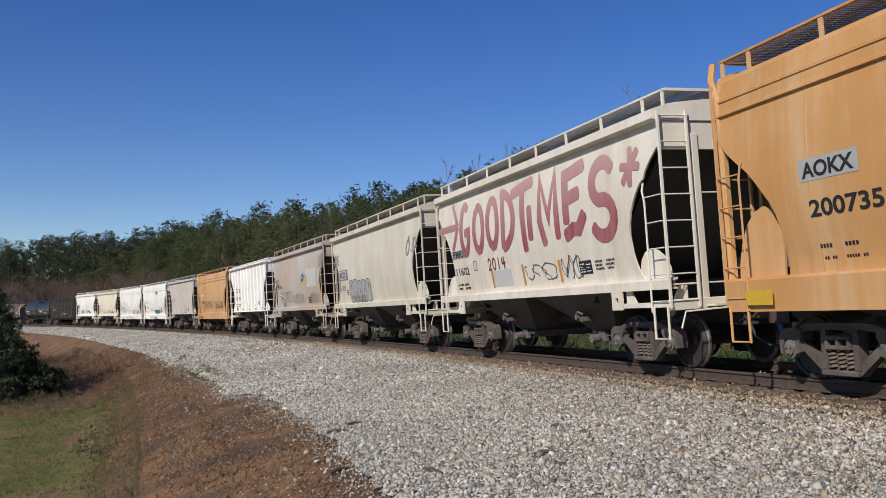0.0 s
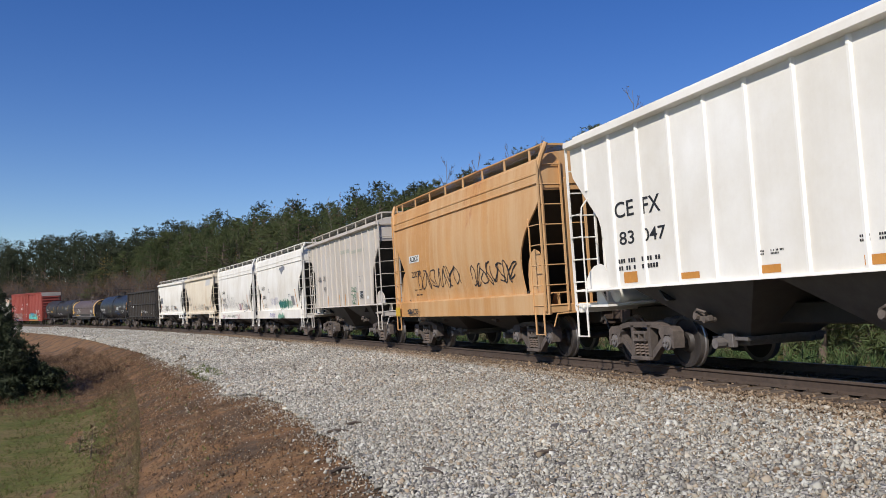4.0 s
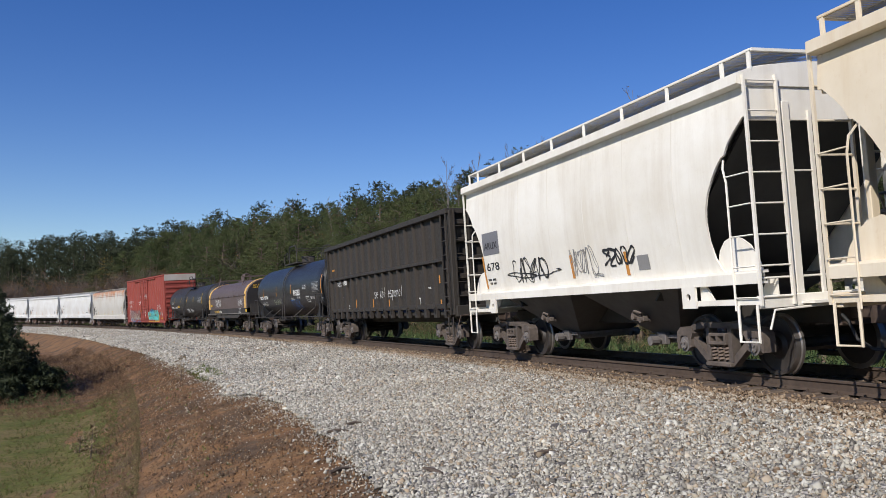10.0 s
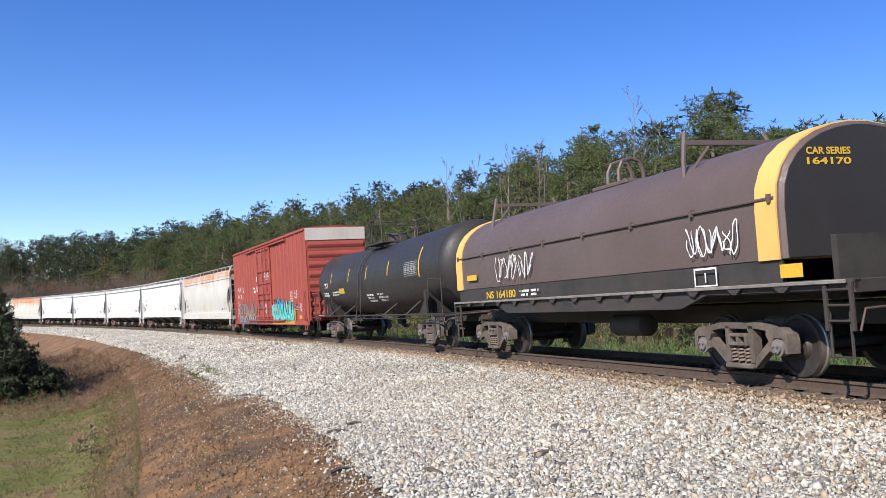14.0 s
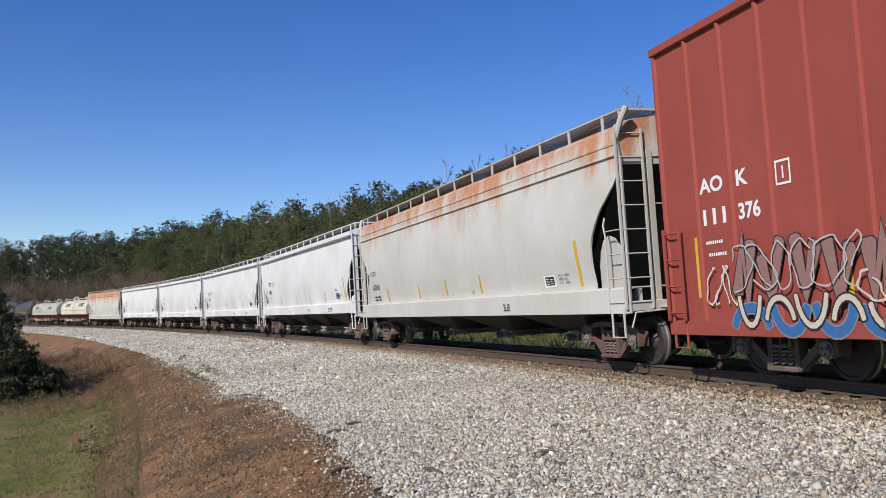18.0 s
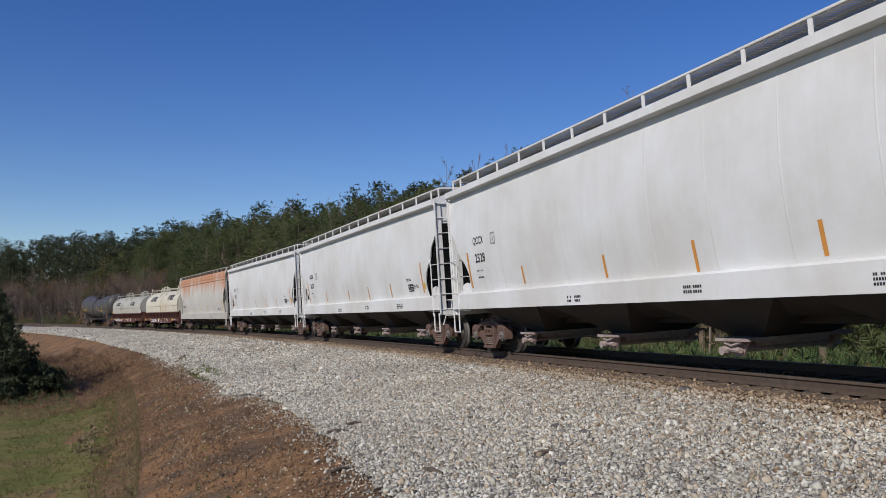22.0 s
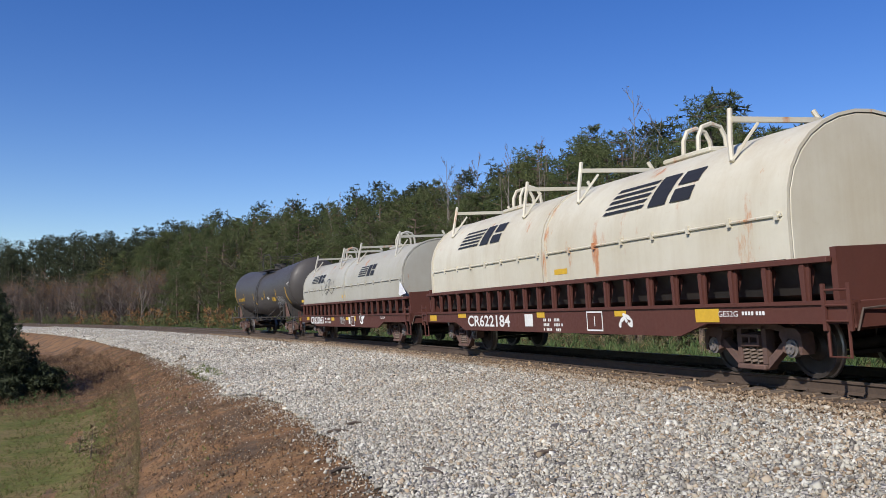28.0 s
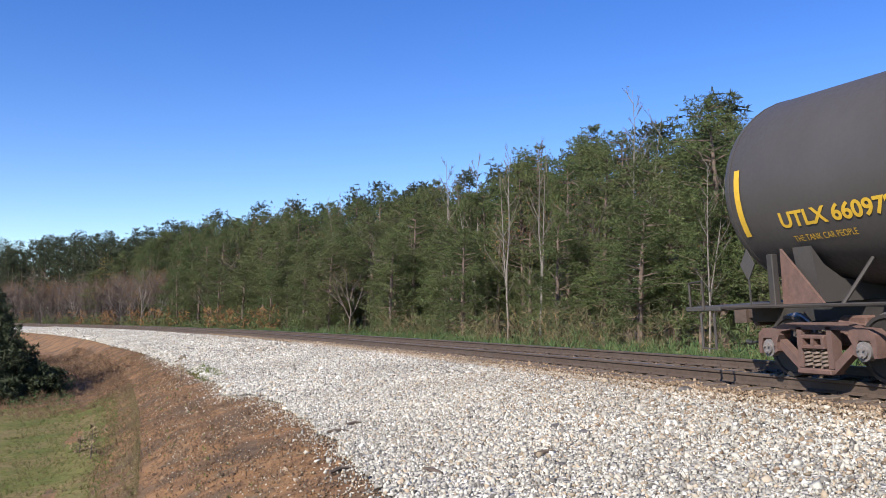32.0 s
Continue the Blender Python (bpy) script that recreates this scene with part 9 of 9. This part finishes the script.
stripe(c, -0.84, 1.62, 2.04, p, MAT["orange"], 0.08)
stripe(c, -4.52, 1.67, 2.06, p, MAT["orange"], 0.08)
plate(c, 6.49, 6.98, 1.75, 1.98, p, MAT["black"], True)
bars(c, 7.00, 7.49, 1.83, 1.95, 3, MAT["black"], p, 280, 2)
bars(c, 6.41, 6.89, 2.07, 2.17, 2, MAT["black"], p, 281, 2)
on_side(c, 'paint_spot', rect2(7.91, 8.05, 1.79, 1.98), MAT["yellow"], p, 0.005)
bars(c, 1.76, 2.27, 1.25, 1.40, 2, MAT["black"], p, 283, 2)
bars(c, -2.20, -1.58, 1.20, 1.35, 2, MAT["black"], p, 284, 2)
bars(c, 5.48, 6.17, 1.23, 1.40, 3, MAT["black"], p, 285, 2)

c, p, _h = CARS[20]
writing(c, 'QCCX', -7.30, -6.58, 2.72, 2.94, MAT["black"], p, bold=0.015)
box_outline(c, -6.10, -5.82, 2.68, 2.96, SPRAY["grey"], p)
writing(c, '2470', -7.25, -6.58, 2.30, 2.52, MAT["black"], p, bold=0.02)
bars(c, -7.25, -6.78, 2.07, 2.12, 1, MAT["black"], p, 288, 2)
bars(c, -7.23, -6.76, 1.90, 1.96, 1, MAT["black"], p, 289, 2)
stripe(c, -7.83, 1.68, 2.59, p, MAT["orange"], 0.10)
stripe(c, 7.81, 1.67, 2.59, p, MAT["orange"], 0.08)
stripe(c, 4.62, 1.63, 2.08, p, MAT["orange"], 0.08)
stripe(c, 1.95, 1.58, 2.06, p, MAT["orange"], 0.08)
stripe(c, -0.84, 1.62, 2.04, p, MAT["orange"], 0.08)
stripe(c, -4.52, 1.67, 2.06, p, MAT["orange"], 0.08)
plate(c, 6.49, 6.98, 1.75, 1.98, p, MAT["black"], True)
bars(c, 7.00, 7.49, 1.83, 1.95, 3, MAT["black"], p, 297, 2)
bars(c, 6.41, 6.89, 2.07, 2.17, 2, MAT["black"], p, 298, 2)
on_side(c, 'paint_spot', rect2(7.91, 8.05, 1.79, 1.98), MAT["yellow"], p, 0.005)
bars(c, 1.76, 2.27, 1.25, 1.40, 2, MAT["black"], p, 300, 2)
bars(c, -2.20, -1.58, 1.20, 1.35, 2, MAT["black"], p, 301, 2)
bars(c, 5.48, 6.17, 1.23, 1.40, 3, MAT["black"], p, 302, 2)

c, p, _h = CARS[21]
writing(c, 'QCCX', -7.30, -6.58, 2.72, 2.94, MAT["black"], p, bold=0.015)
box_outline(c, -6.10, -5.82, 2.68, 2.96, SPRAY["grey"], p)
writing(c, '2057', -7.25, -6.58, 2.30, 2.52, MAT["black"], p, bold=0.015)
bars(c, -7.25, -6.78, 2.07, 2.12, 1, MAT["black"], p, 305, 2)
bars(c, -7.23, -6.76, 1.90, 1.96, 1, MAT["black"], p, 306, 2)
stripe(c, -7.83, 1.68, 2.59, p, MAT["orange"], 0.10)
stripe(c, 7.81, 1.67, 2.59, p, MAT["orange"], 0.08)
stripe(c, 4.62, 1.63, 2.08, p, MAT["orange"], 0.08)
stripe(c, 1.95, 1.58, 2.06, p, MAT["orange"], 0.08)
stripe(c, -0.84, 1.62, 2.04, p, MAT["orange"], 0.08)
stripe(c, -4.52, 1.67, 2.06, p, MAT["orange"], 0.08)
plate(c, 6.49, 6.98, 1.75, 1.98, p, MAT["black"], True)
bars(c, 7.00, 7.49, 1.83, 1.95, 3, MAT["black"], p, 314, 2)
bars(c, 6.41, 6.89, 2.07, 2.17, 2, MAT["black"], p, 315, 2)
on_side(c, 'paint_spot', rect2(7.91, 8.05, 1.79, 1.98), MAT["yellow"], p, 0.005)
bars(c, 1.76, 2.27, 1.25, 1.40, 2, MAT["black"], p, 317, 2)
bars(c, -2.20, -1.58, 1.20, 1.35, 2, MAT["black"], p, 318, 2)
bars(c, 5.48, 6.17, 1.23, 1.40, 3, MAT["black"], p, 319, 2)

c, p, _h = CARS[22]
writing(c, 'ACFX', -7.72, -6.95, 2.41, 2.57, MAT["black"], p)
writing(c, '68904', -7.64, -6.72, 1.91, 2.11, MAT["black"], p)
bars(c, -7.55, -6.72, 1.52, 1.72, 2, MAT["black"], p, 241, 2)
stripe(c, -5.91, 1.47, 1.94, p, MAT["yellow"], 0.09)
stripe(c, -2.53, 1.46, 1.91, p, MAT["yellow"], 0.09)
stripe(c, -0.09, 1.51, 1.96, p, MAT["yellow"], 0.09)
stripe(c, 2.42, 1.52, 1.98, p, MAT["yellow"], 0.09)
stripe(c, 7.54, 1.48, 2.40, p, MAT["yellow"], 0.11)
plate(c, 6.01, 6.55, 1.53, 1.78, p, MAT["white"], False)
plate(c, 6.08, 6.48, 1.57, 1.75, p, MAT["black"], True)
bars(c, 6.69, 7.23, 1.57, 1.80, 3, SPRAY["grey"], p, 249, 2)
bars(c, 4.05, 4.49, 1.06, 1.24, 3, MAT["black"], p, 250, 2)
on_side(c, 'paint_spot', rect2(1.79, 1.95, 1.50, 1.60), MAT["yellow"], p, 0.005)

c, p, _h = CARS[23]
writing(c, 'CR622184', -4.50, -1.75, 0.70, 0.98, MAT["white"], p, bold=0.02)
emblem(c, 2.43, 5.45, 2.73, 3.24, ph)
emblem(c, -5.52, -2.33, 2.73, 3.20, ph)
on_side(c, 'reflector_square', rect2(5.42, 6.00, 0.82, 1.02), MAT["yellow"], p, 0.006)
on_side(c, 'reflector_square', rect2(3.00, 3.40, 0.92, 1.02), MAT["yellow"], p, 0.006)
on_side(c, 'reflector_square', rect2(-7.67, -7.07, 0.84, 1.00), MAT["yellow"], p, 0.006)
on_side(c, 'reflector_square', rect2(-5.23, -4.63, 0.92, 1.08), MAT["yellow"], p, 0.006)
on_side(c, 'reflector_square', rect2(-0.27, 0.11, 0.91, 1.03), MAT["yellow"], p, 0.006)
on_side(c, 'reflector_square', rect2(0.49, 1.07, 1.78, 1.89), MAT["yellow"], ph, 0.006)
box_outline(c, 1.95, 2.56, 0.65, 1.02, MAT["white"], p)
plate(c, -0.91, -0.49, 0.72, 0.99, p, MAT["white"], True)
scrawl(c, 3.15, 3.57, 0.74, 0.96, MAT["white"], p, 332, 2, 0.070, 1.5)
writing(c, 'GE52G', 5.98, 6.43, 0.90, 0.98, MAT["white"], p)
bars(c, 0.04, 1.05, 0.61, 0.91, 3, MAT["white"], p, 333, 2)
bars(c, 6.52, 7.11, 0.90, 0.99, 1, MAT["white"], p, 334, 2)

c, p, _h = CARS[24]
writing(c, 'CR622063', -5.75, -3.31, 0.71, 1.03, MAT["white"], p, bold=0.02)
ph = hood_prof(HOOD_24[0], *HOOD_24[2:])
emblem(c, -5.95, -3.38, 2.51, 2.88, ph)
emblem(c, 2.01, 4.27, 2.48, 2.90, ph)
scrawl(c, -3.78, -1.77, 1.81, 2.79, SPRAY["black"], ph, 77, 3, 0.03, 1.4)
on_side(c, 'reflector_square', rect2(-8.38, -7.84, 0.85, 1.09), MAT["yellow"], p, 0.006)
on_side(c, 'reflector_square', rect2(-6.63, -6.11, 0.88, 1.02), MAT["yellow"], p, 0.006)
on_side(c, 'reflector_square', rect2(-1.89, -1.40, 0.85, 0.98), MAT["yellow"], p, 0.006)
on_side(c, 'reflector_square', rect2(0.46, 0.93, 0.87, 0.99), MAT["yellow"], p, 0.006)
on_side(c, 'reflector_square', rect2(1.72, 1.92, 0.83, 1.02), MAT["yellow"], p, 0.006)
on_side(c, 'reflector_square', rect2(-8.11, -7.44, 1.73, 1.85), MAT["yellow"], ph, 0.006)
on_side(c, 'reflector_square', rect2(-0.41, 0.16, 1.76, 1.87), MAT["yellow"], ph, 0.006)
bars(c, -3.00, -1.84, 0.71, 1.00, 2, MAT["white"], p, 346, 2)
box_outline(c, 1.25, 1.76, 0.64, 1.03, MAT["white"], p)
plate(c, 0.88, 1.14, 0.73, 0.98, p, MAT["white"], True)
scrawl(c, 2.54, 3.10, 0.74, 1.09, MAT["white"], p, 350, 2, 0.080, 1.5)
writing(c, 'GE52B', 5.13, 5.64, 0.91, 0.99, MAT["white"], p)
scrawl(c, -0.39, 0.35, 0.67, 1.05, SPRAY["haze"], p, 352, 4, 0.030, 3.0)

c, p, _h = CARS[25]
writing(c, 'UTLX 660972', -6.62, -4.60, 2.06, 2.28, MAT["yellow"], p, bold=0.03)
stripe(c, -7.45, 2.02, 2.98, p, MAT["yellow"], 0.12)
writing(c, 'THE TANK CAR PEOPLE', -6.5, -5.35, 1.87, 1.95, MAT["yellow"], p)
stripe(c, -4.54, 2.10, 2.56, p, MAT["yellow"], 0.09)
stripe(c, -1.66, 2.04, 2.52, p, MAT["yellow"], 0.09)
stripe(c, 1.48, 2.09, 2.57, p, MAT["yellow"], 0.09)
stripe(c, 4.30, 2.11, 2.58, p, MAT["yellow"], 0.09)
stripe(c, 6.58, 1.73, 2.62, p, MAT["yellow"], 0.12)
on_side(c, 'placard', rect2(3.21, 3.99, 1.92, 2.13), MAT["yellow"], p, 0.005)
bars(c, 3.32, 3.90, 1.96, 2.09, 3, MAT["black"], lambda z, x=0.0: p(z, x) + 0.004, 5, 1)
table(c, 4.47, 5.82, 1.75, 2.15, p)
box_outline(c, 4.08, 4.69, 1.60, 1.82, MAT["white"], p)
bars(c, 2.20, 2.79, 2.03, 2.19, 4, MAT["white"], p, 362, 1)
scrawl(c, 6.97, 7.53, 2.69, 2.88, MAT["white"], p, 364, 2, 0.020, 1.2)
bars(c, 0.66, 1.06, 2.06, 2.21, 3, MAT["yellow"], p, 364, 1)
scrawl(c, -2.14, -1.53, 1.74, 2.00, SPRAY["grey"], p, 366, 2, 0.020, 1.2)
bars(c, -1.25, -0.70, 1.73, 1.98, 1, MAT["yellow"], p, 366, 1)


# ---------- movement ----------
def train_s(a, t):
    """Where along the track a place of the train stands at t seconds."""
    return a + 12.0507 * (t - 16) + 0.018545 * (t - 16) ** 2


def car_pose(s, pivot):
    p, q = arc(s + pivot), arc(s - pivot)
    d = p - q
    th = math.atan2(d.y, d.x)
    mid = (p + q) / 2
    return Matrix.Translation(mid) @ Matrix.Rotation(th, 4, "Z") @ Matrix.Rotation(math.atan(-GRADE), 4, "Y") @ Matrix.Rotation(CANT, 4, "X")


def motions():
    for car, a, pivot in TRAIN:
        walk(car, [(t, car_pose(train_s(a, t), pivot)) for t in range(0, 33)])
    # every wheel rolls alike: one key set for the leading and one for the trailing axles
    for store, x in ((FRONT_AXLES, WHEELBASE), (REAR_AXLES, -WHEELBASE)):
        first = store[0]
        walk(first, [(k / 30, pose(x, 0, AXLE, 0, math.degrees(train_s(0, k / 30) / AXLE), 0)) for k in range(0, 961)])
        keys = first.animation_data
        for w in store[1:]:
            w.rotation_mode = "QUATERNION"
            d = w.animation_data_create()
            d.action = keys.action
            d.action_slot = keys.action_slot


motions()
